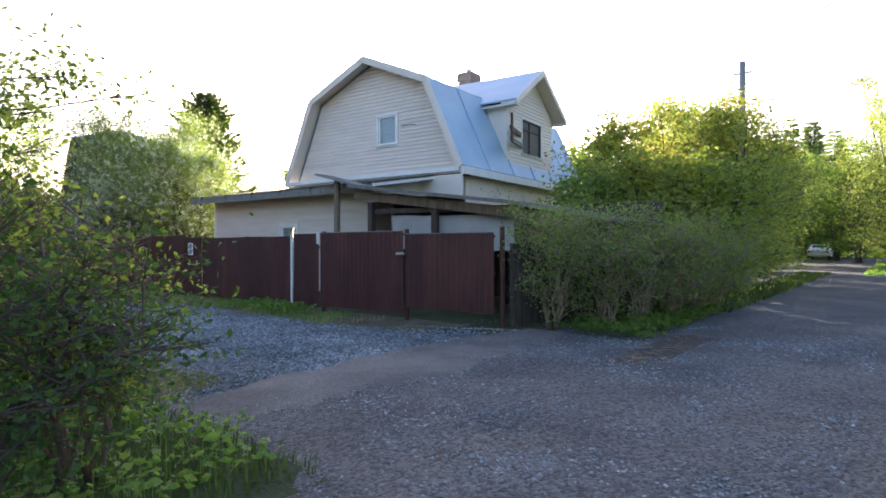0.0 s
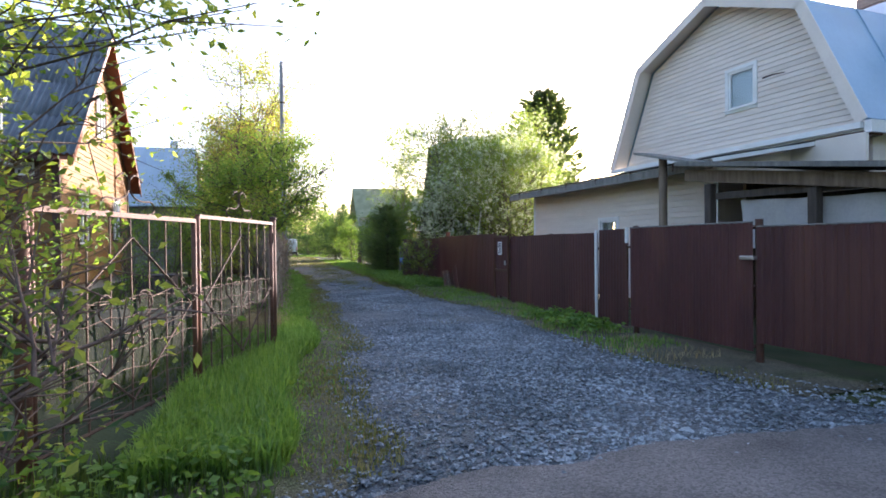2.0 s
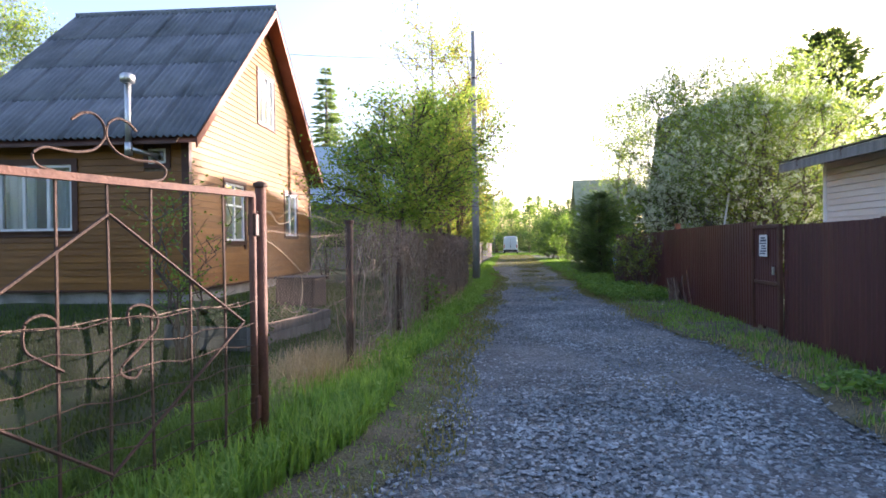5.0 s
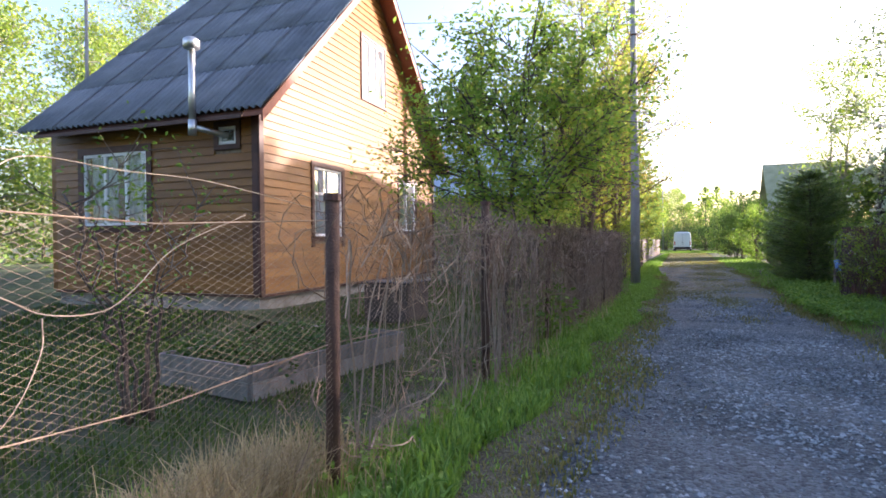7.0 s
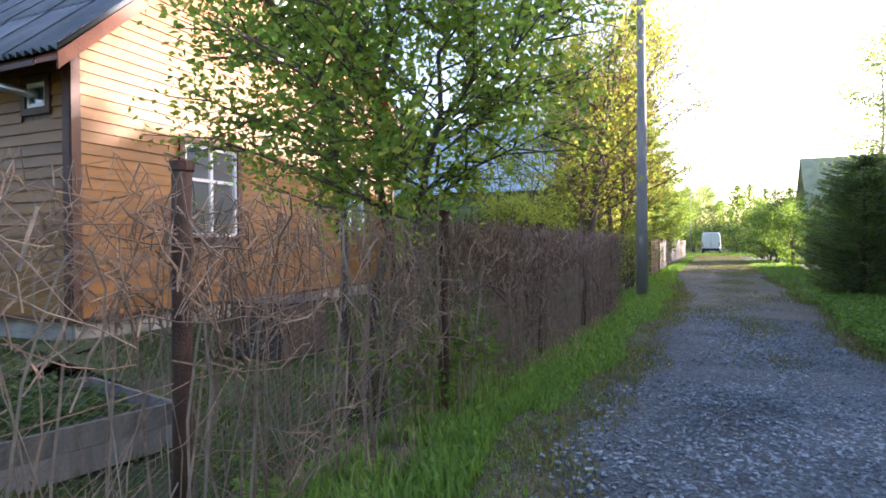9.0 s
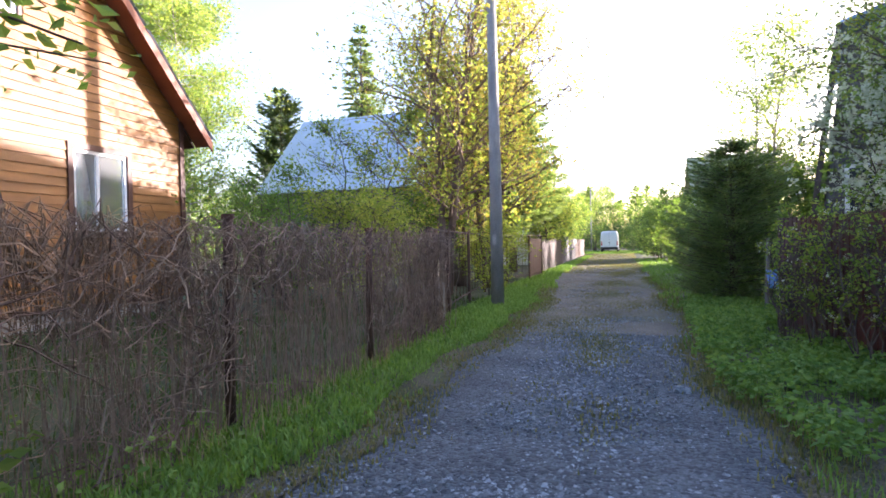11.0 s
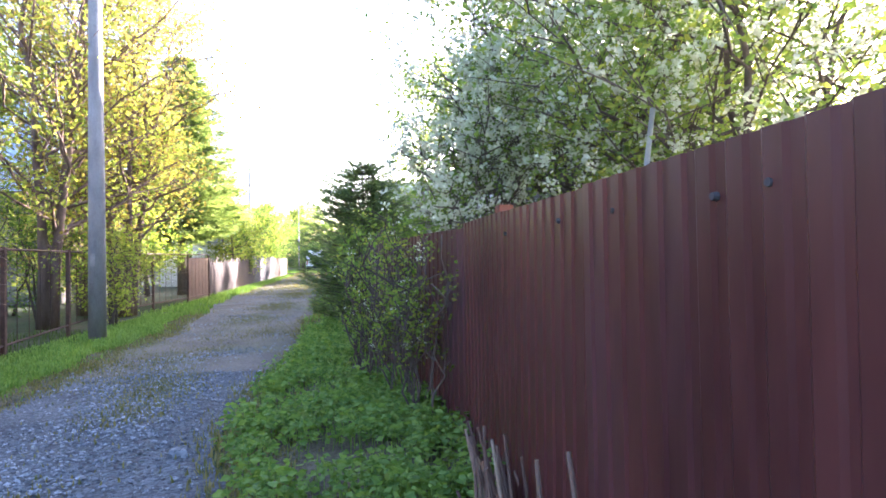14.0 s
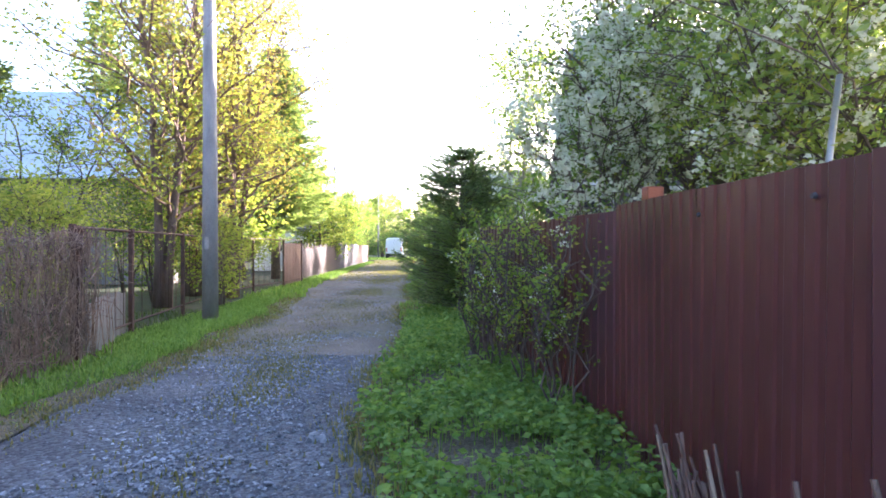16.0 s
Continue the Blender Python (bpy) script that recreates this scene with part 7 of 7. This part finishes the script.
def woods(name, label, rng, spots, h, size, mats):
    """Far woodland: stems and leaf masses too far to count."""
    st, at = Shape(), []
    for x, y in spots:
        hh = h * rng.uniform(0.7, 1.15)
        st.tube([(x, y, 0), (x, y, hh)], [0.15, 0.04], 5, False)
        m = 1000
        q = rng.uniform(0.0, 1, m) ** 1.3
        a = rng.uniform(0, 6.28, m)
        rr = 3.4 * np.where(q < 0.45, 0.9, np.sin(np.pi * np.minimum(0.97, 0.15 + 0.85 * q))) * np.sqrt(rng.uniform(0.05, 1, m)) * (1 + 0.25 * np.sin(a * 3 + q * 9))
        at.append(np.stack([x + rr * np.cos(a), y + rr * np.sin(a), hh * q], 1))
    at = np.concatenate(at)
    root = thing(name, label, "woods", kind="stuff")
    part("trunks", st, M_BARK, root)
    order = rng.permutation(len(at))
    for k, mt in enumerate(mats):
        v, f = leaf_arrays(rng, at[order[k::len(mats)]], size)
        part("leaves", array_mesh("leaves", v, f), mt, root, kind="stuff")


RW = np.random.default_rng(5)
woods("far_woods", "mixed woods closing the far end of the lane", RW, [(x + RW.uniform(-2, 2), 108 + RW.uniform(0, 26)) for x in np.arange(-60, 70, 1.9)], 11.5, 0.55, (M_LEAF_GREY, M_LEAF, M_PINE))
woods("far_woods", "woods at the far end of the cross street", RW, [(72 + RW.uniform(0, 22), y + RW.uniform(-2, 2)) for y in np.arange(-40, 60, 1.9)], 12.5, 0.55, (M_LEAF_GREY, M_LEAF, M_LEAF_DARK))
woods("far_woods", "woods beyond the gardens behind the orange house", RW, [(-42 + RW.uniform(-10, 8), y + RW.uniform(-2, 2)) for y in np.arange(-30, 110, 3.4)], 12.0, 0.55, (M_LEAF_GREY, M_LEAF, M_PINE))
# unseen woods, made tall so the dormer glass mirrors less bright sky
woods("far_woods", "unseen tall woods across the street, added to darken window reflections", RW, [(x + RW.uniform(-2, 2), -34 + RW.uniform(-8, 4)) for x in np.arange(-45, 85, 2.6)], 19.0, 0.55, (M_LEAF_GREY, M_LEAF, M_LEAF_DARK))

# ---- grass, herbs and stones ----
RG = np.random.default_rng(8)


def left_strip(n, y0, y1, a, b, clump=0.0):
    """Places between the fence foot and the lane's edge."""
    y = RG.uniform(y0, y1, n)
    e = np.array([lane_left(q) for q in y])
    x = a + (e + b - a) * RG.uniform(0, 1, n) ** 1.15
    p = np.stack([x, y], 1)
    if clump:
        k = np.array([noise.noise(Vector((u * 1.9, w * 1.9, clump))) for u, w in p]) + RG.uniform(-0.3, 0.5, n) > 0
        p = p[k]
    return p


grass("tall_grass", RG, left_strip(24000, 5.7, 11.8, 1.35, -0.4), 0.27, M_GRASS, "tall fresh grass in front of the rusty gate", bend=1.1, wid=0.008)
grass("tall_grass", RG, left_strip(28000, 11.0, 19.0, 1.9, -0.35, 0.7), 0.17, M_GRASS, "fresh grass along the fence foot", bend=1.0, wid=0.010)
grass("tall_grass", RG, left_strip(40000, 18.0, 34.0, 1.6, -0.15, 0.0), 0.12, M_GRASS, "lush grass strip beside the lane", bend=1.1, wid=0.011)
grass("tall_grass", RG, left_strip(8000, 34.0, 70.0, 1.3, 0.2, 0.0), 0.18, M_GRASS, "grass strip farther along the lane", bend=0.8, wid=0.014)
grass("worn_grass", RG, left_strip(34000, 5.5, 34.0, 2.2, 0.42, 1.3), 0.055, M_GRASS_SHORT, "short worn grass at the gravel edge", bend=1.0)
yy_ = RG.uniform(5.6, 36.0, 24000)
grass("worn_grass", RG, np.stack([np.array([lane_left(q) for q in yy_]) + RG.normal(-0.30, 0.26, 24000), yy_], 1), 0.06, M_GRASS_SHORT, "trodden grass and weeds along the lane's edge", bend=1.0)
yy_ = RG.uniform(5.6, 36.0, 14000)
grass("verge_grass", RG, np.stack([np.array([lane_left(q) for q in yy_]) + RG.normal(-0.42, 0.22, 14000), yy_], 1), 0.085, M_GRASS, "low fresh grass thinning out towards the gravel", bend=1.0)
grass("straw", RG, np.stack([RG.normal(1.80, 0.16, 3400), RG.normal(11.9, 0.38, 3400)], 1), 0.4, M_DEADGRASS, "pale dead grass at the gate post", bend=1.3, wid=0.005)
grass("straw", RG, left_strip(1600, 12.0, 24.0, 1.9, -0.7), 0.24, M_DEADGRASS, "dead grass stalks under the climbers", bend=1.0, wid=0.004)
grass("lawn", RG, strip_xy(RG, 60000, -7.0, 2.0, 8.0, 17.0, 2.2), 0.09, M_LAWN, "ragged garden grass behind the fence", bend=0.8, wid=0.008)
grass("lawn", RG, strip_xy(RG, 16000, -3.0, 2.0, 17.0, 31.0, 2.9), 0.14, M_LAWN, "garden grass behind the climbers", bend=0.8, wid=0.008)


def right_strip(n, y0, y1, a, x1, clump=0.0):
    y = RG.uniform(y0, y1, n)
    e = np.array([lane_right(q) for q in y])
    x = x1 - (x1 - e - a) * RG.uniform(0, 1, n) ** 1.2
    p = np.stack([x, y], 1)
    if clump:
        k = np.array([noise.noise(Vector((u * 1.6, w * 1.6, clump))) for u, w in p]) + RG.uniform(-0.3, 0.4, n) > 0
        p = p[k]
    return p


grass("verge_grass", RG, right_strip(9000, 8.5, 21.0, -0.1, 7.78, 4.1), 0.13, M_GRASS, "patchy grass below the steel fence", bend=0.8)
grass("worn_grass", RG, right_strip(6000, 6.5, 21.0, -0.25, 7.5, 5.2), 0.05, M_GRASS_SHORT, "short worn grass below the steel fence", bend=1.0)
grass("verge_grass", RG, right_strip(9000, 24.0, 60.0, -0.1, 7.9, 0.0), 0.17, M_GRASS, "grass along the far lane edge", bend=0.8, wid=0.011)
for x, y, n, r in ((4.7, 24.6, 800, 0.35), (4.9, 21.4, 500, 0.25), (4.55, 28.0, 700, 0.5), (4.5, 32.0, 900, 0.55), (4.2, 26.5, 500, 0.5), (5.2, 30.0, 500, 0.4), (4.6, 36.0, 1500, 0.6), (4.7, 42.0, 1800, 0.7), (4.7, 50.0, 2000, 0.8), (4.3, 22.0, 260, 0.3), (3.6, 27.0, 500, 0.5), (5.3, 12.6, 120, 0.3)):
    n = int(n * 2.2) if y > 24 else n // 2
    grass("lane_grass", RG, np.stack([RG.normal(x, r * 0.7, n), RG.normal(y, r * 2.0, n)], 1), 0.05, M_GRASS_SHORT, "low grass tuft growing in the lane's middle", bend=1.0)


def herbs(name, rng, xy, hgt, size, mat, label, per=7):
    """Low plants: stalks with fans of leaflets."""
    n = len(xy)
    h = hgt * rng.uniform(0.4, 1.15, n)
    a = rng.uniform(0, 6.28, (n, per))
    r = rng.uniform(0.02, 0.09, (n, per))
    at = np.stack([xy[:, :1] + np.cos(a) * r, xy[:, 1:] + np.sin(a) * r, h[:, None] * rng.uniform(0.75, 1.05, (n, per))], -1).reshape(-1, 3)
    al = np.stack([np.cos(a), np.sin(a), np.full(a.shape, -0.12)], -1).reshape(-1, 3)
    v, f = leaf_arrays(rng, at, size, slim=0.62, along=al, spread=0.32)
    root = thing(name, label, "herbs", kind="stuff")
    part("leaves", array_mesh("leaves", v, f), mat, root, kind="stuff")
    k = rng.integers(0, n, n)
    z0 = np.zeros((n, 1))
    b = np.concatenate([xy, z0], 1)
    t = np.concatenate([xy + rng.normal(size=(n, 2)) * 0.02, h[:, None]], 1)
    w = np.array([0.003, 0, 0])
    v = np.stack([b - w, b + w, t + w * 0.6, t - w * 0.6], 1).reshape(-1, 3)
    part("stalks", array_mesh("stalks", v, np.arange(4 * n).reshape(n, 4)), mat, root, kind="stuff")


herbs("goutweed", RG, right_strip(7000, 20.6, 30.5, 0.0, 7.75, 2.7), 0.26, 0.062, M_HERB, "fresh green goutweed carpet below the fence")
herbs("goutweed", RG, strip_xy(RG, 1300, 8.4, 13.5, 3.0, 4.6, 6.6), 0.20, 0.075, M_LEAF, "green ground cover under the corner shrubs")
herbs("goutweed", RG, strip_xy(RG, 260, 6.9, 7.7, 10.0, 12.4, 1.1), 0.20, 0.08, M_HERB, "clump of broad green leaves at the fence post")
herbs("bed_plants", RG, strip_xy(RG, 900, -1.15, 0.25, 14.0, 16.0), 0.40, 0.06, M_LEAF_DARK, "dark green seedlings in the raised bed")
herbs("weeds", RG, left_strip(240, 5.5, 20.0, 1.6, -0.3, 1.1), 0.25, 0.06, M_HERB, "broad-leaved weeds among the verge grass")
herbs("weeds", RG, np.stack([RG.normal(1.95, 0.14, 90), RG.normal(17.6, 0.5, 90)], 1), 0.75, 0.09, M_LEAF, "leafy shoots at the foot of the hedge tree")


def lane_xy(n, y0, y1):
    y = RG.uniform(y0, y1, n)
    a, b = np.array([lane_left(q) for q in y]), np.array([lane_right(q) for q in y])
    return np.stack([a + (b - a) * RG.normal(0.5, 0.30, n).clip(-0.10, 1.08), y], 1)


stones("gravel", RG, lane_xy(26000, 4.9, 12.0), 0.024, M_STONE, "loose grey crushed stone on the lane")
stones("gravel", RG, lane_xy(14000, 12.0, 20.0), 0.020, M_STONE, "loose grey crushed stone farther along the lane")
q_ = lane_xy(9000, 19.0, 28.0)
stones("gravel", RG, np.stack([4.75 + RG.normal(0, 0.55, 9000), q_[:, 1]], 1), 0.019, M_STONE, "loose crushed stone in the middle of the lane")
stones("gravel", RG, lane_xy(13000, 24.0, 46.0), 0.020, M_STONE, "thinning crushed stone on the packed earth of the lane")
stones("gravel", RG, strip_xy(RG, 26000, 0.5, 11.0, 0.3, 4.9, 6.3), 0.016, M_STONE, "scattered crushed stone on the cross street")
stones("pebbles", RG, strip_xy(RG, 500, 2.3, 7.5, 4.4, 5.6), 0.03, M_STONE, "larger loose stones along the broken asphalt")
solo("kerb_stone", Shape().hexa([(5.52, 22.36, -0.02), (5.70, 22.38, -0.02), (5.68, 22.55, -0.02), (5.50, 22.50, -0.02), (5.55, 22.40, 0.05), (5.67, 22.41, 0.04), (5.65, 22.51, 0.05), (5.54, 22.48, 0.04)]), M_STONE, "pale flat stone at the lane edge", "stone")
grass("verge_grass", RG, strip_xy(RG, 14000, -5.0, 2.25, 2.9, 6.2), 0.17, M_LAWN, "weedy grass on the verge corner under the shrubs", bend=0.8)
herbs("weeds", RG, strip_xy(RG, 420, -2.0, 2.2, 2.9, 6.0), 0.28, 0.07, M_HERB, "leafy weeds on the verge corner")
stones("pebbles", RG, strip_xy(RG, 3800, 1.5, 9.5, 3.6, 6.4, 3.3), 0.013, M_STONE, "fine dark chips strewn over the old asphalt", 0.02)
# litter and bare earth along the foot of the corner shrubs
sheet("bare_earth", R, 6.6, 9.2, 2.15, 3.1, 0.012, M_EARTH, "dark bare earth at the foot of the corner shrubs", "earth", 0.3, 0.2, 0.02, lambda y: 6.4 + (3.1 - y) * 1.0, lambda y: 9.6)
tw = thing("twig_litter", "scattered brown twigs and bark bits on the ground", "litter", kind="stuff")
for k in range(70):
    x, y, a, l = RG.uniform(6.6, 9.4), RG.normal(2.55, 0.28), RG.uniform(0, 6.28), RG.uniform(0.06, 0.3)
    part("twig", Shape().tube([(x, y, 0.03), (x + math.cos(a) * l * 0.5, y + math.sin(a) * l * 0.5, 0.045), (x + math.cos(a + 0.3) * l, y + math.sin(a + 0.3) * l, 0.035)], [0.007, 0.006, 0.003], 4), M_VINE if k % 3 else M_BARK_RED, tw)
# cut dry stalks by the steel fence
dk = thing("dry_stalks", "bundle of cut dry stalks leaning at the fence", "stalks")
for k in range(40):
    x, y = 7.66 + RG.normal() * 0.06, 20.60 + RG.normal() * 0.17
    l, lean = RG.uniform(0.2, 0.62), RG.uniform(0.0, 0.22)
    part("stalk", Shape().tube([(x, y, 0), (x + RG.normal() * 0.02, y + lean * 0.5, l * 0.55), (x + RG.normal() * 0.03 - 0.02, y + lean, l)], [0.010, 0.009, 0.008], 6), M_BARK_RED if k % 5 else M_VINE_PALE, dk)
for x, y, dy, l in ((7.70, 19.78, 0.20, 0.68), (7.71, 19.30, 0.36, 0.82), (7.69, 19.6, 0.02, 0.3), (7.68, 20.2, 0.05, 0.4)):
    part("stalk", Shape().tube([(x, y, 0), (x - 0.02, y + dy * 0.55, l * 0.5), (x - 0.02, y + dy, l)], [0.013, 0.012, 0.010], 6), M_BARK_RED, dk)
# where the street narrows between the trees
sheet("verge_street", R, 33.0, 62.0, -8.0, 1.6, 0.03, M_SOIL, "weedy verge where the street narrows between trees", "verge", 0.4, 0.6, 0.03)
grass("verge_grass", RG, strip_xy(RG, 9000, 33.0, 56.0, -3.0, 1.6), 0.22, M_GRASS, "fresh grass beside the narrowing street", wid=0.02)
grass("verge_grass", RG, strip_xy(RG, 5000, 13.0, 34.0, 2.9, 4.2), 0.15, M_LAWN, "grass at the foot of the street trees", wid=0.014)
sheet("lane_end", R, -3.0, 8.0, 79.0, 92.0, 0.034, M_SOIL, "grassy end of the lane round the parked van", "verge", 0.4, 0.5, 0.03)
grass("end_grass", RG, strip_xy(RG, 9000, -3.0, 8.0, 79.0, 92.0), 0.16, M_GRASS, "grass round the parked van", wid=0.03, z=0.02)
yy_ = RG.uniform(17.0, 40.0, 16000)
grass("worn_grass", RG, np.stack([np.array([lane_right(q) for q in yy_]) + RG.normal(0.12, 0.22, 16000), yy_], 1), 0.07, M_GRASS_SHORT, "thin yellowish grass along the lane's weedy edge", bend=1.0)
grass("straw", RG, right_strip(2600, 7.8, 15.2, -0.1, 7.7, 3.7), 0.13, M_DEADGRASS, "dry brown grass and weeds below the steel fence", bend=1.3, wid=0.005)
q_ = RG.uniform(0, 1, (9000, 2))
bp2 = np.array([tuple(o_gable(-0.4 + 8.8 * a, 0.1 + 1.5 * b, 0.0))[:2] for a, b in q_[:5500]] + [tuple(o_left(-0.4 + 5.5 * a, 0.1 + 1.5 * b, 0.0))[:2] for a, b in q_[5500:]])
grass("bank_grass", RG, bp2, 0.12, M_LAWN, "ragged grass on the bank along the foundation", z=0.25 - 0.165 * (0.1 + 1.5 * q_[:, 1]), wid=0.008)
yy_ = RG.uniform(42.0, 81.0, 15000)
q_ = RG.uniform(0, 1, 15000)
grass("lane_grass", RG, np.stack([np.array([lane_left(y) + (lane_right(y) - lane_left(y)) * a for y, a in zip(yy_, q_)]), yy_], 1), 0.06, M_GRASS_SHORT, "low grass covering the far end of the lane", bend=1.0, wid=0.016)
